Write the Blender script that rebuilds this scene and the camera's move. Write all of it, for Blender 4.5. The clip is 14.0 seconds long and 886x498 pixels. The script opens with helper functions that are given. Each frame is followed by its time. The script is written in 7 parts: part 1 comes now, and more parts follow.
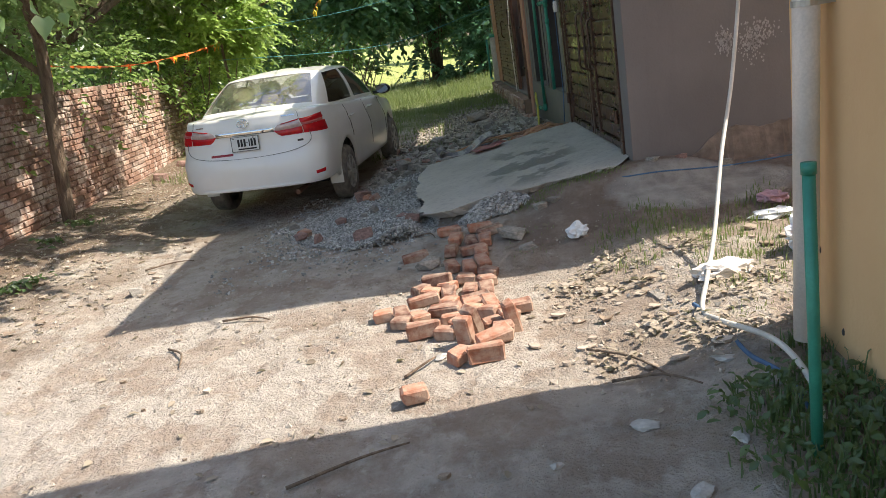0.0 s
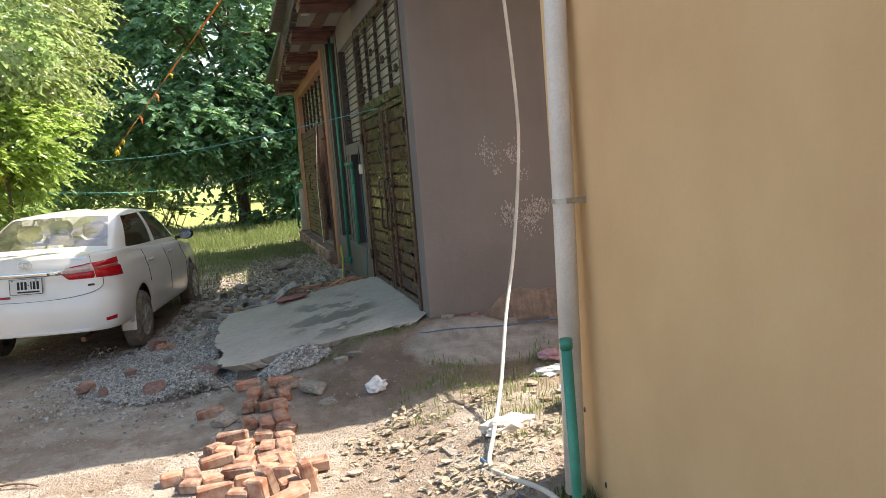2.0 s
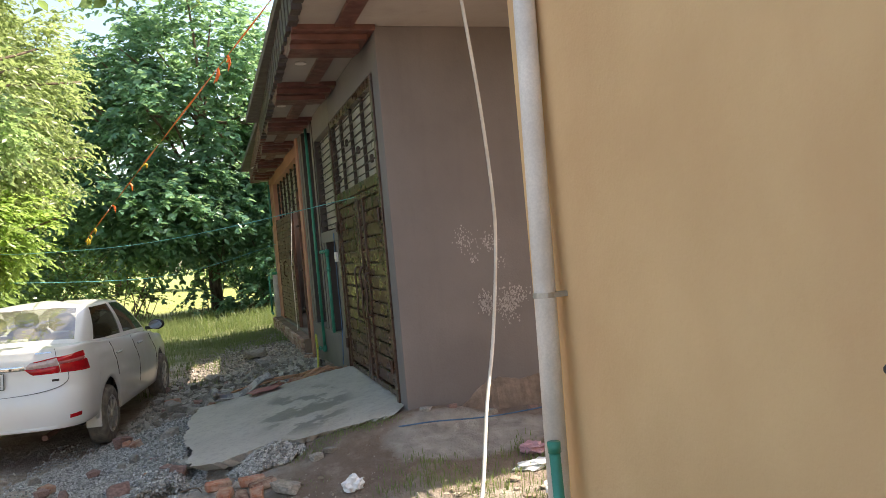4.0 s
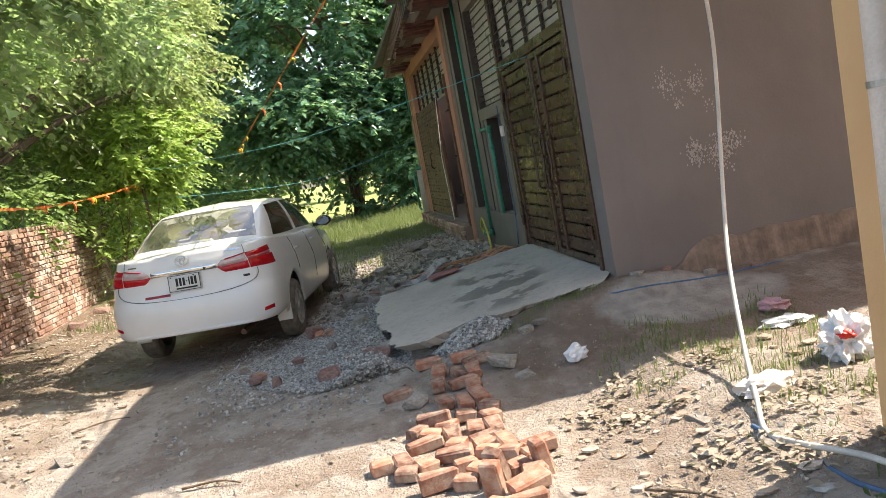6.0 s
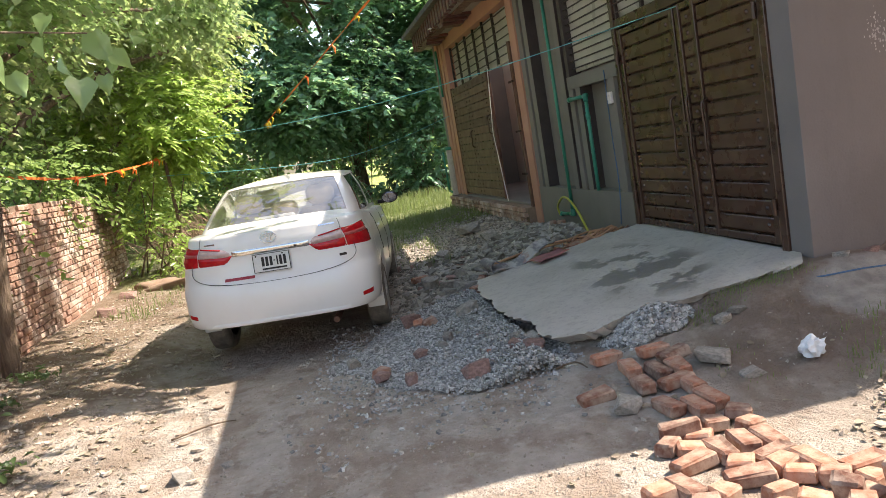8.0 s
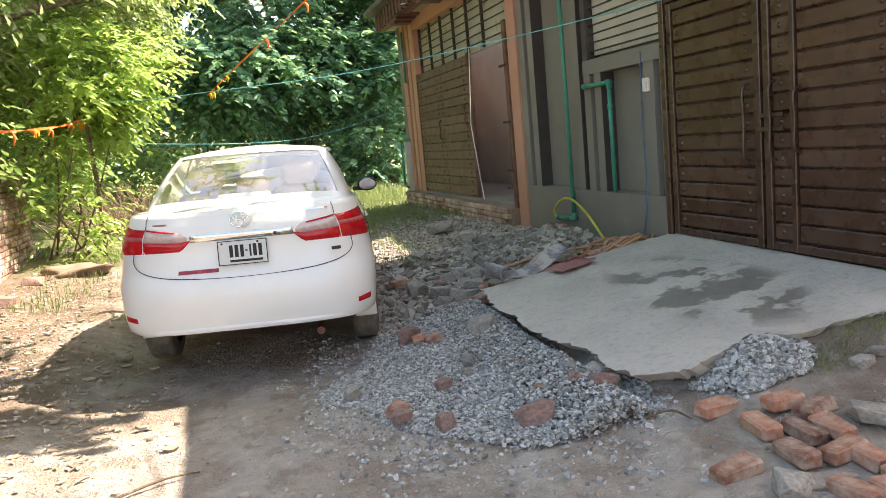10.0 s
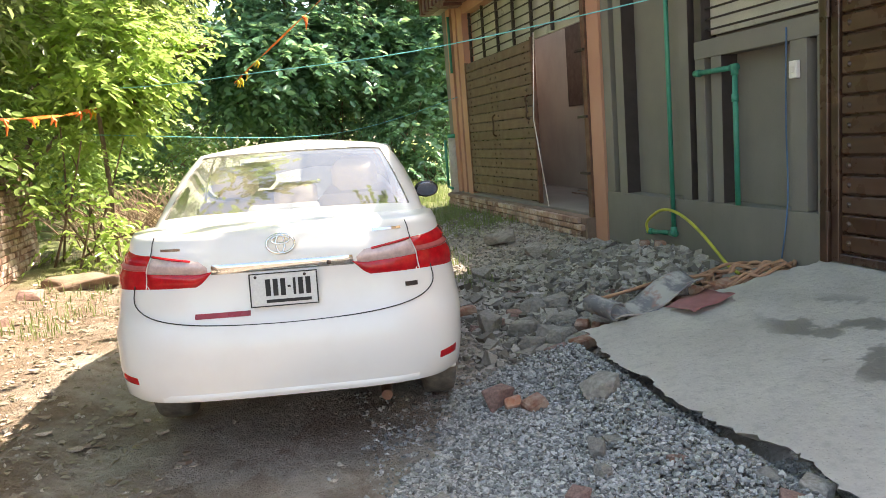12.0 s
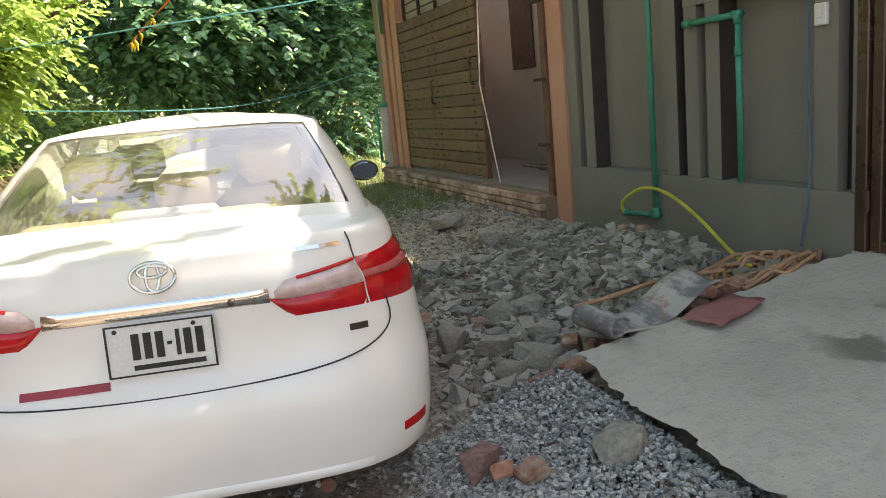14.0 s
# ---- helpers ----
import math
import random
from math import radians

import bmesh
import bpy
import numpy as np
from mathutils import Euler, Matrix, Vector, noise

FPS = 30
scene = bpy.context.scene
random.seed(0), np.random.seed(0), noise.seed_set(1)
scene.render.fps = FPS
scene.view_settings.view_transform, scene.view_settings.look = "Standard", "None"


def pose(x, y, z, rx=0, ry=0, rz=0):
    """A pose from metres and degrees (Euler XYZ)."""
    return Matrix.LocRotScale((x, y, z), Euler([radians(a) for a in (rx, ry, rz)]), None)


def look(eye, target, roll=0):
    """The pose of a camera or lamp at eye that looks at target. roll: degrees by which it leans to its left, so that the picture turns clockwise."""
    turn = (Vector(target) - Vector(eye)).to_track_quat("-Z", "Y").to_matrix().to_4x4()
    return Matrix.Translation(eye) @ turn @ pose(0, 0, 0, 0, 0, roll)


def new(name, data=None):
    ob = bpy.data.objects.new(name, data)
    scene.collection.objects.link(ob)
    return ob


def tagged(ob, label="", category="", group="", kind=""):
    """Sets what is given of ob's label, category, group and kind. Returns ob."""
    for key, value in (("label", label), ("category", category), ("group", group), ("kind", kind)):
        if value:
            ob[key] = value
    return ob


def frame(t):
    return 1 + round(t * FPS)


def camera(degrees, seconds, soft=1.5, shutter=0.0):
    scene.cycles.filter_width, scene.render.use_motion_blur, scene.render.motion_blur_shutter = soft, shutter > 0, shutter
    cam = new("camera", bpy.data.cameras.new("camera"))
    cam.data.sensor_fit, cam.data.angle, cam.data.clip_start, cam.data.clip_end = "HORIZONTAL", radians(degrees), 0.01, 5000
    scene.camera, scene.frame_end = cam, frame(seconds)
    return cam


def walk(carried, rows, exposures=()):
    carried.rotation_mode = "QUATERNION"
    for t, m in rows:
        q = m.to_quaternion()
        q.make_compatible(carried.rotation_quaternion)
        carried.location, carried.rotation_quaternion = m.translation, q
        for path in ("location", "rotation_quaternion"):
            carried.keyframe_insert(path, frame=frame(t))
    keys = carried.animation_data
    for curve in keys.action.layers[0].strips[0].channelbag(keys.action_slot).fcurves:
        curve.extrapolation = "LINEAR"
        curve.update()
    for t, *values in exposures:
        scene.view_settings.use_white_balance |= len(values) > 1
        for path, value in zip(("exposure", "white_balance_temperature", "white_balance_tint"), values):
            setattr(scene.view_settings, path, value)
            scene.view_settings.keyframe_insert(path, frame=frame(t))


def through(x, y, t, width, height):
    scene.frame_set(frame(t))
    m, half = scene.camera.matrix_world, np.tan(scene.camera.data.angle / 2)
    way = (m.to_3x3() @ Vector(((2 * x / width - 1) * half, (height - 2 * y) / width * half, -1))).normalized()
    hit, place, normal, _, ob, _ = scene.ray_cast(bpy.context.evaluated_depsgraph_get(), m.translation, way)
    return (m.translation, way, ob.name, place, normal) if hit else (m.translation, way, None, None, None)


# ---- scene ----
cam = camera(61.8, 14.0, 0.7)
PATH = [
    (0, (-0.006, 0.489, 1.68), (-0.118, 2.411, 1.14), -9.1),
    (0.5, (0.028, 0.342, 1.722), (0.185, 2.278, 1.245), -6.8),
    (1, (0.063, 0.234, 1.728), (0.25, 2.176, 1.286), -7.0),
    (1.5, (0.014, 0.275, 1.76), (0.378, 2.215, 1.437), -5.1),
    (2, (0.019, 0.314, 1.802), (0.469, 2.25, 1.579), -4.6),
    (2.5, (0.042, 0.344, 1.849), (0.531, 2.281, 1.765), -4.2),
    (3, (0.031, 0.351, 1.882), (0.537, 2.286, 1.869), -4.0),
    (3.2, (0.027, 0.343, 1.899), (0.531, 2.279, 1.906), -3.9),
    (5.3, (-0.134, 0.653, 1.692), (0.396, 2.577, 1.524), -9.3),
    (5.5, (-0.239, 0.733, 1.661), (0.201, 2.672, 1.429), -8.8),
    (6, (-0.523, 1.018, 1.613), (-0.344, 2.996, 1.383), -10.7),
    (6.5, (-0.939, 1.218, 1.609), (-0.844, 3.211, 1.465), -11.4),
    (7, (-1.309, 1.45, 1.589), (-1.256, 3.431, 1.326), -11.4),
    (7.5, (-1.602, 1.778, 1.636), (-1.506, 3.76, 1.388), -10.8),
    (8, (-1.834, 2.124, 1.637), (-1.577, 4.089, 1.366), -9.8),
    (8.2, (-1.894, 2.262, 1.651), (-1.596, 4.221, 1.374), -9.7),
    (10.3, (-2.455, 3.842, 1.524), (-1.974, 5.76, 1.227), -5.2),
    (10.5, (-2.512, 4.006, 1.54), (-2.044, 5.928, 1.243), -5.1),
    (11, (-2.592, 4.365, 1.563), (-2.156, 6.294, 1.264), -7.0),
    (11.5, (-2.562, 4.732, 1.566), (-2.137, 6.663, 1.27), -8.0),
    (12, (-2.471, 5.109, 1.566), (-2.05, 7.042, 1.267), -4.6),
    (12.5, (-2.45, 5.405, 1.553), (-2.031, 7.337, 1.251), -3.5),
    (13, (-2.464, 5.719, 1.568), (-2.014, 7.641, 1.25), -4.3),
    (13.5, (-2.423, 6.007, 1.535), (-1.975, 7.92, 1.158), -5.6),
    (14, (-2.293, 6.329, 1.576), (-1.702, 8.198, 1.179), -5.6),
]
walk(cam, [(t, look(eye, target, roll)) for t, eye, target, roll in PATH],
     [(0, 1.10, 6800, 10), (0.5, 1.28, 6900, 11), (1.0, 1.33, 7100, 12), (2.0, 1.45, 7200, 12), (3.2, 1.50, 7300, 12), (5.5, 1.44, 7100, 12), (6.5, 1.38, 7100, 12), (7.0, 1.18, 7200, 14), (7.5, 1.54, 7100, 14), (8.2, 1.53, 7100, 14), (10.5, 2.18, 7400, 14), (12.5, 2.18, 7400, 13), (14, 1.95, 7800, 13)])

# ---- world, sun ----
SUN = Vector((3.4, 0.42, 4.2)).normalized()
world = bpy.data.worlds.new("sky")
scene.world = world
world.use_nodes = True
wn = world.node_tree
sky = wn.nodes.new("ShaderNodeTexSky")
sky.sky_type, sky.sun_disc = "NISHITA", False
sky.sun_elevation = math.asin(SUN.z)
sky.sun_rotation = math.atan2(SUN.x, SUN.y)
sky.air_density, sky.dust_density = 1.2, 2.0
wn.nodes["Background"].inputs["Strength"].default_value = 0.138
wn.links.new(sky.outputs[0], wn.nodes["Background"].inputs["Color"])
sun = new("sun", bpy.data.lights.new("sun", "SUN"))
sun.data.energy, sun.data.angle, sun.data.color = 4.1, radians(0.5), (1.0, 0.94, 0.84)
sun.matrix_world = look(SUN * 30, (0, 0, 0))


# ---- small tools ----
def thing(name, label="", category="", group="", kind="", m=None):
    ob = new(name)
    if m is not None:
        ob.matrix_basis = m
    return tagged(ob, label, category, group, kind)


def mesh_of(name, bm, mats, smooth=False):
    me = bpy.data.meshes.new(name)
    bmesh.ops.recalc_face_normals(bm, faces=bm.faces)
    bm.to_mesh(me)
    bm.free()
    for m in mats if isinstance(mats, (list, tuple)) else [mats]:
        me.materials.append(m)
    if smooth:
        me.shade_smooth()
    return me


def part(name, bm, mat, parent=None, label="", smooth=False, kind="", category=""):
    ob = new(name, mesh_of(name, bm, mat, smooth))
    if parent is not None:
        ob.parent = parent
    return tagged(ob, label, category, "", kind)


def raw(name, verts, faces, mat, parent=None, smooth=False, label="", kind="", category=""):
    me = bpy.data.meshes.new(name)
    me.from_pydata(verts, [], faces)
    me.materials.append(mat)
    if smooth:
        me.shade_smooth()
    ob = new(name, me)
    if parent is not None:
        ob.parent = parent
    return tagged(ob, label, category, "", kind)


def box(bm, x0, x1, y0, y1, z0, z1, m=None, bevel=0.0):
    r = bmesh.ops.create_cube(bm, size=1, matrix=Matrix.Translation(((x0 + x1) / 2, (y0 + y1) / 2, (z0 + z1) / 2)) @ Matrix.Diagonal((x1 - x0, y1 - y0, z1 - z0, 1)))
    vs = r["verts"]
    if bevel:
        es = list({e for v in vs for e in v.link_edges})
        r2 = bmesh.ops.bevel(bm, geom=es, offset=bevel, segments=1, affect="EDGES", profile=0.5)
        vs = list({v for v in r2["verts"]} | {v for v in vs if v.is_valid})
    if m is not None:
        bmesh.ops.transform(bm, matrix=m, verts=vs)
    return vs


def bx(x0, x1, y0, y1, z0, z1, bevel=0.0):
    bm = bmesh.new()
    box(bm, x0, x1, y0, y1, z0, z1, None, bevel)
    return bm


def tube(bm, pts, radius, sides=8, radii=None, cap=True):
    """A tube along points; radii may give one radius for each."""
    pts = [Vector(p) for p in pts]
    rings = []
    side = None
    for i, p in enumerate(pts):
        d = (pts[min(i + 1, len(pts) - 1)] - pts[max(i - 1, 0)]).normalized()
        if side is None:
            side = d.orthogonal().normalized()
        side = (side - d * side.dot(d)).normalized()
        up = d.cross(side)
        r = radii[i] if radii else radius
        rings.append([bm.verts.new(p + (side * math.cos(a) + up * math.sin(a)) * r) for a in [2 * math.pi * k / sides for k in range(sides)]])
    for a, b in zip(rings, rings[1:]):
        for k in range(sides):
            bm.faces.new((a[k], a[(k + 1) % sides], b[(k + 1) % sides], b[k]))
    if cap:
        bm.faces.new(rings[0][::-1])
        bm.faces.new(rings[-1])


def curve(pts, n=8):
    """Points along a smooth line through pts."""
    pts = [Vector(p) for p in pts]
    out = []
    for i in range(len(pts) - 1):
        a, b, c, d = pts[max(i - 1, 0)], pts[i], pts[i + 1], pts[min(i + 2, len(pts) - 1)]
        for k in range(n):
            t = k / n
            out.append(0.5 * ((2 * b) + (c - a) * t + (2 * a - 5 * b + 4 * c - d) * t * t + (3 * b - a - 3 * c + d) * t ** 3))
    return out + [pts[-1]]


def smooth01(a, b, x):
    t = min(max((x - a) / (b - a), 0.0), 1.0)
    return t * t * (3 - 2 * t)


def shard(size, seed, n=5):
    """An angular broken stone about size (x, y, z), resting on z = 0."""
    rng = random.Random(seed)
    bm = bmesh.new()
    for i in (-0.5, 0.5):
        for j in (-0.5, 0.5):
            for k in (-0.5, 0.5):
                bm.verts.new((i * size[0] * rng.uniform(0.3, 1.0), j * size[1] * rng.uniform(0.3, 1.0), k * size[2] * rng.uniform(0.35, 1.0)))
    for _ in range(n):
        d = Vector((rng.gauss(0, 1), rng.gauss(0, 1), rng.gauss(0, 1))).normalized() * 0.5
        bm.verts.new((d.x * size[0], d.y * size[1], d.z * size[2]))
    r = bmesh.ops.convex_hull(bm, input=bm.verts)
    bmesh.ops.delete(bm, geom=list({g for g in r["geom_interior"] + r["geom_unused"] if isinstance(g, bmesh.types.BMVert)}), context="VERTS")
    bmesh.ops.bevel(bm, geom=list(bm.edges), offset=0.018, segments=1, affect="EDGES", clamp_overlap=True)
    lo = min(v.co.z for v in bm.verts)
    for v in bm.verts:
        v.co.z -= lo + 0.1 * size[2]
    return bm


def lump(size, seed, rough=0.25, sub=2):
    """A broken stone about size (x, y, z), resting on z = 0."""
    bm = bmesh.new()
    bmesh.ops.create_icosphere(bm, subdivisions=sub, radius=0.5)
    rng = random.Random(seed)
    o = Vector((rng.uniform(-50, 50), rng.uniform(-50, 50), rng.uniform(-50, 50)))
    for v in bm.verts:
        n = v.co.normalized()
        k = 1 + rough * (noise.noise(n * 1.3 + o) * 1.6 + 0.5 * noise.noise(n * 3.1 + o))
        q = Vector([math.copysign(abs(c) ** 0.7, c) for c in n]) * 0.5 * k
        v.co = Vector((q.x * size[0], q.y * size[1], q.z * size[2]))
    lo = min(v.co.z for v in bm.verts)
    for v in bm.verts:
        v.co.z = max(v.co.z - lo - 0.12 * size[2], 0.0)
    return bm


# ---- materials ----
class Nodes:
    def __init__(self, name):
        self.mat = bpy.data.materials.new(name)
        self.mat.use_nodes = True
        self.t = self.mat.node_tree
        self.b = self.t.nodes["Principled BSDF"]
        self.out = self.t.nodes["Material Output"]
        geo = self.add("ShaderNodeNewGeometry")
        tc = self.add("ShaderNodeTexCoord")
        self.pos, self.obj = geo.outputs["Position"], tc.outputs["Object"]
        self.island = geo.outputs["Random Per Island"]

    def add(self, kind, **kw):
        n = self.t.nodes.new(kind)
        for k, v in kw.items():
            if k == "operation":
                n.operation = v
            elif k == "blend_type":
                n.blend_type = v
        return n

    def link(self, a, b):
        self.t.links.new(a, b)

    def scaled(self, vec, s):
        m = self.add("ShaderNodeVectorMath", operation="MULTIPLY")
        self.link(vec, m.inputs[0])
        m.inputs[1].default_value = s if isinstance(s, (tuple, list)) else (s, s, s)
        return m.outputs[0]

    def noise(self, scale, vec=None, detail=4.0, rough=0.55, lo=0.35, hi=0.65):
        n = self.add("ShaderNodeTexNoise")
        self.link(self.pos if vec is None else vec, n.inputs["Vector"])
        n.inputs["Scale"].default_value, n.inputs["Detail"].default_value, n.inputs["Roughness"].default_value = scale, detail, rough
        return self.span(n.outputs[0], lo, hi)

    def voronoi(self, scale, vec=None, out="Distance"):
        n = self.add("ShaderNodeTexVoronoi")
        self.link(self.pos if vec is None else vec, n.inputs["Vector"])
        n.inputs["Scale"].default_value = scale
        return n.outputs[out]

    def span(self, v, lo, hi, a=0.0, b=1.0):
        n = self.add("ShaderNodeMapRange")
        self.link(v, n.inputs[0])
        for i, x in enumerate((lo, hi, a, b)):
            n.inputs[i + 1].default_value = x
        return n.outputs[0]

    def math(self, op, a, b=0.0):
        n = self.add("ShaderNodeMath", operation=op)
        for i, x in enumerate((a, b)):
            if isinstance(x, (int, float)):
                n.inputs[i].default_value = x
            else:
                self.link(x, n.inputs[i])
        return n.outputs[0]

    def mix(self, f, a, b):
        n = self.add("ShaderNodeMix")
        n.data_type = "RGBA"
        for i, x in ((0, f), (6, a), (7, b)):
            if isinstance(x, (int, float)):
                n.inputs[i].default_value = x
            elif isinstance(x, tuple):
                n.inputs[i].default_value = (*x, 1)
            else:
                self.link(x, n.inputs[i])
        return n.outputs[2]

    def sep(self, vec=None):
        n = self.add("ShaderNodeSeparateXYZ")
        self.link(self.pos if vec is None else vec, n.inputs[0])
        return n.outputs

    def rand(self):
        return self.add("ShaderNodeObjectInfo").outputs["Random"]

    def bump(self, h, strength=0.3, dist=0.01):
        n = self.add("ShaderNodeBump")
        n.inputs["Strength"].default_value, n.inputs["Distance"].default_value = strength, dist
        self.link(h, n.inputs["Height"])
        self.link(n.outputs[0], self.b.inputs["Normal"])

    def set(self, colour=None, rough=None, metal=None, **more):
        for key, v in (("Base Color", colour), ("Roughness", rough), ("Metallic", metal), *more.items()):
            if v is None:
                continue
            if isinstance(v, tuple):
                self.b.inputs[key].default_value = (*v, 1)
            elif isinstance(v, (int, float)):
                self.b.inputs[key].default_value = v
            else:
                self.link(v, self.b.inputs[key])
        return self.mat


def plain(name, colour, rough=0.6, metal=0.0, vary=0.15, scale=6.0, bump=0.15, grain=90.0, per_object=0.0, local=False):
    """A surface with stains at one scale and grain at another."""
    n = Nodes(name)
    vec = n.obj if local else n.pos
    dark = tuple(c * (1 - vary) for c in colour)
    light = tuple(min(c * (1 + vary), 1.0) for c in colour)
    c = n.mix(n.noise(scale, vec), dark, light)
    c = n.mix(n.math("MULTIPLY", n.noise(grain, vec, 2.0), 0.25), c, tuple(x * 0.6 for x in colour))
    if per_object:
        c = n.mix(n.math("MULTIPLY", n.rand(), per_object), c, tuple(x * 0.45 for x in colour))
    r = n.span(n.noise(scale * 1.7, vec), 0, 1, max(rough - 0.08, 0.02), min(rough + 0.08, 1.0))
    if bump:
        n.bump(n.noise(grain, vec, 3.0), bump, 0.004)
    return n.set(c, r, metal)


def ground_material():
    n = Nodes("dry_dirt")
    x, y, z = n.sep()
    pale, mid, dark = (0.47, 0.40, 0.34), (0.34, 0.275, 0.222), (0.20, 0.155, 0.125)
    c = n.mix(n.noise(0.9, None, 6.0), mid, pale)
    c = n.mix(n.math("MULTIPLY", n.noise(3.5, None, 6.0, 0.6, 0.5, 0.72), 0.7), c, dark)
    c = n.mix(n.math("MULTIPLY", n.noise(24.0, None, 4.0, 0.6, 0.55, 0.75), 0.35), c, (0.66, 0.59, 0.52))
    c = n.mix(n.math("MULTIPLY", n.noise(48.0, None, 5.0, 0.65, 0.54, 0.66), 0.3), c, (0.24, 0.185, 0.14))
    c = n.mix(n.math("MULTIPLY", n.noise(7.0, None, 6.0, 0.65, 0.50, 0.62), 0.45), c, (0.30, 0.225, 0.165))
    c = n.mix(n.math("MULTIPLY", n.noise(1.9, None, 8.0, 0.7, 0.48, 0.58), 0.55), c, (0.29, 0.215, 0.165))
    # a pale flaking crust over the browner earth
    crust = n.noise(2.1, n.scaled(n.pos, (1.0, 0.75, 1.0)), 10.0, 0.66, 0.47, 0.53)
    c = n.mix(n.math("MULTIPLY", crust, 0.7), c, n.mix(n.noise(11.0, None, 4.0), (0.42, 0.375, 0.325), (0.56, 0.505, 0.445)))
    # worn cement laid flush with the earth before the end wall
    px, py = n.math("MULTIPLY", n.math("SUBTRACT", x, 1.75), 1.25), n.math("MULTIPLY", n.math("SUBTRACT", y, 6.36), 2.4)
    d = n.math("ADD", n.math("ADD", n.math("MULTIPLY", px, px), n.math("MULTIPLY", py, py)), n.math("MULTIPLY", n.noise(3.5, None, 8.0, 0.65, 0.2, 0.8), 1.1))
    cement = n.span(d, 1.6, 1.2)
    # darker humus and leaf litter by the brick wall and at the gate side
    litter = n.math("MULTIPLY", n.span(n.math("ADD", x, n.math("MULTIPLY", n.noise(1.1), 1.6)), -2.4, -3.8), n.noise(5.0, None, 5.0, 0.6, 0.2, 0.46))
    c = n.mix(n.math("MULTIPLY", litter, 0.85), c, (0.17, 0.115, 0.075))
    earth = n.math("MULTIPLY", n.span(n.math("ADD", x, n.math("MULTIPLY", n.noise(1.3), 1.0)), 0.3, 1.1), n.noise(2.2, None, 5.0, 0.6, 0.35, 0.6))
    c = n.mix(n.math("MULTIPLY", earth, 0.5), c, (0.22, 0.165, 0.12))
    verge = n.math("MULTIPLY", n.math("MULTIPLY", n.span(x, 0.0, 0.5), n.span(y, 5.3, 6.0)), n.math("MULTIPLY", n.span(y, 7.3, 6.8), n.noise(3.0, None, 5.0, 0.6, 0.3, 0.5)))
    c = n.mix(n.math("MULTIPLY", verge, 0.8), c, (0.18, 0.125, 0.095))
    c = n.mix(n.math("MULTIPLY", cement, 0.85), c, n.mix(n.noise(7.0, None, 7.0), (0.30, 0.275, 0.25), (0.48, 0.445, 0.405)))
    # turf beyond the car, and the crop field past the trees
    far = n.span(n.math("ADD", y, n.math("MULTIPLY", n.noise(0.8), 2.5)), 15.2, 17.4)
    c = n.mix(n.math("MULTIPLY", far, 0.85), c, n.mix(n.noise(6.0, None, 5.0), (0.10, 0.15, 0.035), (0.21, 0.22, 0.08)))
    field = n.span(y, 31.5, 33.0)
    c = n.mix(field, c, n.mix(n.noise(2.0, None, 5.0), (0.26, 0.31, 0.07), (0.38, 0.40, 0.13)))
    h = n.math("ADD", n.noise(14.0, None, 8.0, 0.65, 0.2, 0.8), n.math("ADD", n.math("MULTIPLY", n.noise(70.0, None, 4.0), 0.22), n.math("MULTIPLY", crust, 0.35)))
    n.bump(h, 1.0, 0.034)
    return n.set(c, 0.92)


def concrete_material():
    n = Nodes("old_concrete")
    c = n.mix(n.noise(2.5, None, 6.0), (0.44, 0.395, 0.35), (0.56, 0.51, 0.455))
    c = n.mix(n.math("MULTIPLY", n.noise(18.0, None, 6.0, 0.6, 0.5, 0.75), 0.5), c, (0.27, 0.25, 0.225))
    c = n.mix(n.math("MULTIPLY", n.noise(5.0, None, 8.0, 0.7, 0.52, 0.66), 0.4), c, (0.33, 0.29, 0.25))
    c = n.mix(n.math("MULTIPLY", n.noise(75.0, None, 3.0, 0.6, 0.63, 0.70), 0.6), c, (0.17, 0.15, 0.13))
    x, y, z = n.sep()
    # damp patches in the middle of the ramp
    px = n.math("SUBTRACT", x, 0.55)
    py = n.math("SUBTRACT", y, 8.1)
    d = n.math("ADD", n.math("MULTIPLY", px, n.math("MULTIPLY", px, 4.0)), n.math("MULTIPLY", py, n.math("MULTIPLY", py, 0.8)))
    wet = n.math("MULTIPLY", n.span(d, 1.0, 0.6), n.noise(2.6, None, 5.0, 0.55, 0.49, 0.53))
    c = n.mix(n.math("MULTIPLY", wet, 0.75), c, (0.15, 0.135, 0.115))
    r = n.span(wet, 0, 1, 0.85, 0.5)
    n.bump(n.math("ADD", n.noise(45.0, None, 6.0, 0.6, 0.2, 0.8), n.noise(6.0, None, 6.0, 0.6, 0.3, 0.7)), 0.5, 0.008)
    return n.set(c, r)


def plaster_material(name, a, b, stain, low=None):
    n = Nodes(name)
    c = n.mix(n.noise(1.2, None, 5.0), a, b)
    streak = n.noise(3.0, n.scaled(n.pos, (1.0, 1.0, 0.12)), 5.0, 0.6, 0.55, 0.8)
    c = n.mix(n.math("MULTIPLY", streak, 0.35), c, stain)
    c = n.mix(n.math("MULTIPLY", n.noise(40.0, None, 3.0, 0.6, 0.6, 0.8), 0.25), c, stain)
    n.bump(n.math("ADD", n.noise(60.0, None, 5.0, 0.6, 0.2, 0.8), n.math("MULTIPLY", n.noise(6.0), 1.5)), 0.22, 0.006)
    return n.set(c, 0.85)


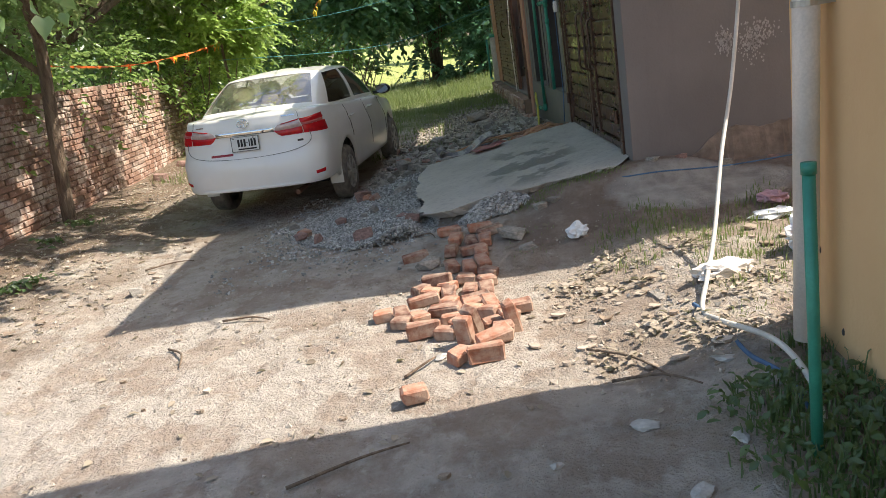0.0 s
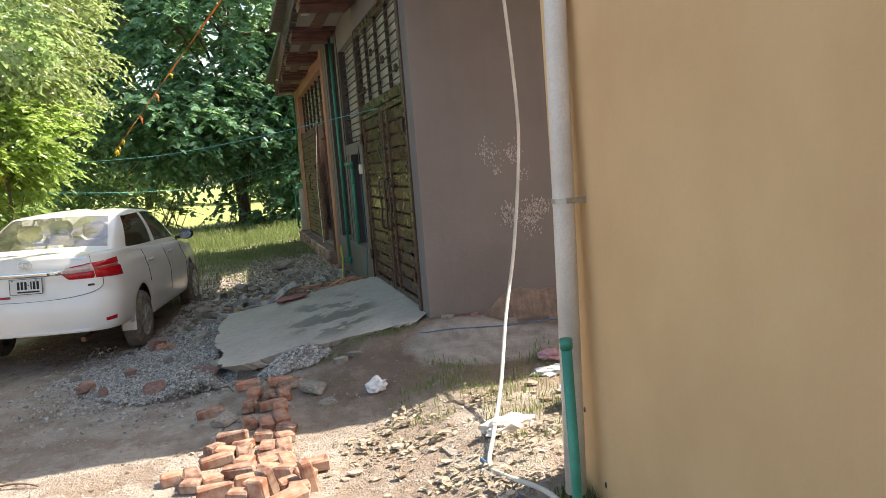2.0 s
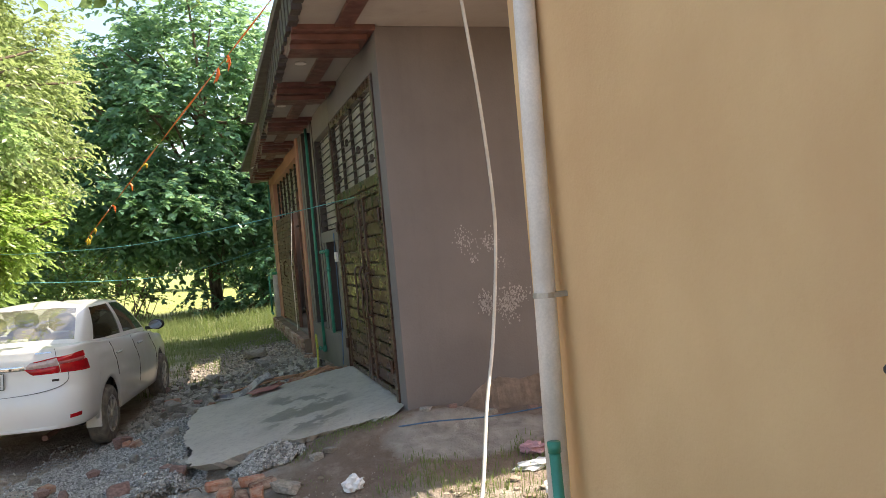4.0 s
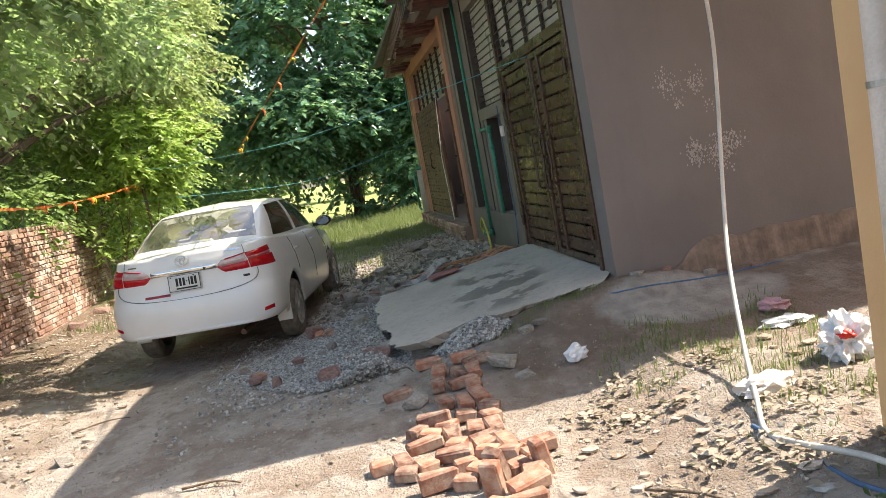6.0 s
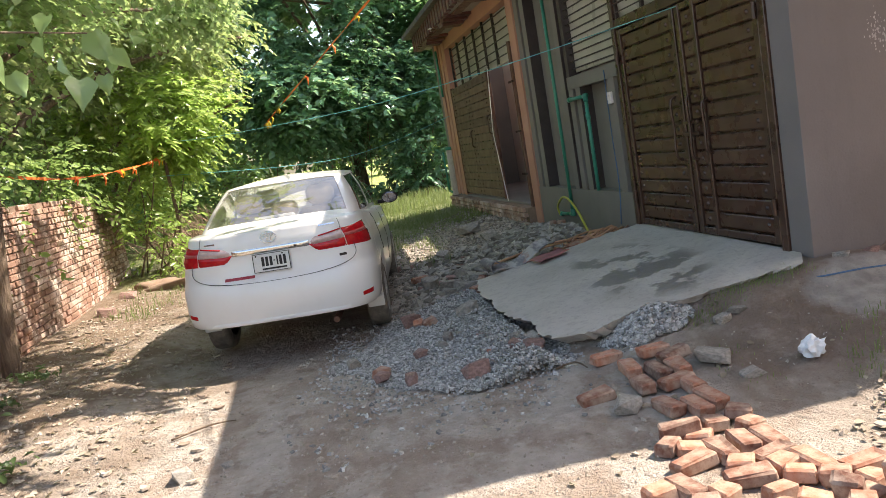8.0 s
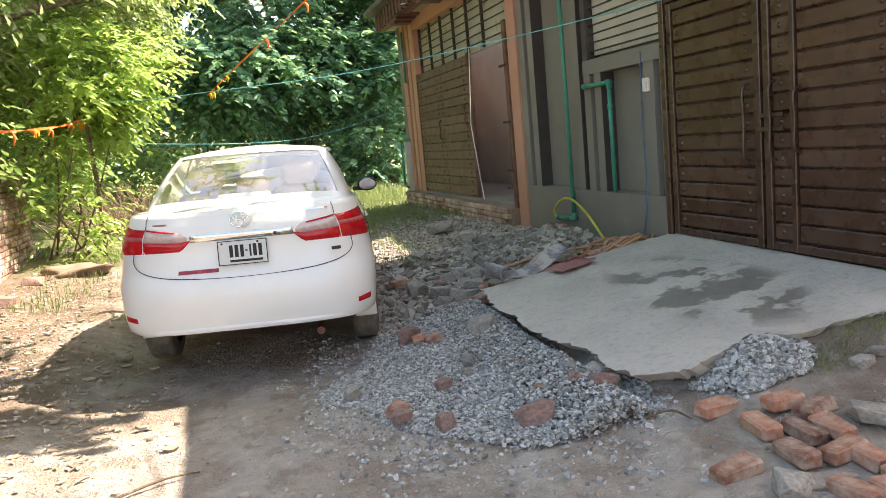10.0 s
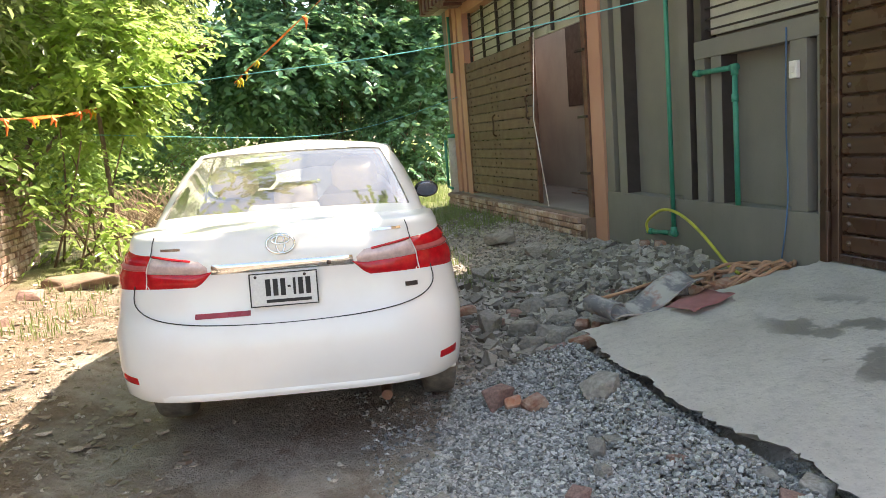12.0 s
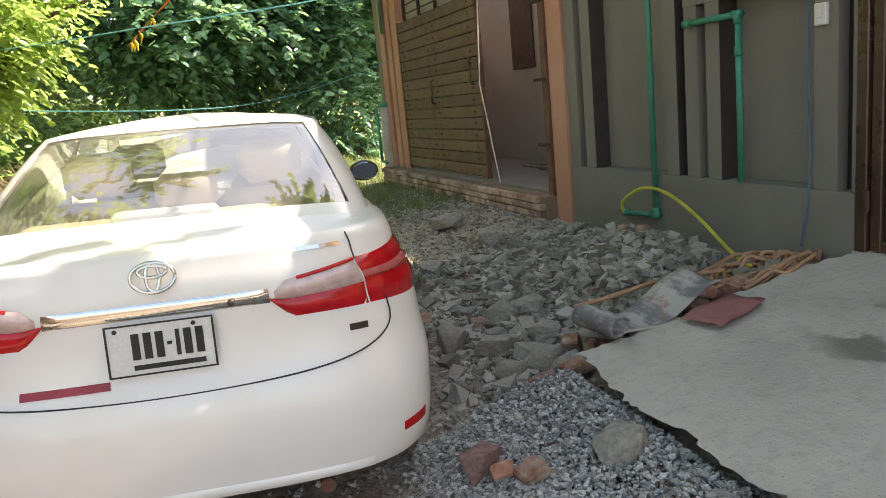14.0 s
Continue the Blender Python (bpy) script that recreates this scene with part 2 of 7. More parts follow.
def brick_material(name, dusty=0.7):
    n = Nodes(name)
    c = n.mix(n.rand(), (0.13, 0.05, 0.033), (0.42, 0.165, 0.095))
    c = n.mix(n.math("MULTIPLY", n.noise(9.0, n.obj, 5.0, 0.6, 0.36, 0.6), dusty), c, (0.55, 0.43, 0.335))
    c = n.mix(n.math("MULTIPLY", n.noise(55.0, n.obj, 3.0, 0.6, 0.55, 0.75), 0.5), c, (0.16, 0.06, 0.035))
    n.bump(n.noise(60.0, n.obj, 6.0, 0.65, 0.2, 0.8), 0.5, 0.006)
    return n.set(c, 0.92)


def old_wall_material():
    n = Nodes("limewashed_brick")
    c = n.mix(n.rand(), (0.22, 0.115, 0.08), (0.46, 0.31, 0.235))
    wash = n.noise(3.2, None, 7.0, 0.7, 0.47, 0.58)
    c = n.mix(n.math("MULTIPLY", wash, 0.75), c, (0.60, 0.50, 0.43))
    c = n.mix(n.math("MULTIPLY", n.noise(1.1, None, 7.0, 0.7, 0.5, 0.62), 0.6), c, (0.13, 0.085, 0.062))
    c = n.mix(n.math("MULTIPLY", n.noise(30.0, None, 4.0, 0.6, 0.55, 0.75), 0.6), c, (0.17, 0.10, 0.075))
    n.bump(n.noise(50.0, None, 6.0, 0.65, 0.2, 0.8), 0.5, 0.008)
    return n.set(c, 0.93)


def wood_material(name, a, b, axis, rough=0.35, shine=0.28):
    """Varnished planks with the grain along one axis (0 x, 1 y, 2 z)."""
    n = Nodes(name)
    s = [22.0, 22.0, 22.0]
    s[axis] = 1.6
    g = n.noise(1.6, n.scaled(n.obj, tuple(s)), 6.0, 0.6, 0.3, 0.7)
    c = n.mix(g, a, b)
    c = n.mix(n.math("MULTIPLY", n.rand(), 0.45), c, tuple(v * 0.5 for v in a))
    c = n.mix(n.math("MULTIPLY", n.noise(3.0, None, 5.0, 0.6, 0.5, 0.75), 0.35), c, (0.16, 0.12, 0.085))
    n.bump(g, 0.12, 0.003)
    n.b.inputs["Specular IOR Level"].default_value = shine
    return n.set(c, n.span(n.noise(6.0), 0, 1, rough - 0.07, rough + 0.12))


def leaf_material(name, a, b, c3, gloss=0.42, through=0.45):
    n = Nodes(name)
    c = n.mix(n.island, a, b)
    c = n.mix(n.math("MULTIPLY", n.noise(0.7, None, 3.0), 0.6), c, c3)
    n.set(c, gloss)
    n.b.inputs["Specular IOR Level"].default_value = 1.0
    tr = n.add("ShaderNodeBsdfTranslucent")
    warm = n.mix(0.45, c, (0.44, 0.58, 0.20))
    n.link(warm, tr.inputs["Color"])
    m = n.add("ShaderNodeMixShader")
    m.inputs[0].default_value = through
    n.link(n.b.outputs[0], m.inputs[1])
    n.link(tr.outputs[0], m.inputs[2])
    n.link(m.outputs[0], n.out.inputs[0])
    return n.mat


def glass_material(name, tint, clear=0.8, dust_veil=0.0):
    n = Nodes(name)
    n.set(tint, 0.03)
    n.b.inputs["Specular IOR Level"].default_value = 0.9
    tr = n.add("ShaderNodeBsdfTransparent")
    tr.inputs[0].default_value = (*tint, 1)
    gl = n.add("ShaderNodeBsdfGlossy")
    gl.inputs["Roughness"].default_value = 0.02
    fr = n.add("ShaderNodeFresnel")
    fr.inputs[0].default_value = 1.6
    m = n.add("ShaderNodeMixShader")
    n.link(n.math("ADD", n.math("MULTIPLY", fr.outputs[0], 0.95), 1 - clear), m.inputs[0])
    n.link(tr.outputs[0], m.inputs[1])
    n.link(gl.outputs[0], m.inputs[2])
    # beige diffuse layer: some dust, and the pale veil of reflected sky as colour
    df = n.add("ShaderNodeBsdfDiffuse")
    df.inputs[0].default_value = (0.55, 0.53, 0.48, 1)
    veil_mix = n.add("ShaderNodeMixShader")
    n.link(n.math("MULTIPLY", n.noise(3.0, n.obj, 5.0, 0.6, 0.2, 0.8), dust_veil), veil_mix.inputs[0])
    n.link(m.outputs[0], veil_mix.inputs[1])
    n.link(df.outputs[0], veil_mix.inputs[2])
    n.link(veil_mix.outputs[0], n.out.inputs[0])
    return n.mat


def bark_material():
    n = Nodes("bark")
    g = n.noise(2.0, n.scaled(n.pos, (9.0, 9.0, 1.6)), 6.0, 0.65, 0.3, 0.7)
    c = n.mix(g, (0.085, 0.055, 0.038), (0.26, 0.19, 0.135))
    n.bump(g, 0.9, 0.02)
    return n.set(c, 0.95)


def gravel_material(name, a, b):
    n = Nodes(name)
    c = n.mix(n.island, a, b)
    c = n.mix(n.math("MULTIPLY", n.noise(120.0, None, 3.0), 0.4), c, tuple(x * 0.55 for x in a))
    return n.set(c, 0.85)


M_GROUND = ground_material()
M_CONC = concrete_material()
M_GREY = plaster_material("grey_plaster", (0.160, 0.144, 0.140), (0.193, 0.174, 0.170), (0.115, 0.10, 0.095))
M_PIER = plaster_material("taupe_plaster", (0.172, 0.156, 0.134), (0.212, 0.193, 0.167), (0.125, 0.11, 0.095))
M_YELL = plaster_material("ochre_plaster", (0.62, 0.385, 0.192), (0.69, 0.45, 0.232), (0.60, 0.34, 0.18))
M_TERRA = plaster_material("terracotta_plaster", (0.44, 0.22, 0.15), (0.50, 0.27, 0.19), (0.36, 0.19, 0.13))
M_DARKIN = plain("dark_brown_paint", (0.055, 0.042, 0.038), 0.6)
M_INNER = plaster_material("pale_grey_plaster", (0.30, 0.30, 0.28), (0.37, 0.37, 0.345), (0.22, 0.21, 0.19))
M_SLOT = plain("blackish_brown", (0.016, 0.012, 0.011), 0.6)
M_SOFFIT = plaster_material("grey_soffit", (0.30, 0.275, 0.255), (0.36, 0.33, 0.305), (0.2, 0.17, 0.15))
M_BEAM = plain("oxblood_paint", (0.13, 0.055, 0.045), 0.5, 0.0, 0.3)
M_EDGE = plain("dark_grey_edging", (0.10, 0.085, 0.08), 0.6, 0.0, 0.25)
M_BRICK = brick_material("loose_brick", 0.62)
M_OLD = old_wall_material()
M_MORTAR = plain("mud_mortar", (0.22, 0.15, 0.11), 0.95, 0.0, 0.3, 3.0, 0.5, 40.0)
M_GATE = wood_material("brown_gate_panel", (0.064, 0.030, 0.019), (0.10, 0.049, 0.031), 1, 0.28, 0.4)
M_GATEF = plain("brown_gate_frame", (0.07, 0.036, 0.024), 0.3, 0.1, 0.3, 4.0, 0.1)
M_GATE2 = wood_material("light_brown_gate_panel", (0.14, 0.088, 0.064), (0.20, 0.128, 0.092), 1, 0.5)
M_IRON = plain("dark_iron", (0.06, 0.045, 0.04), 0.55, 0.5)
M_RUST = plain("rusty_steel", (0.15, 0.075, 0.05), 0.7, 0.2, 0.35, 8.0, 0.3)
M_FROST = plain("dusty_frosted_glass", (0.50, 0.47, 0.42), 0.35, 0.0, 0.12, 2.0, 0.05)
M_GREENP = plain("green_pipe_plastic", (0.035, 0.25, 0.17), 0.42, 0.0, 0.15)
M_WHITEP = plain("weathered_white_plastic", (0.74, 0.69, 0.65), 0.5, 0.0, 0.12, 3.0, 0.06)
M_STEEL = plain("dull_steel", (0.42, 0.40, 0.37), 0.4, 0.8)
M_BARK = bark_material()
M_GRAVEL = gravel_material("grey_gravel", (0.185, 0.18, 0.17), (0.68, 0.665, 0.635))
M_RUBBLE = gravel_material("brown_rubble", (0.17, 0.148, 0.12), (0.56, 0.51, 0.45))
M_STONE = plain("grey_stone", (0.38, 0.345, 0.305), 0.9, 0.0, 0.3, 9.0, 0.6, 60.0, 0.5, True)
M_STONER = plain("purple_red_stone", (0.33, 0.205, 0.175), 0.9, 0.0, 0.3, 9.0, 0.6, 60.0, 0.3, True)
M_LEAF_DARK = leaf_material("deep_green_leaf", (0.09, 0.24, 0.145), (0.22, 0.42, 0.27), (0.12, 0.28, 0.18), 0.25, 0.55)
M_LEAF_MID = leaf_material("green_leaf", (0.12, 0.22, 0.055), (0.28, 0.40, 0.13), (0.17, 0.28, 0.08), 0.26, 0.58)
M_LEAF_BRIGHT = leaf_material("fresh_leaf", (0.20, 0.35, 0.06), (0.42, 0.53, 0.13), (0.27, 0.42, 0.07), 0.28, 0.66)
M_LEAF_OLIVE = leaf_material("olive_leaf", (0.17, 0.22, 0.075), (0.36, 0.40, 0.19), (0.22, 0.28, 0.11), 0.28, 0.55)
M_LEAF_FRESH = leaf_material("light_green_leaf", (0.13, 0.24, 0.085), (0.40, 0.50, 0.25), (0.22, 0.34, 0.13), 0.25, 0.6)
M_GRASS = leaf_material("grass_blade", (0.07, 0.12, 0.025), (0.20, 0.22, 0.075), (0.13, 0.165, 0.045), 0.55, 0.4)
M_DRY = leaf_material("dry_leaf", (0.17, 0.125, 0.09), (0.46, 0.385, 0.30), (0.30, 0.24, 0.18), 0.8, 0.15)


# ---- ground ----
def H(x, y):
    """Height of the trodden ground."""
    east = smooth01(-0.9, 1.3, x)
    near = smooth01(5.5, 6.9, y)
    z = 0.31 * east * near + 0.13 * smooth01(0.5, 1.3, x) * (1 - near)
    z += 0.09 * smooth01(-3.0, -4.3, x) + 0.10 * smooth01(-4.4, -5.3, x)
    z += 0.16 * smooth01(12.0, 17.0, y) * (1 - east)
    z -= 0.05 * east * smooth01(10.5, 13.0, y)
    if -9 < x < 4 and -3 < y < 24:
        z += 0.035 * noise.noise((x * 0.7, y * 0.7, 3.1)) + 0.018 * noise.noise((x * 2.6, y * 2.6, 7.7))
        z += 0.012 * (0.5 - abs(noise.noise((x * 6, y * 6, 1.7)))) + 0.007 * noise.noise((x * 15, y * 15, 5.2))
    z -= 0.05 * smooth01(-4.0, -3.5, x) * smooth01(-1.1, -1.6, x) * smooth01(7.7, 8.5, y) * smooth01(13.4, 12.6, y)
    # the bank of soil under the ramp, flush with it at the gate's corner
    e = smooth01(0.1, 0.8, x)
    k = smooth01(-0.52, -0.38, x) * (1 - smooth01(1.6, 2.3, x)) * smooth01(7.04 - 0.62 * e, 7.25 - 0.5 * e, y) * (1 - smooth01(9.62, 9.8, y))
    if k > 0:
        z += k * max(0.172 + 0.15 * (min(x, 1.4) + 0.545) + 0.015 * (y - 7) - 0.10 + 0.075 * e - z, 0.0)
    return z


def span_list(a, b, step, far, grow=1.35):
    inner = [a + i * step for i in range(int(round((b - a) / step)) + 1)]
    out, s, v = [], step, b
    while v < far:
        s *= grow
        v += s
        out.append(v)
    pre, s, v = [], step, a
    while v > -far:
        s *= grow
        v -= s
        pre.append(v)
    return pre[::-1] + inner + out


gx, gy = span_list(-6.0, 2.6, 0.04, 700), span_list(1.8, 13.8, 0.04, 900)
gv = [(x, y, H(x, y)) for y in gy for x in gx]
gw = len(gx)
gf = [(j * gw + i, j * gw + i + 1, (j + 1) * gw + i + 1, (j + 1) * gw + i) for j in range(len(gy) - 1) for i in range(gw - 1)]
ground = raw("ground", gv, gf, M_GROUND, None, True, "dry trodden pale dirt lane with turf beyond", "structure", "ground")


# ---- concrete ramp before the gate ----
def slab_z(x, y):
    return 0.172 + 0.15 * (x + 0.545) + 0.015 * (y - 7)


def ramp():
    edge = [(-0.52, 7.06), (-0.56, 7.3), (-0.52, 7.62), (-0.60, 7.9), (-0.66, 8.25), (-0.63, 8.65), (-0.67, 9.05), (-0.62, 9.4), (-0.55, 9.62), (0.0, 9.6), (0.7, 9.64), (1.30, 9.62),
            (1.38, 7.0), (1.22, 6.75), (0.78, 6.86), (0.42, 6.88), (0.2, 7.08), (-0.08, 6.98), (-0.25, 6.94)]
    rng = random.Random(5)
    line = []
    for i, a in enumerate(edge):
        b = edge[(i + 1) % len(edge)]
        n = max(2, int(math.dist(a, b) / 0.035))
        for k in range(n):
            t = k / n
            j = 0.0 if (a[0] > 1.0 and b[0] > 1.0) else 0.023
            x, y = a[0] + (b[0] - a[0]) * t, a[1] + (b[1] - a[1]) * t
            line.append((x + j * (1.6 * noise.noise((x * 4, y * 4, 1)) + 1.6 * noise.noise((x * 17, y * 17, 2)) + 0.9 * noise.noise((x * 47, y * 47, 3))), y + j * (1.6 * noise.noise((x * 4, y * 4, 5)) + 1.6 * noise.noise((x * 17, y * 17, 6)) + 0.9 * noise.noise((x * 47, y * 47, 7)))))
    bm = bmesh.new()
    top = [bm.verts.new((x, y, slab_z(x, y))) for x, y in line]
    low = [bm.verts.new((x + 0.14 * (0.4 - x) + 0.012 * math.sin(i), y + 0.05 * (8.2 - y) + 0.012 * math.cos(i * 1.7), slab_z(x, y) - 0.06 - 0.02 * rng.random())) for i, (x, y) in enumerate(line)]
    f = bm.faces.new(top)
    for i in range(len(top)):
        j = (i + 1) % len(top)
        bm.faces.new((top[j], top[i], low[i], low[j]))
    bm.faces.new(low[::-1])
    bmesh.ops.triangulate(bm, faces=[f])
    return part("concrete_ramp", bm, M_CONC, None, "broken-edged grey concrete ramp with damp patches before the gate", False, "structure", "ramp")


ramp()


def slab_piece(x, y, s, z, seed):
    """A broken-off piece of the ramp, lying askew."""
    rng = random.Random(seed)
    bm = bmesh.new()
    n = rng.randint(6, 8)
    ring = [(s * rng.uniform(0.38, 0.6) * math.cos(6.283 * k / n), s * rng.uniform(0.3, 0.48) * math.sin(6.283 * k / n)) for k in range(n)]
    top = [bm.verts.new((px, py, 0.05 + rng.uniform(-0.006, 0.004))) for px, py in ring]
    low = [bm.verts.new((px * rng.uniform(0.86, 1.04), py * rng.uniform(0.86, 1.04), 0.0)) for px, py in ring]
    bm.faces.new(top)
    bm.faces.new(low[::-1])
    for k in range(n):
        j = (k + 1) % n
        bm.faces.new((top[j], top[k], low[k], low[j]))
    bmesh.ops.bevel(bm, geom=list(bm.edges), offset=0.007, segments=1, affect="EDGES", clamp_overlap=True)
    o = part("concrete_piece", bm, M_CONC, None, "broken piece of grey concrete at the ramp's edge", False, "", "concrete piece")
    o.matrix_basis = pose(x, y, z, rng.uniform(-9, 9), rng.uniform(2, 14), rng.uniform(0, 360))
    return tagged(o, group="broken concrete pieces")


for i, (x, y, s) in enumerate(((-0.70, 7.55, 0.30), (-0.66, 7.30, 0.20), (-0.78, 7.95, 0.22), (-0.72, 7.76, 0.15), (-0.76, 8.40, 0.14), (-0.80, 8.62, 0.13), (-0.73, 9.15, 0.12))):
    slab_piece(x, y, s, H(x, y) + 0.02, 300 + i)

# ---- grey house: a frame with x into the house and y along its front ----
BM = Matrix.Translation((1.36, 6.83, 0)) @ pose(0, 0, 0, 0, 0, 2.0)
Y0 = 6.83


def local_part(name, boxes, mat, parent, label="", bevel=0.004):
    bm = bmesh.new()
    for b in boxes:
        box(bm, b[0], b[1], b[2] - Y0, b[3] - Y0, b[4], b[5], None, bevel)
    return part(name, bm, mat, parent, label)


house = thing("house", "single-storey grey plastered house with projecting beamed eave", "house", m=BM)
TOP = 3.86
side = [(0.0, 6.0, Y0, Y0 + 0.24, 0.0, TOP)]
local_part("side_wall", side, M_GREY, house, "dark grey plastered end wall")
local_part("corner_pier", [(0.0, 0.24, Y0 + 0.24, 7.06, 0.0, TOP)], M_GREY, house)
local_part("gate_lintel", [(0.0, 0.24, 7.06, 9.6, 3.52, TOP)], M_GREY, house)
local_part("back_wall", [(5.76, 6.0, Y0 + 0.24, 19.2, 0.0, TOP)], M_GREY, house)
local_part("far_wall", [(0.0, 5.76, 18.96, 19.2, 0.0, TOP)], M_PIER, house)
local_part("party_wall", [(0.24, 5.76, 12.84, 13.0, 0.0, TOP)], M_GREY, house)
local_part("party_wall", [(0.24, 5.76, 9.62, 9.76, 0.0, TOP)], M_GREY, house)
# ribbed pier between the gates
D = 0.155
local_part("pier_base", [(-0.01, 0.3, 9.61, 12.81, 0.0, 0.815)], M_PIER, house, "taupe plastered plinth of the pier")
local_part("pier_back", [(D, 0.3, 9.61, 12.81, 0.815, TOP)], M_PIER, house)
RIBS = [(9.61, 9.645, 2.2), (9.745, 9.915, 2.2), (10.72, 10.86, 2.2), (10.95, 11.09, 2.2), (11.19, 11.33, TOP), (12.37, 12.53, TOP), (12.64, 12.81, TOP)]
for a, b, top in RIBS:
    local_part("rib", [(0.0, D, a, b, 0.815, top)], M_PIER, house)
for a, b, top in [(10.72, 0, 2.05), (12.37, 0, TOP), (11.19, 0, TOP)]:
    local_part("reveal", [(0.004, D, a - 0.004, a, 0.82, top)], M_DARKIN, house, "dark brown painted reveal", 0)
# blackish boxes set back in the slots, darker than the brown reveals
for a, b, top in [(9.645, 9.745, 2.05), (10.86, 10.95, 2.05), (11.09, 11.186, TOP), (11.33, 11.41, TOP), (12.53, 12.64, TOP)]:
    local_part("slot", [(0.085, D, a + 0.001, b - 0.001, 0.82, top)], M_SLOT, house, "blackish brown slot", 0)
local_part("panel_header", [(-0.006, D, 9.61, 11.09, 2.05, 2.2)], M_PIER, house)
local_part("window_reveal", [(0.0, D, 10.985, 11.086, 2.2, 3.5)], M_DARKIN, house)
local_part("window_head", [(0.0, D, 9.61, 11.086, 3.5, TOP)], M_PIER, house)
local_part("window_glass", [(0.09, 0.112, 9.66, 10.98, 2.24, 3.5)], M_FROST, house, "dusty frosted window pane")
local_part("window_stile", [(0.02, 0.09, 9.61, 9.66, 2.2, 3.5)], M_PIER, house)
for k in range(14):
    z = 2.28 + k * 0.088
    bm = bmesh.new()
    tube(bm, [(0.05, 9.66 - Y0, z), (0.05, 10.99 - Y0, z + 0.005)], 0.009, 6)
    part("window_bar", bm, M_IRON, house)
# far half, terracotta
local_part("terracotta_pier", [(-0.03, 0.3, 12.815, 13.1, 0.0, TOP)], M_TERRA, house, "terracotta painted pier")
local_part("door_post", [(-0.06, 0.04, 13.1, 13.2, 0.5, 3.0)], M_RUST, house, "rusty brown steel gate post")
local_part("far_lintel", [(0.0, 0.24, 13.1, 17.9, 3.62, TOP)], M_TERRA, house)
local_part("far_pier", [(0.0, 0.24, 17.95, 18.25, 0.5, TOP), (0.0, 0.24, 18.35, 18.55, 0.5, TOP), (0.0, 0.24, 18.7, 18.96, 0.5, TOP), (0.1, 0.24, 18.2, 18.75, 0.5, TOP)], M_TERRA, house)
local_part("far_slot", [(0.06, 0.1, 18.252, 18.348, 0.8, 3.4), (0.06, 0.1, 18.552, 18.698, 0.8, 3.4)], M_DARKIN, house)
local_part("far_grille_back", [(0.16, 0.2, 13.2, 17.9, 2.8, 3.62)], M_FROST, house, "dusty frosted panes over the far gate")
for k in range(6):
    bm = bmesh.new()
    tube(bm, [(0.1, 13.2 - Y0, 2.9 + k * 0.13), (0.1, 17.9 - Y0, 2.9 + k * 0.13)], 0.011, 6)
    part("grille_bar", bm, M_IRON, house)
for k in range(6):
    local_part("grille_post", [(0.08, 0.12, 14.3 + k * 0.7, 14.34 + k * 0.7, 2.8, 3.62)], M_IRON, house, "", 0)
local_part("porch_floor", [(0.0, 5.7, 13.1, 18.96, 0.3, 0.53)], M_PIER, house, "worn concrete floor inside the open door", 0.01)
local_part("inner_wall", [(1.5, 1.62, 13.0, 18.96, 0.53, TOP)], M_INNER, house, "grey inner wall seen through the open gate")
local_part("inner_window", [(1.47, 1.496, 16.25, 16.95, 1.9, 3.2)], M_DARKIN, house)
local_part("plinth", [(-0.14, 0.0, 13.12, 19.1, 0.0, 0.5)], M_MORTAR, house, "brick plinth under the far gate", 0.01)
# roof and eave
EX = -0.68


def eave_x(y):
    return EX + 0.02 * (y - Y0) * 1.4


# over the porch only an unseen strip, its width set to shape the light inside
local_part("roof", [(-0.02, 6.2, 5.98, 12.95, TOP, 4.16), (-0.02, 0.85, 12.95, 19.4, TOP, 4.16)], M_SOFFIT, house, "flat concrete roof slab")
bm = bmesh.new()
vs = []
for y in (5.98, 19.4):
    for x, z in ((eave_x(y), TOP), (0.0, TOP), (0.0, 4.1), (eave_x(y), 4.1)):
        vs.append(bm.verts.new((x, y - Y0, z)))
for i in range(4):
    j = (i + 1) % 4
    bm.faces.new((vs[i], vs[j], vs[4 + j], vs[4 + i]))
bm.faces.new(vs[:4])
bm.faces.new(vs[4:][::-1])
part("eave", bm, M_SOFFIT, house, "grey plastered soffit")
for k in range(6):
    y = 7.0 + 2.1 * k
    x = eave_x(y)
    mat = M_BEAM
    for w, d, x1 in ((0.80, 0.05, 0.0), (0.56, 0.10, -0.05), (0.30, 0.15, -0.10)):
        local_part("eave_beam", [(x - 0.05, x1, y + 0.17 - w / 2, y + 0.17 + w / 2, TOP - d, TOP - d + 0.0496)], mat, house, "oxblood painted stepped eave beam")
local_part("eave_runner", [(-0.36, -0.2, 6.1, 19.3, TOP - 0.03, TOP - 0.001)], M_BEAM, house)
for k in range(46):
    y = 6.0 + 0.29 * k
    x = eave_x(y)
    local_part("fascia_slat", [(x - 0.09, x - 0.002, y, y + 0.15, 3.82, 4.13)], M_BEAM if k > 22 else M_DARKIN, house)
for k in range(14):
    x = 0.55 + 0.26 * k
    local_part("fascia_slat", [(x, x + 0.1, 5.88, 5.978, 3.82, 4.13)], M_DARKIN, house)
local_part("roof_edge", [(-0.80, 6.2, 5.86, 6.1, 4.135, 4.23), (-0.80, -0.3, 6.1, 12.8, 4.135, 4.23), (-0.62, -0.3, 12.8, 19.4, 4.135, 4.23)], M_EDGE, house, "dark roof edging")
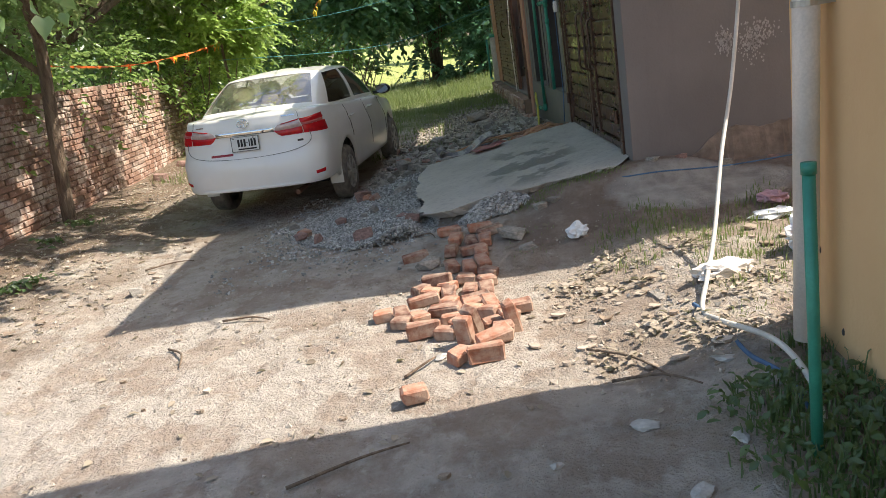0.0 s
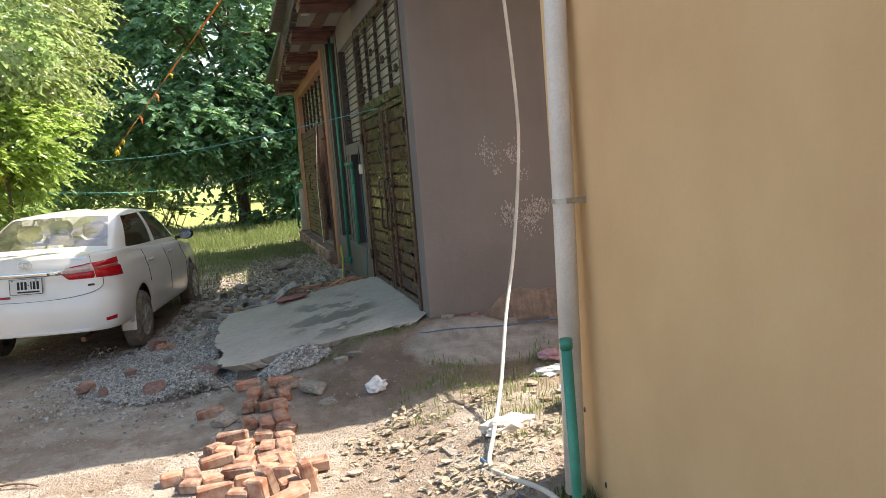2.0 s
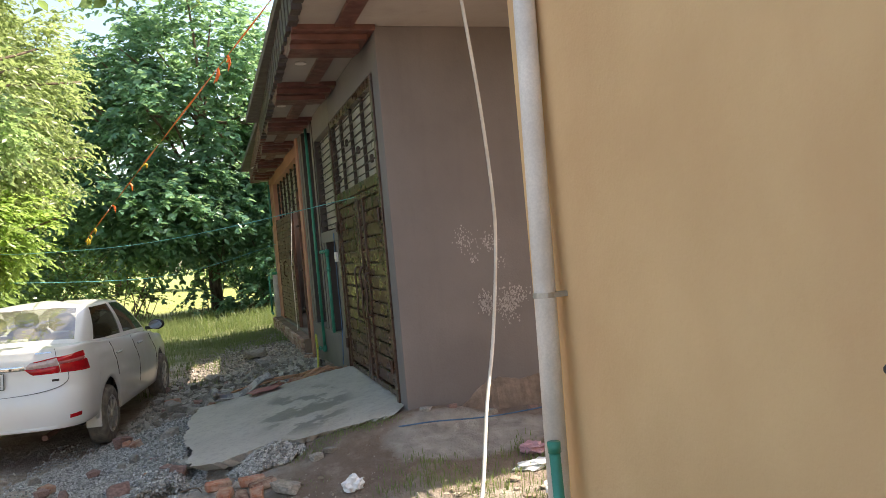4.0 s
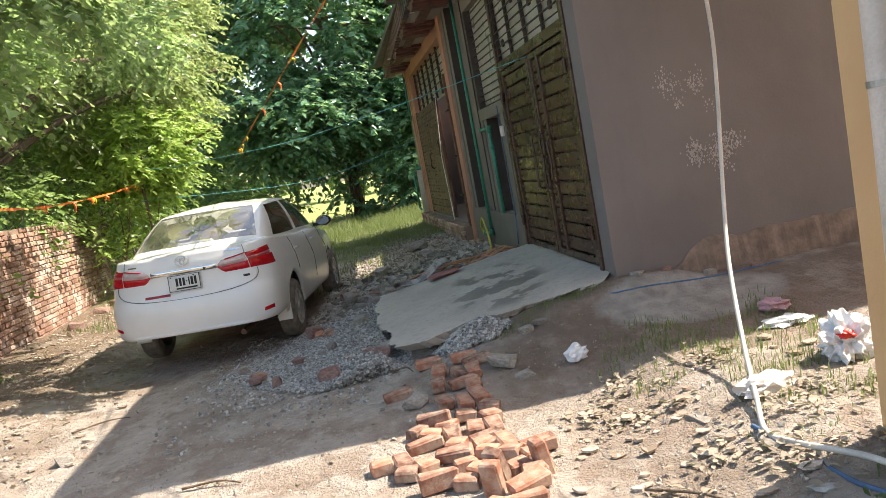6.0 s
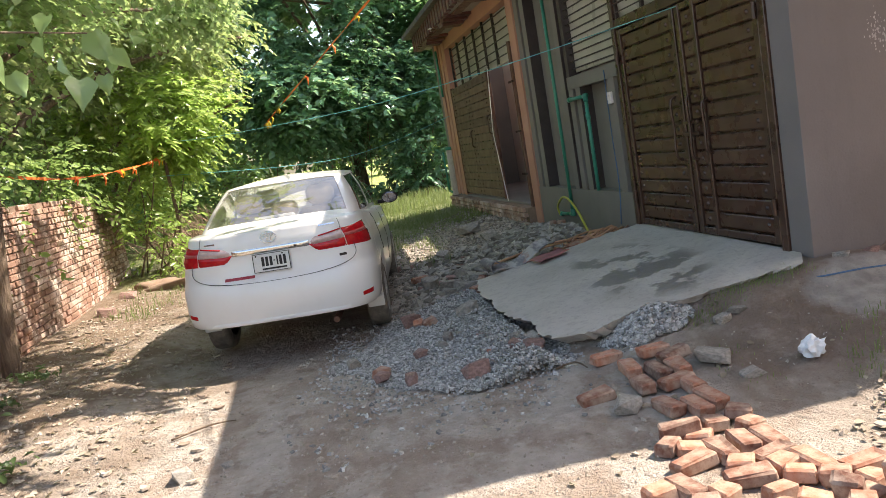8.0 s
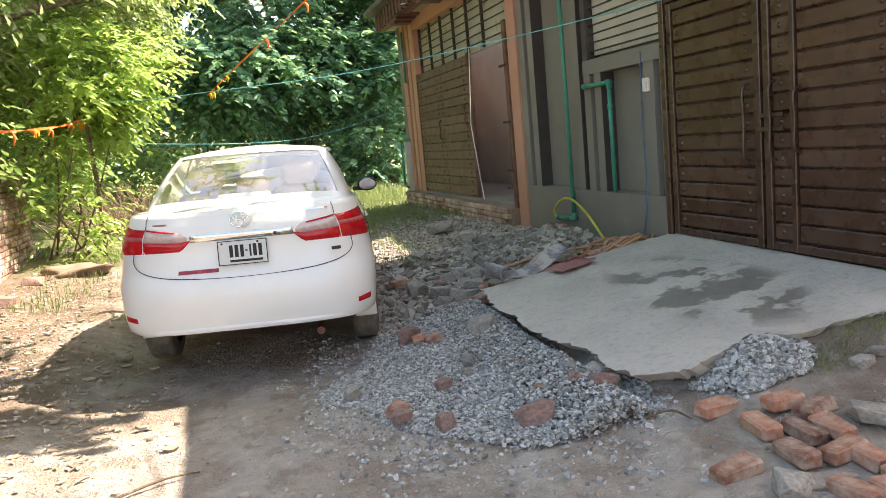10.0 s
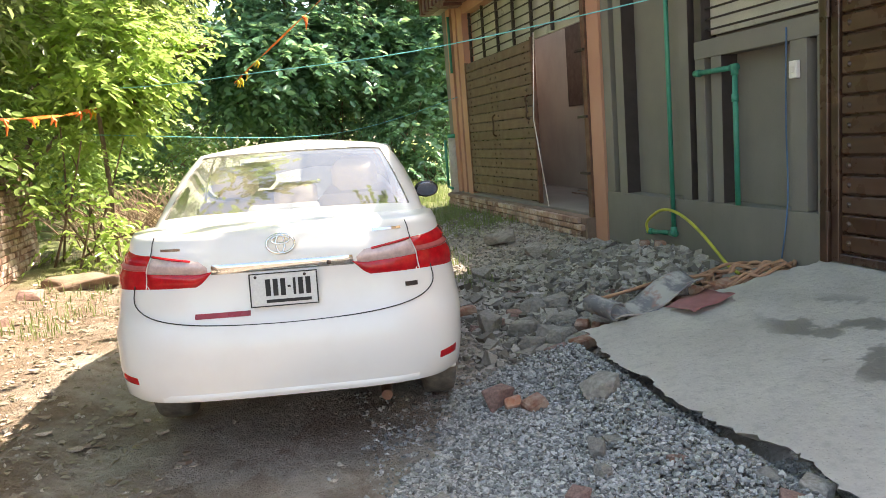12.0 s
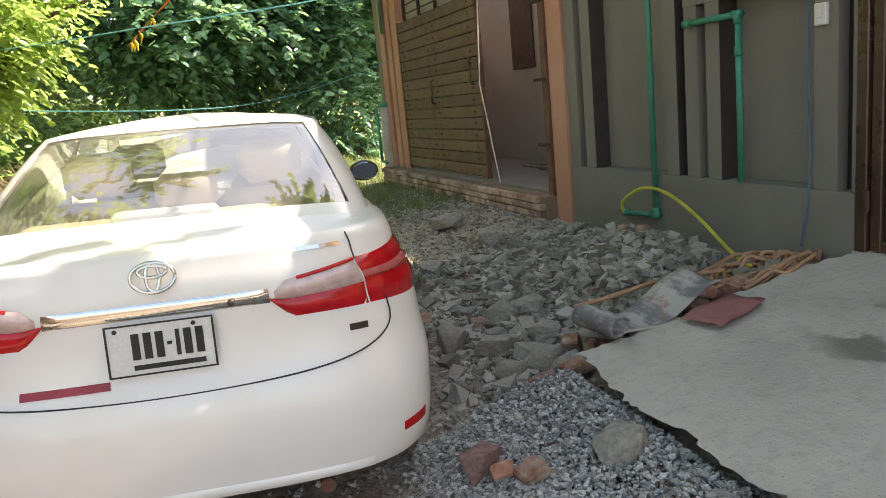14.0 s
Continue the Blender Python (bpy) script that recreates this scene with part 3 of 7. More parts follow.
for k in range(5):
    bm = bmesh.new()
    bmesh.ops.create_cone(bm, cap_ends=True, segments=16, radius1=0.06, radius2=0.055, depth=0.012, matrix=Matrix.Translation((-0.5, 8.05 + 2.1 * k - Y0, TOP - 0.006)))
    part("downlight", bm, M_WHITEP, house, "round white downlight")

# ---- ochre house ----
ochre = thing("ochre_house", "plain ochre plastered house wall with a drainpipe at its corner", "house")
part("front_wall", bx(1.425, 1.66, -6.0, 3.84, -0.1, 6.3, 0.006), M_YELL, ochre, "ochre plastered wall, slightly stained")
part("end_wall", bx(1.66, 7.0, 3.60, 3.84, -0.1, 6.3), M_YELL, ochre)
part("back_wall", bx(6.76, 7.0, -6.0, 3.60, -0.1, 6.3), M_YELL, ochre)
part("rear_wall", bx(1.66, 6.76, -6.0, -5.76, -0.1, 6.3), M_YELL, ochre)
part("roof", bx(1.30, 7.1, -6.1, 3.90, 6.3, 6.45), M_YELL, ochre)


for y, z, r in ((1.75, 1.487, 0.009), (3.585, 0.565, 0.012), (3.39, 0.26, 0.014)):
    bm = bmesh.new()
    bmesh.ops.create_cone(bm, cap_ends=True, segments=9, radius1=r, radius2=r * 0.6, depth=0.006, matrix=Matrix.Translation((1.4235, y, z)) @ Matrix.Rotation(-math.pi / 2, 4, "Y") @ Matrix.Diagonal((1.4, 0.8, 1, 1)))
    part("wall_mark", bm, M_DARKIN, ochre, "small dark chip in the plaster")


# ---- the white saloon ----
def car_paint():
    n = Nodes("white_car_paint")
    dust_veil = n.math("MULTIPLY", n.noise(3.0, n.obj, 5.0, 0.6, 0.45, 0.75), 0.25)
    c = n.mix(dust_veil, (0.80, 0.79, 0.77), (0.66, 0.61, 0.54))
    n.b.inputs["Coat Weight"].default_value = 0.7
    n.b.inputs["Coat Roughness"].default_value = 0.06
    return n.set(c, n.span(dust_veil, 0, 0.25, 0.3, 0.5))


M_PAINT = car_paint()
M_CARGLASS = glass_material("car_glass", (0.50, 0.53, 0.51), 0.78, 0.18)
M_SIDEGLASS = glass_material("dark_side_glass", (0.12, 0.145, 0.14), 0.93)
M_RED = plain("red_lamp_lens", (0.50, 0.008, 0.014), 0.12, 0.0, 0.2, 20.0, 0.0)
M_CLEAR = plain("clear_lamp_lens", (0.62, 0.48, 0.46), 0.12, 0.1, 0.15, 25.0, 0.0)
M_PALERED = plain("pale_red_lamp_lens", (0.52, 0.12, 0.12), 0.12, 0.0, 0.15, 25.0, 0.0)
M_CHROME = plain("chrome", (0.75, 0.75, 0.74), 0.08, 1.0, 0.03, 6.0, 0.0)
M_TYRE = plain("dusty_tyre", (0.19, 0.165, 0.14), 0.85, 0.0, 0.35, 12.0, 0.3, 60.0, 0, True)
M_RIM = plain("dusty_wheel_cover", (0.45, 0.43, 0.40), 0.45, 0.5, 0.25, 10.0, 0.1, 60.0, 0, True)
M_BLACK = plain("black_rubber", (0.018, 0.018, 0.018), 0.6, 0.0, 0.2)
M_BEIGE = plain("beige_seat_fabric", (0.56, 0.47, 0.36), 0.8, 0.0, 0.1, 5.0, 0.2)
M_CABIN = plain("grey_cabin_trim", (0.20, 0.18, 0.16), 0.8)
M_PLATE = plain("plate_white", (0.72, 0.72, 0.70), 0.4, 0.0, 0.05)
M_STICK = plain("red_reflective_strip", (0.33, 0.025, 0.035), 0.3, 0.0, 0.2)

CAR_W, CAR_L = 0.885, 4.62
WR, WF, AR = 0.99, 3.69, 0.37


def lerp_table(tab, x):
    if x <= tab[0][0]:
        return tab[0][1]
    for (a, va), (b, vb) in zip(tab, tab[1:]):
        if x <= b:
            t = (x - a) / (b - a)
            return va + (vb - va) * (t * t * (3 - 2 * t))
    return tab[-1][1]


REAR = [(0.18, 0.10), (0.26, 0.06), (0.34, 0.015), (0.50, 0.0), (0.64, 0.012), (0.695, 0.045), (0.78, 0.07), (0.90, 0.085), (0.99, 0.075), (1.06, 0.10), (1.12, 0.115), (1.16, 0.17)]
FRONT = [(0.18, 4.50), (0.30, 4.59), (0.5, 4.62), (0.7, 4.58), (0.82, 4.48), (0.9, 4.35), (1.2, 4.3)]
WIDTH = [(0.18, 0.83), (0.30, 0.86), (0.50, 0.882), (0.66, 0.888), (0.80, 0.872), (0.95, 0.845), (1.06, 0.80), (1.2, 0.75)]
SHOULDER = [(0.0, 1.125), (0.5, 1.12), (1.2, 1.07), (2.4, 1.02), (3.3, 0.98), (3.9, 0.90), (4.4, 0.78), (4.62, 0.70)]


def outline(u, z):
    """A point of the body's plan outline at height z; u runs 0..1 from the rear's middle down one side to the front's middle."""
    w, yr, yf = lerp_table(WIDTH, z), lerp_table(REAR, z), lerp_table(FRONT, z)
    R, F = 0.52, 0.75
    if u < 0.22:
        f = math.sin(u / 0.22 * math.pi / 2)
        g = (1 - f ** 4.0) ** (1 / 4.0) if f < 1 else 0.0
        taper = 0.985
        return w * taper * f, yr + R * (1 - g)
    if u > 0.85:
        f = math.sin((1 - u) / 0.15 * math.pi / 2)
        g = (1 - f ** 2.6) ** (1 / 2.6) if f < 1 else 0.0
        return w * 0.93 * f, yf - F * (1 - g)
    t = (u - 0.22) / 0.63
    y = yr + R + (yf - F - yr - R) * t
    bulge = 1 - 0.015 * (1 - smooth01(0, 0.25, t)) - 0.07 * smooth01(0.75, 1.0, t)
    return w * bulge, y


def sill(y):
    z = 0.235 if y > 0.6 else 0.335
    for c in (WR, WF):
        d = abs(y - c)
        if d < AR:
            z = max(z, 0.305 + math.sqrt(AR * AR - d * d))
    return z


US = [0.22 * i / 22 for i in range(22)] + [0.22 + 0.63 * i / 84 for i in range(84)] + [0.85 + 0.15 * i / 14 for i in range(15)]


def car_ring(level):
    """One ring of body points; level 0 (sill) to 1 (shoulder), above 1 towards the middle of the top."""
    pts = []
    for u in US:
        _, y0 = outline(u, 0.6)
        top = lerp_table(SHOULDER, y0)
        lo = sill(y0)
        if level <= 1:
            z = lo + (top - lo) * level
            x, y = outline(u, z)
            if level == 0:
                x -= 0.03
        else:
            k = level - 1
            x, y = outline(u, top)
            x *= 1 - k
            y += (2.3 - y) * 0.10 * k + (0.05 * min(k * 4, 1) if y < 1.0 else -0.02 * k)
            z = top + 0.045 * (1 - (1 - min(k * 1.3, 1)) ** 2) * (1 if y0 > 0.9 else 0.55) - 0.0
        pts.append((x, y, z))
    return pts


LEVELS = [0, 0.03, 0.10, 0.2, 0.30, 0.40, 0.47, 0.52, 0.58, 0.66, 0.74, 0.82, 0.90, 0.96, 1.0, 1.06, 1.15, 1.35, 1.65, 1.9]


def body_shell():
    bm = bmesh.new()
    rows = []
    for lv in LEVELS:
        right = car_ring(lv)
        ring = right + [(-x, y, z) for x, y, z in right[-2:0:-1]]
        rows.append([bm.verts.new(p) for p in ring])
    n = len(rows[0])
    for a, b in zip(rows, rows[1:]):
        for k in range(n):
            bm.faces.new((a[k], a[(k + 1) % n], b[(k + 1) % n], b[k]))
    bm.faces.new(rows[-1])
    return bm


# greenhouse: base and roof outlines joined by straight pillars
GB = [(0.0, 0.50, 1.155), (0.48, 0.51, 1.15), (0.70, 0.60, 1.13), (0.755, 0.95, 1.085), (0.76, 1.55, 1.06), (0.755, 2.2, 1.045), (0.75, 2.9, 1.02), (0.70, 3.35, 1.0), (0.45, 3.62, 1.0), (0.0, 3.70, 1.0)]
GT = [(0.0, 1.14, 1.505), (0.38, 1.15, 1.50), (0.545, 1.21, 1.485), (0.585, 1.38, 1.475), (0.60, 1.70, 1.48), (0.605, 2.05, 1.485), (0.595, 2.36, 1.475), (0.56, 2.56, 1.455), (0.38, 2.68, 1.46), (0.0, 2.72, 1.465)]


def green_point(s, h):
    """s 0..1 round one side from the rear's middle to the front's, h 0 base .. 1 roof edge."""
    f = s * (len(GB) - 1)
    i = min(int(f), len(GB) - 2)
    t = f - i

    def cr(tab, c):
        a, b, cc, d = tab[max(i - 1, 0)][c], tab[i][c], tab[i + 1][c], tab[min(i + 2, len(tab) - 1)][c]
        return 0.5 * (2 * b + (cc - a) * t + (2 * a - 5 * b + 4 * cc - d) * t * t + (3 * b - a - 3 * cc + d) * t ** 3)

    b = Vector([cr(GB, c) for c in range(3)])
    q = Vector([cr(GT, c) for c in range(3)])
    p = b.lerp(q, h)
    bow = 4 * h * (1 - h)
    p.z += 0.022 * bow
    p.x += 0.02 * bow * smooth01(0.2, 0.35, s) * (1 - smooth01(0.7, 0.85, s))
    return p


def green_patch(s0, s1, h0, h1, ns, nh, off=0.0, both=False, mirror=1):
    bm = bmesh.new()
    grid = []
    for j in range(nh + 1):
        row = []
        for i in range(ns + 1):
            s, h = s0 + (s1 - s0) * i / ns, h0 + (h1 - h0) * j / nh
            sg = -1 if s < 0 else 1
            p = green_point(abs(s), h)
            e = Vector((0.0, 1.9, 0.9))
            d = (p - e)
            d = Vector((d.x, d.y * 0.5, 0.4)).normalized()
            p = p + d * off
            row.append(bm.verts.new((sg * p.x * mirror, p.y, p.z)))
        grid.append(row)
    for a, b in zip(grid, grid[1:]):
        for k in range(ns):
            bm.faces.new((a[k], a[k + 1], b[k + 1], b[k]))
    return bm


def roof_shell():
    """Roof, pillars and window surrounds, with holes where the panes are."""
    bm = bmesh.new()
    ss = [i / 72 for i in range(73)]
    hs = [-0.03, 0.0, 0.06, 0.2, 0.4, 0.6, 0.8, 0.93, 1.0]

    def pane(s, h):
        if not 0.06 < h < 0.93:
            return False
        return s < 0.195 or 0.315 < s < 0.515 or 0.545 < s < 0.735 or s > 0.80

    cache = {}

    def vert(i, j, sg):
        if ss[i] in (0.0, 1.0):
            sg = 1
        key = (i, j, sg)
        if key not in cache:
            p = green_point(ss[i], hs[j])
            cache[key] = bm.verts.new((sg * p.x, p.y, p.z))
        return cache[key]

    for sg in (1, -1):
        for j in range(len(hs) - 1):
            for i in range(72):
                if pane((ss[i] + ss[i + 1]) / 2, (hs[j] + hs[j + 1]) / 2):
                    continue
                q = [vert(i, j, sg), vert(i + 1, j, sg), vert(i + 1, j + 1, sg), vert(i, j + 1, sg)]
                bm.faces.new(q if sg > 0 else q[::-1])
    # roof skin
    last = {(i, sg): vert(i, len(hs) - 1, sg) for i in range(73) for sg in (1, -1)}
    prev = last
    for k in (0.06, 0.2, 0.45, 0.75):
        cur = {}
        for sg in (1, -1):
            for i in range(73):
                if (ss[i] in (0.0, 1.0)) and sg < 0:
                    cur[(i, sg)] = cur[(i, 1)]
                    continue
                p = last[(i, sg)].co
                c = Vector((0, 1.98, p.z))
                q = p.lerp(c, k)
                q.z = p.z + 0.045 * (1 - (1 - k) ** 3)
                cur[(i, sg)] = bm.verts.new(q)
        for sg in (1, -1):
            for i in range(72):
                q = [prev[(i, sg)], prev[(i + 1, sg)], cur[(i + 1, sg)], cur[(i, sg)]]
                bm.faces.new(q if sg > 0 else q[::-1])
        prev = cur
    loop = [prev[(i, 1)] for i in range(73)] + [prev[(i, -1)] for i in range(71, 0, -1)]
    bm.faces.new(loop)
    return bm


def skin(u, z, off):
    """A point of the body's skin moved outwards; u may be negative for the other side."""
    s = -1 if u < 0 else 1
    a = abs(u)
    x, y = outline(a, z)
    x1, y1 = outline(max(a - 0.003, 0), z)
    x2, y2 = outline(a + 0.003, z)
    nx, ny = (y2 - y1), -(x2 - x1)
    l = math.hypot(nx, ny) or 1
    return Vector((s * (x + nx / l * off), y + ny / l * off, z))


def skin_patch(lo, hi, u0, u1, nu, nz, off, thick=0.012, sign=1):
    """A raised patch on the skin between two edge lines lo(u), hi(u), with its rim closed."""
    bm = bmesh.new()
    g = []
    for j in range(nz + 1):
        row = []
        for i in range(nu + 1):
            u = u0 + (u1 - u0) * i / nu
            z = lo(u) + (hi(u) - lo(u)) * j / nz
            edge = i in (0, nu) or j in (0, nz)
            row.append(bm.verts.new(skin(u * sign, z, off - (thick if edge else 0))))
        g.append(row)
    for a, b in zip(g, g[1:]):
        for k in range(nu):
            try:
                bm.faces.new((a[k], a[k + 1], b[k + 1], b[k]))
            except ValueError:
                pass
    return bm


def u_of(x, z=0.95):
    w = lerp_table(WIDTH, z) * 0.985
    return 0.22 * math.asin(min(x / w, 1)) / (math.pi / 2)


def wheel(parent, name, m, side):
    """A tyre with a seven-spoke cover; the axle along x, the outside at +x."""
    w = new(name)
    w.parent = parent
    w.matrix_basis = m
    bm = bmesh.new()
    prof = [(-0.10, 0.20), (-0.10, 0.265), (-0.085, 0.308), (-0.06, 0.318), (0.0, 0.321), (0.06, 0.318), (0.085, 0.308), (0.10, 0.265), (0.098, 0.205)]
    n = 40
    rows = [[bm.verts.new((x, r * math.cos(2 * math.pi * k / n), r * math.sin(2 * math.pi * k / n))) for x, r in prof] for k in range(n)]
    for k in range(n):
        a, b = rows[k], rows[(k + 1) % n]
        for i in range(len(prof) - 1):
            bm.faces.new((a[i], a[i + 1], b[i + 1], b[i]))
    part("tyre", bm, M_TYRE, w, "", True)
    bm = bmesh.new()
    ring = [(0.092, 0.206), (0.098, 0.198), (0.09, 0.178), (0.05, 0.172), (0.03, 0.15)]
    rows = [[bm.verts.new((x, r * math.cos(2 * math.pi * k / n), r * math.sin(2 * math.pi * k / n))) for x, r in ring] for k in range(n)]
    for k in range(n):
        a, b = rows[k], rows[(k + 1) % n]
        for i in range(len(ring) - 1):
            bm.faces.new((a[i], a[i + 1], b[i + 1], b[i]))
    bm.faces.new([r[-1] for r in rows])
    for s in range(7):
        a = 2 * math.pi * s / 7
        box(bm, 0.05, 0.092, -0.028, 0.028, 0.03, 0.182, Matrix.Rotation(a, 4, "X"), 0.006)
    bmesh.ops.create_cone(bm, cap_ends=True, segments=16, radius1=0.055, radius2=0.045, depth=0.03, matrix=Matrix.Translation((0.088, 0, 0)) @ Matrix.Rotation(math.pi / 2, 4, "Y"))
    part("rim", bm, M_RIM, w, "dusty grey wheel cover")
    bm = bmesh.new()
    bmesh.ops.create_cone(bm, cap_ends=True, segments=24, radius1=0.17, radius2=0.17, depth=0.01, matrix=Matrix.Translation((0.028, 0, 0)) @ Matrix.Rotation(math.pi / 2, 4, "Y"))
    part("brake_disc", bm, M_IRON, w)
    return w


def build_car(m):
    car = thing("car", "white four-door saloon car with dusty wheels parked on the lane", "car", m=m)
    part("body", body_shell(), M_PAINT, car, "", True)
    part("roof", roof_shell(), M_PAINT, car, "", True)
    part("rear_window", green_patch(-0.20, 0.20, 0.05, 0.94, 24, 6, -0.006), M_CARGLASS, car, "rear window with reflections", True)
    part("windscreen", green_patch(0.79, 1.0, 0.05, 0.94, 8, 5, -0.006), M_CARGLASS, car, "", True)
    part("windscreen", green_patch(0.79, 1.0, 0.05, 0.94, 8, 5, -0.006, mirror=-1), M_CARGLASS, car, "", True)
    for sg in (1, -1):
        part("rear_door_window", green_patch(0.31, 0.52, 0.05, 0.94, 8, 4, -0.006, mirror=sg), M_SIDEGLASS, car, "dark rear door glass", True)
        part("front_door_window", green_patch(0.54, 0.74, 0.05, 0.94, 8, 4, -0.006, mirror=sg), M_SIDEGLASS, car, "dark front door glass", True)
        # tail lamp: red lower and outer lens, clear upper inner lens
        ua, ub, uc = u_of(0.33), u_of(0.645), 0.207
        lo = lambda u: 0.945 - 0.068 * min(max((u - ua) / 0.012, 0), 1) - 0.01 * smooth01(ub, uc, u)
        hi = lambda u: 0.95 + 0.042 * min(max((u - ua) / 0.012, 0), 1) + 0.043 * min(max((u - ua) / (ub - ua), 0), 1) + 0.022 * smooth01(ub, uc, u)
        midl = lambda u: lo(u) + (hi(u) - lo(u)) * (0.48 if u < ub else 0.5)
        lamp = new("tail_lamp")
        lamp.parent = car
        tagged(lamp, "red and clear tail lamp")
        part("red_lens", skin_patch(lo, midl, ua, ub - 0.001, 14, 4, 0.014, sign=sg), M_RED, lamp, "", True)
        part("clear_lens", skin_patch(midl, hi, ua + 0.004, ub - 0.001, 14, 3, 0.012, sign=sg), M_CLEAR, lamp, "", True)
        part("top_lens", skin_patch(lambda u: hi(u) - 0.007, lambda u: hi(u) + 0.003, ua + 0.02, ub - 0.001, 14, 2, 0.016, sign=sg), M_RED, lamp, "", True)
        part("outer_lens", skin_patch(lo, lambda u: lo(u) + (hi(u) - lo(u)) * 0.56, ub + 0.0004, uc, 10, 3, 0.014, sign=sg), M_RED, lamp, "", True)
        part("outer_clear_lens", skin_patch(lambda u: lo(u) + (hi(u) - lo(u)) * 0.56, lambda u: lo(u) + (hi(u) - lo(u)) * 0.73, ub + 0.0004, uc - 0.004, 10, 2, 0.012, sign=sg), M_PALERED, lamp, "", True)
        part("outer_top_lens", skin_patch(lambda u: lo(u) + (hi(u) - lo(u)) * 0.72, hi, ub + 0.0004, uc, 10, 2, 0.014, sign=sg), M_RED, lamp, "", True)
        part("bumper_reflector", skin_patch(lambda u: 0.425 + 0.012 * (u - 0.14) / 0.04, lambda u: 0.470 + 0.02 * (u - 0.16) / 0.04, 0.140, 0.172, 8, 2, 0.006, 0.007, sg), M_RED, car, "red bumper reflector", True)
        # mirror
        mir = new("door_mirror")
        mir.parent = car
        bm = bmesh.new()
        bmesh.ops.create_uvsphere(bm, u_segments=16, v_segments=10, radius=0.5, matrix=Matrix.Translation((sg * 0.955, 3.02, 1.07)) @ Matrix.Diagonal((0.21, 0.13, 0.145, 1)))
        box(bm, min(sg * 0.80, sg * 0.90), max(sg * 0.80, sg * 0.90), 3.0, 3.07, 1.01, 1.05)
        part("housing", bm, M_BLACK, mir, "", True)
        bm = bmesh.new()
        bmesh.ops.create_cone(bm, cap_ends=True, segments=20, radius1=0.5, radius2=0.47, depth=0.01, matrix=Matrix.Translation((sg * 0.955, 2.948, 1.072)) @ Matrix.Diagonal((0.185, 1, 0.12, 1)) @ Matrix.Rotation(math.pi / 2, 4, "X"))
        part("mirror_glass", bm, plain_mirror, mir, "mirror glass")
        for y in (1.45, 2.42):
            hx = outline(0.22 + 0.63 * (y - 0.6) / 3.3, 0.9)[0]
            part("door_handle", bx(min(sg * hx, sg * (hx + 0.03)), max(sg * hx, sg * (hx + 0.03)), y - 0.1, y + 0.1, 0.885, 0.915, 0.01), M_PAINT, car)
        # shut lines of the doors
        for y in (1.35, 2.32, 3.28):
            bm = bmesh.new()
            pts = []
            for k in range(9):
                z = (0.42 if y > 1.4 else 0.66) + (0.60 if y > 1.4 else 0.38) * k / 8
                t = 0.22 + 0.63 * (y - 0.6) / 3.3
                p = skin(t * sg, z, 0.0015)
                pts.append(p)
            tube(bm, pts, 0.004, 4)
            part("door_gap", bm, M_BLACK, car)
        part("mudflap", bx(min(sg * 0.70, sg * 0.86), max(sg * 0.70, sg * 0.86), 0.62, 0.64, 0.20, 0.42, 0.008), M_PAINT, car, "white mudflap")
        for y in (WR, WF):
            part("wheel_well", bx(min(sg * 0.45, sg * 0.80), max(sg * 0.45, sg * 0.80), y - 0.36, y + 0.36, 0.30, 0.72), M_BLACK, car)
            wheel(car, "wheel", pose(sg * 0.775, y, 0.270, 0, 0, 0 if sg > 0 else 180), sg)
    # chrome strip with its badge, lid edge, plate
    ua = u_of(0.335)
    part("chrome_strip", skin_patch(lambda u: 0.932, lambda u: 0.979, -ua, ua, 20, 2, 0.016, 0.014), M_CHROME, car, "chrome strip over the number plate", True)
    bm = bmesh.new()
    pts = []
    for k in range(49):
        a = math.pi * k / 48
        x = 0.70 * math.cos(a)
        z = 0.91 - 0.225 * (math.sin(a) ** 0.42 if 0 < k < 48 else 0)
        pts.append(skin(math.copysign(u_of(abs(x)), x), z, 0.0065))
    tube(bm, pts, 0.0029, 5)
    part("boot_gap", bm, M_BLACK, car)
    for sg in (1, -1):
        bm = bmesh.new()
        tube(bm, [skin(sg * u_of(0.645), z, 0.004) for z in (1.03, 1.06, 1.09, 1.12)], 0.0025, 5)
        part("boot_gap", bm, M_BLACK, car)
    tilt = Matrix.Translation((0, 0.058, 0.845)) @ pose(0, 0, 0, -6, 0, 0)
    plate = part("number_plate", bx(-0.16, 0.16, -0.012, 0.0, -0.08, 0.08, 0.003), M_PLATE, car, "white number plate with black marks")
    plate.matrix_basis = tilt
    bars = [(-0.16, 0.16, 0.075, 0.08), (-0.16, 0.16, -0.08, -0.075), (-0.16, -0.154, -0.075, 0.075), (0.154, 0.16, -0.074, 0.074), (-0.085, -0.062, -0.03, 0.05), (-0.05, -0.027, -0.03, 0.05), (-0.015, 0.008, -0.03, 0.05), (0.018, 0.032, 0.006, 0.016), (0.044, 0.056, -0.03, 0.05), (0.068, 0.091, -0.03, 0.05), (0.103, 0.126, -0.03, 0.05), (-0.085, 0.126, -0.062, -0.047)]
    for a, b, c, d in bars:
        part("plate_mark", bx(a, b, -0.0155, -0.0121, c, d), M_BLACK, plate)
    for x in (-0.13, 0.10):
        bm = bmesh.new()
        bmesh.ops.create_cone(bm, cap_ends=True, segments=10, radius1=0.008, radius2=0.006, depth=0.006, matrix=Matrix.Translation((x, -0.014, 0.062)) @ Matrix.Rotation(math.pi / 2, 4, "X"))
        part("plate_screw", bm, M_IRON, plate)
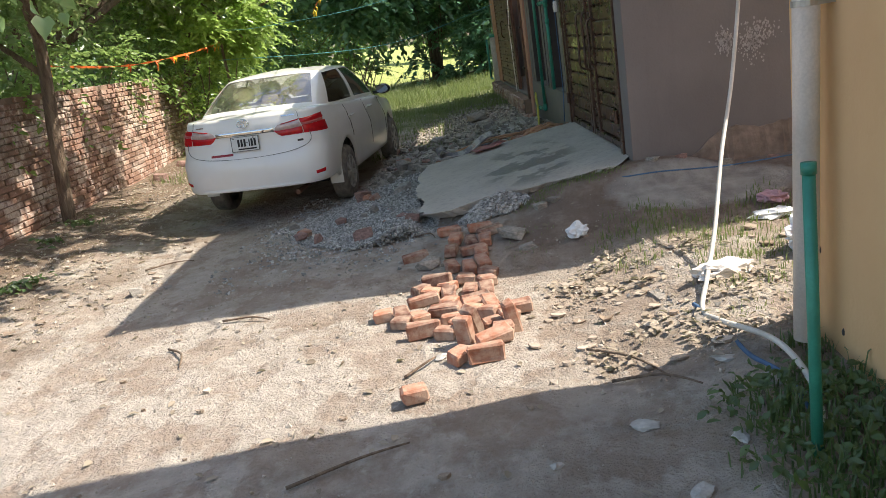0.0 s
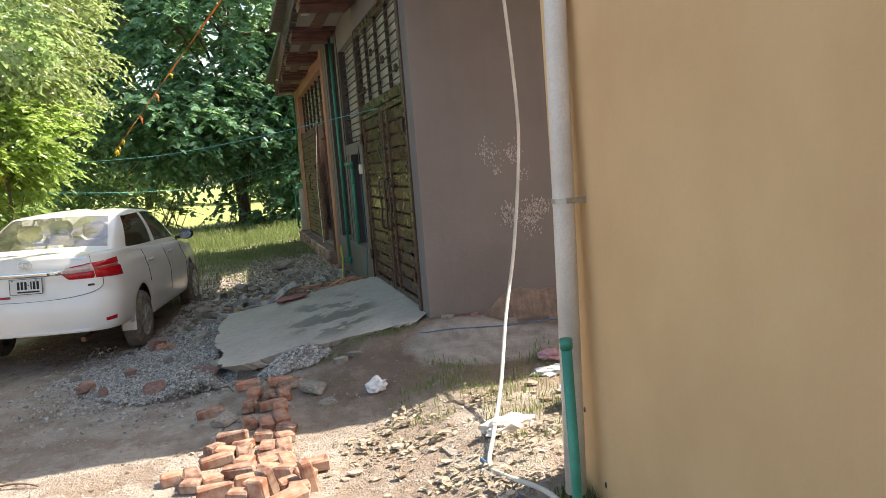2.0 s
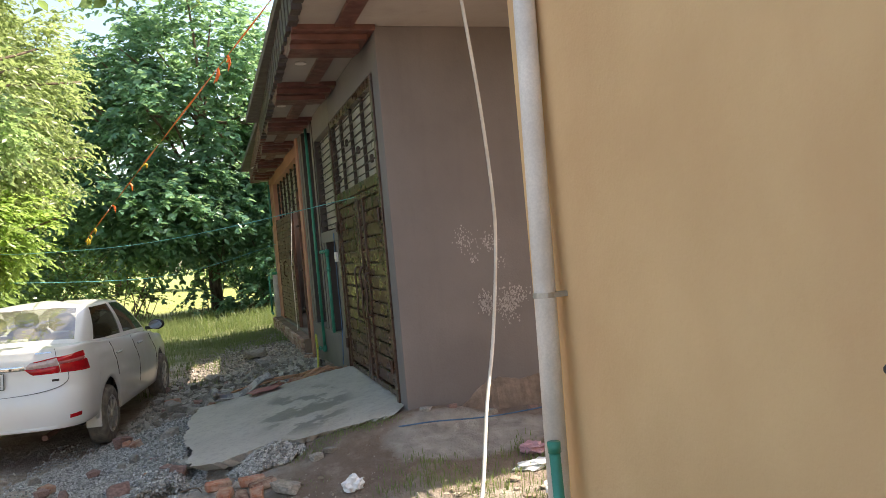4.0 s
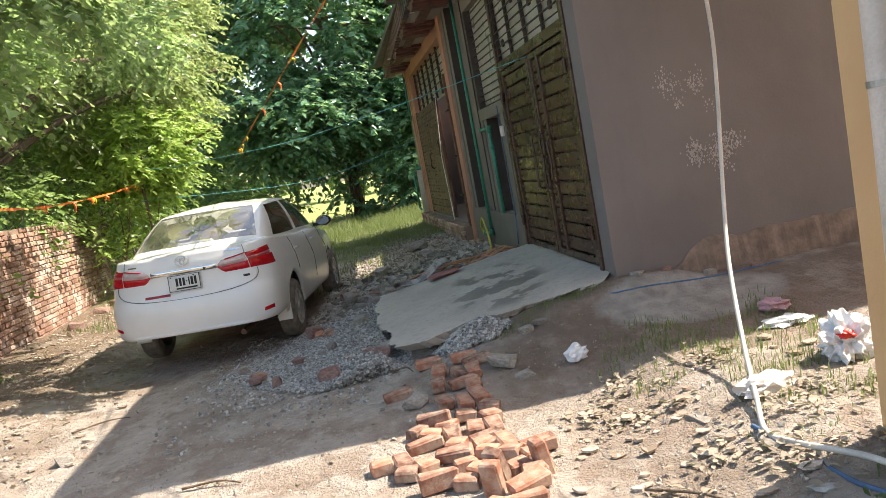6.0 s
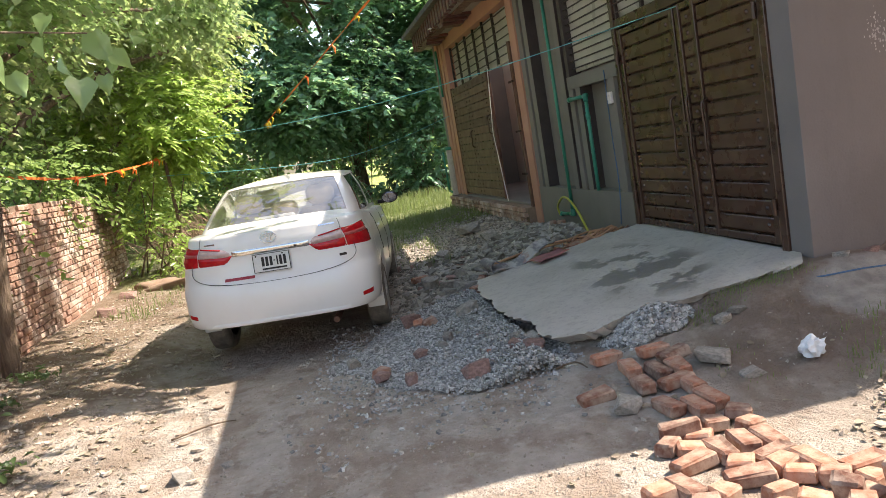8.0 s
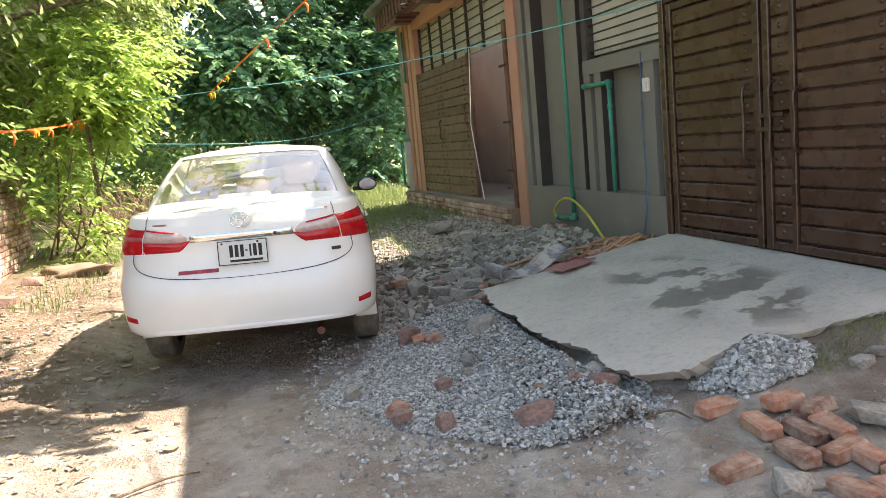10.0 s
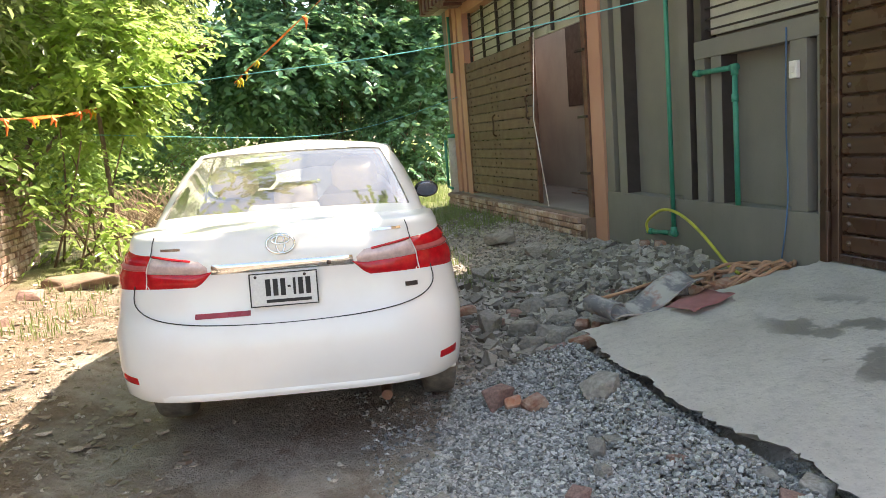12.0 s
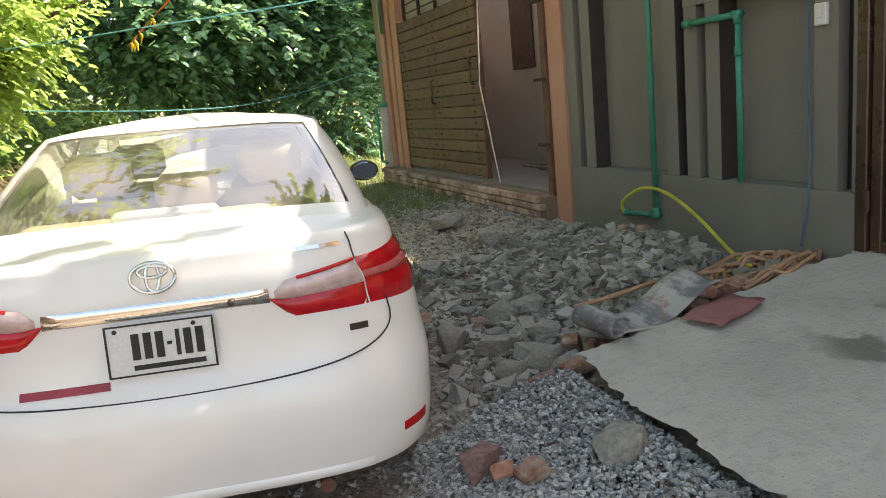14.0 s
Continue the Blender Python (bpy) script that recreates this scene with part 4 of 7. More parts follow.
    part("bumper_strip", skin_patch(lambda u: 0.728, lambda u: 0.752, -u_of(0.41), -u_of(0.16), 8, 1, 0.004, 0.001), M_STICK, car, "red reflective strip")
    # round badge: plain oval rings
    badge = Matrix.Translation((0, 0.078, 1.058)) @ pose(0, 0, 0, -12, 0, 0)
    bm = bmesh.new()
    for rx, rz, cx, cz in ((0.066, 0.046, 0, 0), (0.020, 0.044, 0, 0.0), (0.042, 0.018, 0, 0.018)):
        ring = [(cx + rx * math.cos(a), -0.004, cz + rz * math.sin(a)) for a in [2 * math.pi * k / 28 for k in range(29)]]
        tube(bm, ring, 0.0062, 6)
    b = part("badge", bm, M_CHROME, car, "oval chrome badge", True)
    b.matrix_basis = badge
    for x0, x1, z in ((-0.60, -0.50, 1.052), (0.46, 0.61, 1.082)):
        part("lettering_bar", skin_patch(lambda u: z, lambda u: z + 0.012, u_of(abs(x0)) if x0 > 0 else -u_of(-x0), u_of(x1) if x1 > 0 else -u_of(-x1), 6, 1, 0.003, 0.001), M_CHROME, car)
    part("lettering_bar", skin_patch(lambda u: 0.80, lambda u: 0.822, u_of(0.56), u_of(0.62), 4, 1, 0.003, 0.001), M_IRON, car)
    bm = bmesh.new()
    bmesh.ops.create_uvsphere(bm, u_segments=10, v_segments=6, radius=0.012, matrix=Matrix.Translation((0.22, 0.055, 0.955)))
    part("boot_lock", bm, M_IRON, car)
    part("bumper_lip", skin_patch(lambda u: 0.338, lambda u: 0.372, -u_of(0.6), u_of(0.6), 24, 2, 0.012, 0.012), M_PAINT, car, "", True)
    # floor pan, exhaust, cabin
    part("underbody", bx(-0.70, 0.70, 0.6, 4.3, 0.24, 0.36, 0.02), M_BLACK, car)
    bm = bmesh.new()
    tube(bm, [(0.45, 0.9, 0.24), (0.45, 0.16, 0.235)], 0.028, 10)
    part("exhaust", bm, M_RUST, car)
    part("parcel_shelf", bx(-0.62, 0.62, 0.56, 1.05, 1.125, 1.14, 0.006), M_BEIGE, car, "beige parcel shelf")
    part("cabin_floor", bx(-0.66, 0.66, 1.1, 3.3, 0.45, 0.5), M_CABIN, car)
    for x in (-0.36, 0.36):
        for y, z in ((1.12, 0.62), (2.05, 0.62)):
            seat = new("seat")
            seat.parent = car
            bm = bmesh.new()
            box(bm, x - 0.25, x + 0.25, y, y + 0.14, z - 0.1, 1.20, None, 0.05)
            box(bm, x - 0.25, x + 0.25, y + 0.1, y + 0.6, z - 0.12, z + 0.02, None, 0.05)
            part("backrest", bm, M_BEIGE, seat, "beige seat", True)
            part("headrest", bx(x - 0.14, x + 0.14, y - 0.02, y + 0.08, 1.22, 1.41, 0.048), M_BEIGE, seat, "beige headrest", True)
    part("middle_headrest", bx(-0.13, 0.13, 1.04, 1.13, 1.14, 1.30, 0.04), M_BEIGE, car, "", True)
    part("shelf_box", bx(-0.22, 0.16, 0.62, 0.72, 1.141, 1.20, 0.015), M_PLATE, car, "white lamp housing on the parcel shelf")
    part("dashboard", bx(-0.68, 0.68, 3.0, 3.4, 0.75, 1.0, 0.05), M_CABIN, car)
    return car


nm = Nodes("mirror_glass")
plain_mirror = nm.set((0.14, 0.16, 0.19), 0.04, 1.0)
car = build_car(pose(-2.506, 8.684, 0.035, 0.14, 1.0, -6.65) @ Matrix.Scale(1.0235, 4))
for o in car.children:
    if "window" in o.name or "windscreen" in o.name:
        o.visible_shadow = False


# ---- trees and shrubs ----
def leaf_mesh(places, size, seed, droop=0.35, wide=0.55):
    """Leaves folded along the rib, six corners each. places: points alone, or points with the leaf's way and its upper side."""
    rng = np.random.default_rng(seed)
    c = np.asarray(places, float)
    n = len(c)
    if c.shape[1] == 9:
        d, ref, c = c[:, 3:6], c[:, 6:9], c[:, :3]
    else:
        az, el = rng.uniform(0, 2 * np.pi, n), rng.normal(-droop, 0.55, n)
        d = np.stack([np.cos(az) * np.cos(el), np.sin(az) * np.cos(el), np.sin(el)], 1)
        ref = np.stack([rng.normal(0, 0.45, n), rng.normal(0, 0.45, n), np.ones(n)], 1)
    d = d / (np.linalg.norm(d, axis=1)[:, None] + 1e-9)
    s = np.cross(d, ref)
    s /= np.linalg.norm(s, axis=1)[:, None] + 1e-9
    up = np.cross(s, d)
    l = size * rng.uniform(0.6, 1.3, n)[:, None]
    w = l * wide * 0.5
    corner = lambda along, side, lift: c + d * l * along + s * w * side + up * l * lift
    v = np.stack([corner(-0.5, 0, 0), corner(-0.25, 0.8, 0.08), corner(0.12, 0.85, 0.07), corner(0.5, 0, -0.12), corner(0.12, -0.85, 0.07), corner(-0.25, -0.8, 0.08)], 1).reshape(-1, 3)
    k = np.arange(n) * 6
    f = np.concatenate([np.stack([k, k + 1, k + 2, k + 3], 1), np.stack([k, k + 3, k + 4, k + 5], 1)])
    return v, f


def leaves(name, centres, size, mat, parent, seed=1, droop=0.35, wide=0.55, label="", kind="", category=""):
    v, f = leaf_mesh(centres, size, seed, droop, wide)
    me = bpy.data.meshes.new(name)
    me.vertices.add(len(v))
    me.vertices.foreach_set("co", v.astype(np.float32).ravel())
    me.loops.add(len(f) * 4)
    me.loops.foreach_set("vertex_index", f.astype(np.int32).ravel())
    me.polygons.add(len(f))
    me.polygons.foreach_set("loop_start", np.arange(len(f), dtype=np.int32) * 4)
    me.update(calc_edges=True)
    me.materials.append(mat)
    ob = new(name, me)
    if parent is not None:
        ob.parent = parent
    return tagged(ob, label, category, "", kind)


def crown_points(centre, radii, clumps, per, spread, seed, hollow=0.5, flat=0.55):
    """Leaves set along drooping twigs, in sprays that leave gaps between them. Rows: place, way, upper side."""
    rng = np.random.default_rng(seed)
    out = []
    made = 0
    while made < clumps:
        d = rng.normal(0, 1, 3)
        d /= np.linalg.norm(d)
        k = 0.80 + 0.5 * noise.noise(Vector(d * 1.9) + Vector((seed * 3.1, 0, 0)))
        r = (hollow + (1 - hollow) * rng.random() ** 0.6) * k
        c = np.array(centre) + d * r * np.array(radii)
        if noise.noise(Vector(c * (0.42 / spread) ** 0.5) + Vector((0, seed * 1.7, 0))) < -0.02:
            continue
        made += 1
        along = 9
        twigs = max(2, per // along)
        way = d * np.array([1.0, 1.0, 0.45]) + rng.normal(0, 0.65, (twigs, 3)) * np.array([1, 1, 0.5])
        way /= np.linalg.norm(way, axis=1)[:, None]
        start = c + rng.normal(0, spread * 0.55, (twigs, 3)) * np.array([1, 1, flat])
        reach = spread * rng.uniform(1.3, 3.0, twigs)
        t = np.tile(np.linspace(0.1, 1.0, along), (twigs, 1)) + rng.normal(0, 0.03, (twigs, along))
        p = start[:, None] + way[:, None] * (reach[:, None] * t)[..., None]
        p[..., 2] -= 0.35 * reach[:, None] * t ** 2
        side = np.cross(way, [0, 0, 1.0])
        side /= np.linalg.norm(side, axis=1)[:, None] + 1e-9
        sign = np.where(np.arange(along) % 2, 1.0, -1.0)[None, :, None]
        leaf = 0.6 * way[:, None] + 0.8 * sign * side[:, None] + rng.normal(0, 0.22, p.shape) - np.array([0, 0, 0.28])
        upper = np.array([0, 0, 1.0]) + 0.4 * d + rng.normal(0, 0.5, p.shape)
        out.append(np.concatenate([p + leaf * spread * 0.12, leaf, upper], 2).reshape(-1, 9))
    return np.concatenate(out)


def limbs(trunk_pts, radii, targets, seed, thin=0.02):
    """A tapered trunk and limbs that leave it towards the targets."""
    rng = random.Random(seed)
    bm = bmesh.new()
    line = curve(trunk_pts, 6)
    rr = [radii[0] + (radii[1] - radii[0]) * i / (len(line) - 1) for i in range(len(line))]
    rr[0] *= 1.35
    tube(bm, line, 0, 10, rr)
    for t in targets:
        i = rng.randint(int(len(line) * 0.45), len(line) - 1)
        a, t = line[i], Vector(t)
        mid = a.lerp(t, 0.5) + Vector((rng.uniform(-0.3, 0.3), rng.uniform(-0.3, 0.3), rng.uniform(0.1, 0.5)))
        seg = curve([a, mid, t], 5)
        r0 = rr[i] * 0.55
        tube(bm, seg, 0, 6, [r0 + (thin - r0) * k / (len(seg) - 1) for k in range(len(seg))])
    return bm


def tree(name, label, trunk_pts, radii, crowns, mat, leaf, seed, wide=0.55, category="tree", droop=0.35, flat=0.55):
    t = thing(name, label, category)
    rng = np.random.default_rng(seed)
    tips, pts = [], []
    for i, (c, r, clumps, per, spread) in enumerate(crowns):
        p = crown_points(c, r, clumps, per, spread, seed * 7 + i, 0.5, flat)
        pts.append(p)
        tips += [tuple(p[rng.integers(len(p)), :3]) for _ in range(max(3, clumps // 32) if i < 2 else 1)]
    part("trunk", limbs(trunk_pts, radii, tips, seed), M_BARK, t, "", True)
    leaves("crown", np.concatenate(pts), leaf, mat, t, seed, droop, wide)
    return t


# the last two crowns, largely out of view, are added to shade the wall
tree("mulberry_tree", "broad-leaved mulberry tree with a bare brown trunk by the wall", [(-5.15, 9.5, 0.05), (-5.02, 9.5, 1.2), (-4.87, 9.52, 2.4), (-4.9, 9.7, 3.9)], (0.09, 0.06),
     [((-5.0, 10.0, 4.4), (1.9, 2.6, 1.5), 105, 90, 0.24), ((-6.0, 9.0, 3.3), (1.3, 2.5, 1.2), 80, 90, 0.24), ((-4.7, 9.2, 3.35), (1.1, 1.5, 0.6), 36, 90, 0.2), ((-3.3, 8.4, 3.75), (0.9, 2.0, 0.5), 52, 90, 0.18), ((-3.35, 11.3, 3.95), (0.8, 1.5, 0.4), 36, 80, 0.16)], M_LEAF_FRESH, 0.088, 3, 0.72)
# out of view: this tree is added to cast dappled shade on wall and ground
tree("mulberry_tree", "unseen tree added so that its high limb shades the wall and lane", [(-6.6, 10.2, 0.0), (-6.2, 10.2, 3.0), (-5.0, 10.1, 5.4), (-3.2, 10.0, 6.3), (-1.2, 9.6, 6.1)], (0.13, 0.03),
     [((-0.7, 8.5, 5.95), (1.7, 2.9, 0.5), 150, 44, 0.2)], M_LEAF_MID, 0.16, 4, 0.78)
tree("acacia_tree", "tall small-leaved olive-green tree behind the brick wall", [(-7.6, 13.5, 0.0), (-7.4, 13.4, 2.5), (-7.3, 13.8, 5.0)], (0.2, 0.09),
     [((-6.4, 14.0, 5.6), (2.6, 4.0, 3.6), 380, 65, 0.25), ((-5.0, 17.0, 5.6), (2.4, 2.6, 2.6), 300, 55, 0.25), ((-5.6, 21.0, 6.5), (2.6, 2.6, 3.0), 260, 55, 0.28), ((-6.2, 17.5, 9.0), (3.4, 3.0, 2.3), 300, 55, 0.26)], M_LEAF_OLIVE, 0.14, 5, 0.5)
tree("roadside_tree", "leafy green tree behind the brick wall", [(-7.9, 20.0, 0.0), (-7.6, 20.2, 2.0), (-7.2, 20.3, 4.5)], (0.2, 0.09),
     [((-7.0, 20.5, 4.2), (3.0, 3.6, 4.2), 400, 60, 0.28)], M_LEAF_MID, 0.17, 6, 0.6)
tree("neem_tree", "fresh green feathery tree over the end of the wall", [(-6.2, 17.2, 0.0), (-5.9, 17.0, 1.8), (-5.4, 16.8, 3.2)], (0.09, 0.04),
     [((-4.9, 16.3, 3.0), (1.5, 1.8, 1.1), 150, 60, 0.2)], M_LEAF_BRIGHT, 0.14, 7, 0.5)
tree("broadleaf_tree", "large dark green broad-leaved tree at the end of the lane", [(-0.75, 28.4, 0.2), (-0.8, 28.4, 2.0), (-0.7, 28.5, 4.5), (-0.9, 28.5, 8.0)], (0.24, 0.1),
     [((-1.2, 28.3, 7.3), (4.9, 3.8, 5.2), 580, 70, 0.44), ((-2.2, 26.8, 4.0), (3.4, 2.2, 1.7), 190, 70, 0.42), ((2.2, 27.5, 4.4), (3.2, 2.2, 2.6), 240, 70, 0.42)], M_LEAF_DARK, 0.23, 8, 0.62, flat=0.4)
tree("broadleaf_tree", "dark green tree behind the far field edge", [(-9.5, 31.0, 0.2), (-9.4, 31.0, 3.0), (-9.3, 31.2, 6.0)], (0.25, 0.1),
     [((-8.6, 30.5, 5.4), (5.0, 3.4, 5.6), 620, 60, 0.45)], M_LEAF_DARK, 0.24, 9, 0.6, flat=0.3)
tree("broadleaf_tree", "dark green tree past the house", [(5.5, 31.0, 0.2), (5.4, 31.0, 3.0), (5.3, 31.2, 6.0)], (0.25, 0.1),
     [((5.4, 30.5, 4.6), (4.4, 3.4, 4.2), 600, 55, 0.38)], M_LEAF_DARK, 0.21, 10, 0.6)


def hedge(name, label, boxes, mat, size, seed, per_m3=260, wide=0.6, stems=0):
    """Undergrowth: leaves with gaps in uneven heaps, on thin stems."""
    rng = np.random.default_rng(seed)
    t = thing(name, label, "shrub")
    pts = []
    bm = bmesh.new()
    for (cx, cy, cz), (rx, ry, rz) in boxes:
        n = int(per_m3 * rx * ry * rz * 4)
        p = crown_points((cx, cy, cz), (rx, ry, rz), max(8, n // 30), 30, min(rx, ry, rz) * 0.33, seed)
        pts.append(p)
        seed += 1
        for _ in range(max(4, int(8 * rx * ry))):
            q = p[rng.integers(len(p)), :3]
            b = Vector((cx + rng.uniform(-0.5, 0.5) * rx, cy + rng.uniform(-0.5, 0.5) * ry, H(cx, cy) - 0.03))
            tube(bm, curve([b, b.lerp(Vector(q), 0.5) + Vector((0.05, 0.05, 0.1)), q], 4), 0, 5, [0.018 - 0.0012 * k for k in range(9)])
    p = np.concatenate(pts)
    p[:, 2] = np.maximum(p[:, 2], 0.12)
    part("stem", bm, M_BARK, t, "", True, "stuff")
    leaves("foliage", p, size, mat, t, seed, 0.3, wide)
    return t


hedge("shrub", "sunlit fresh green shrub at the end of the brick wall", [((-4.95, 15.5, 1.0), (0.7, 0.75, 1.0)), ((-5.15, 15.6, 1.9), (0.7, 0.7, 0.8))], M_LEAF_BRIGHT, 0.10, 21, 420, 0.5)
hedge("shrub", "dark green undergrowth beside the far tree", [((2.3, 26.8, 1.3), (2.0, 1.2, 1.7)), ((0.9, 28.0, 1.2), (1.0, 1.0, 1.4)), ((0.1, 27.2, 1.9), (0.9, 0.9, 1.5)), ((1.2, 26.2, 2.4), (1.0, 1.0, 1.2)), ((-1.0, 27.6, 2.9), (0.9, 0.9, 0.8)), ((-3.6, 27.0, 2.7), (0.9, 1.0, 0.9)), ((1.5, 25.6, 1.9), (1.1, 0.9, 1.5)), ((-1.2, 27.4, 0.8), (0.7, 0.8, 0.9)), ((0.1, 26.4, 0.8), (0.9, 0.8, 1.0)), ((1.0, 25.4, 0.8), (0.9, 0.8, 1.0))], M_LEAF_DARK, 0.18, 25, 230)
hedge("shrub", "dark green undergrowth behind the brushwood", [((-5.2, 26.5, 1.4), (2.2, 1.5, 1.9)), ((-8.0, 24.0, 1.6), (2.2, 2.5, 2.0)), ((-3.4, 27.5, 0.8), (0.8, 1.0, 1.0))], M_LEAF_MID, 0.16, 29, 130)
hedge("shrub", "green creepers and shrubs growing behind and over the brick wall", [((-6.2, 8.2, 1.9), (0.8, 1.6, 1.0)), ((-6.3, 10.6, 2.0), (0.9, 1.6, 1.1)), ((-6.4, 13.0, 2.1), (0.9, 1.6, 1.1)), ((-6.3, 15.0, 2.3), (1.0, 1.4, 1.2))], M_LEAF_MID, 0.115, 33, 330)

# tree line beyond the field
for i in range(9):
    x = -34 + 8.0 * i + 2.0 * math.sin(i * 2.3)
    tree("field_tree", "hazy green tree at the far edge of the field", [(x, 62, 0.2), (x, 62, 3), (x + 0.3, 62, 6)], (0.3, 0.12),
         [((x, 61.5, 5.2), (5.2, 3.0, 5.0), 130, 30, 0.8)], M_LEAF_MID, 0.55, 50 + i)


# ---- gates ----
def stud(bm, x, y, z):
    bmesh.ops.create_cone(bm, cap_ends=True, segments=10, radius1=0.022, radius2=0.008, depth=0.014, matrix=Matrix.Translation((x - 0.006, y, z)) @ Matrix.Rotation(-math.pi / 2, 4, "Y"))


def plank_panel(leaf, x, y0, y1, z0, z1, rows, mat, studs=(), label=""):
    """Horizontal boards with rounded edges, each its own piece, and domed studs."""
    h = (z1 - z0) / rows
    for k in range(rows):
        a, b = z0 + k * h + 0.007, z0 + (k + 1) * h - 0.007
        part("plank", bx(x, x + 0.028, y0, y1, a, b, 0.009), mat, leaf)
        for s in studs:
            bm = bmesh.new()
            stud(bm, x, s, (a + b) / 2)
            part("stud", bm, M_GATEF, leaf)


def pull(leaf, x, y, z0, z1):
    bm = bmesh.new()
    m = (z0 + z1) / 2
    tube(bm, curve([(x + 0.04, y, z0), (x - 0.035, y, z0 + 0.04), (x - 0.03, y, m), (x - 0.035, y, z1 - 0.04), (x + 0.04, y, z1)], 5), 0.012, 8)
    part("handle", bm, M_GATEF, leaf, "long pull handle", True)


def main_gate():
    g = thing("gate", "dark brown studded double gate with a barred fanlight", "gate", m=BM)
    Y = lambda y: y - Y0
    frame_boxes = [(7.07, 7.15, 0.42, 3.5), (9.53, 9.605, 0.42, 3.5)]
    for a, b, c, d in frame_boxes:
        part("jamb", bx(-0.02, 0.09, Y(a), Y(b), c, d, 0.006), M_GATEF, g)
    part("transom", bx(-0.01, 0.07, Y(7.15), Y(9.53), 2.50, 2.60, 0.006), M_GATEF, g)
    part("head", bx(-0.01, 0.07, Y(7.15), Y(9.53), 3.42, 3.5, 0.006), M_GATEF, g)
    part("backing", bx(0.05, 0.058, Y(7.15), Y(9.53), 0.47, 2.5), M_GATEF, g)
    for y0, y1, extra in ((7.17, 8.33, 8.04), (8.36, 9.515, None)):
        leaf = new("leaf")
        leaf.parent = g
        tagged(leaf, "brown plank leaf with domed studs")
        st = [(y0, y0 + 0.07), (y1 - 0.07, y1)]
        if extra:
            st.append((extra - 0.025, extra + 0.025))
        for a, b in st:
            part("stile", bx(-0.005, 0.048, Y(a), Y(b), 0.49, 2.49, 0.006), M_GATEF, leaf)
        for z in (0.49, 2.43):
            part("rail", bx(-0.002, 0.046, Y(y0 + 0.072), Y(y1 - 0.072), z, z + 0.06, 0.006), M_GATEF, leaf)
        if extra:
            plank_panel(leaf, 0.012, Y(y0 + 0.075), Y(extra - 0.03), 0.56, 2.425, 14, M_GATE, [Y(y0 + 0.15)])
            plank_panel(leaf, 0.012, Y(extra + 0.03), Y(y1 - 0.075), 0.56, 2.425, 14, M_GATE, [Y((extra + y1) / 2 - 0.02)])
            pull(leaf, -0.01, Y(8.22), 1.15, 1.72)
            pull(leaf, -0.01, Y(7.98), 1.2, 1.66)
        else:
            plank_panel(leaf, 0.012, Y(y0 + 0.075), Y(y1 - 0.075), 0.56, 2.425, 14, M_GATE, [Y(y0 + 0.16), Y(y1 - 0.14)])
            pull(leaf, -0.01, Y(8.50), 1.15, 1.72)
        for z in (0.72, 2.15):
            hy = y0 + 0.0 if extra else y1
            bm = bmesh.new()
            tube(bm, [(-0.03, Y(hy), z), (-0.03, Y(hy), z + 0.12)], 0.018, 10)
            part("hinge", bm, M_GATEF, leaf)
    bm = bmesh.new()
    for z in (1.36, 1.46):
        box(bm, -0.03, -0.006, Y(8.12), Y(8.36), z, z + 0.035, None, 0.004)
    part("bolt", bm, M_GATEF, g, "sliding bolt and hasp")
    # fanlight
    part("fanlight_glass", bx(0.055, 0.07, Y(7.15), Y(9.53), 2.6, 3.42), M_FROST, g, "dusty fanlight panes")
    for y in (7.15, 7.72, 8.32, 8.92, 9.49):
        part("fanlight_post", bx(0.005, 0.04, Y(y), Y(y + 0.035), 2.6, 3.42, 0.003), M_IRON, g)
    for k in range(9):
        z = 2.66 + 0.085 * k
        bm = bmesh.new()
        tube(bm, [(0.0, Y(7.16), z), (0.0, Y(9.52), z)], 0.010 if k % 2 else 0.007, 6)
        part("fanlight_bar", bm, M_IRON, g)
    for k in range(4):
        part("scroll_block", bx(-0.012, 0.02, Y(7.36 + 0.6 * k), Y(7.42 + 0.6 * k), 2.72 + 0.17 * (k % 3), 2.80 + 0.17 * (k % 3), 0.01), M_IRON, g)
    return g


main_gate()


def far_gate():
    g = thing("far_gate", "worn light brown plank gate leaf, the other half standing open", "gate", m=BM)
    Y = lambda y: y - Y0
    part("leaf_frame", bx(0.03, 0.05, Y(14.85), Y(17.92), 0.56, 2.78), M_GATEF, g)
    rows = 15
    h = 2.2 / rows
    for k in range(rows):
        z = 0.57 + k * h
        part("plank", bx(0.0, 0.03, Y(14.88), Y(17.9), z + 0.006, z + h - 0.006, 0.008), M_GATE2, g)
        for y in (15.1, 16.35, 16.6, 17.7):
            bm = bmesh.new()
            stud(bm, 0.0, Y(y), z + h / 2)
            part("stud", bm, M_GATEF, g)
    for y in (14.83, 17.9):
        part("stile", bx(-0.01, 0.05, Y(y), Y(y + 0.05), 0.55, 2.8, 0.005), M_RUST, g)
    pull(g, -0.01, Y(16.5), 1.5, 1.85)
    pull(g, -0.01, Y(15.05), 1.7, 2.05)
    for z in (1.0, 1.65, 2.4):
        part("latch", bx(-0.09, -0.06, Y(13.1), Y(13.32), z, z + 0.03, 0.004), M_IRON, g)
    bm = bmesh.new()
    tube(bm, [(0.02, Y(14.78), 2.85), (-0.08, Y(14.7), 1.7), (-0.12, Y(14.25), 0.56)], 0.007, 6)
    part("cable", bm, M_WHITEP, g, "pale cable hanging down the gate")
    return g


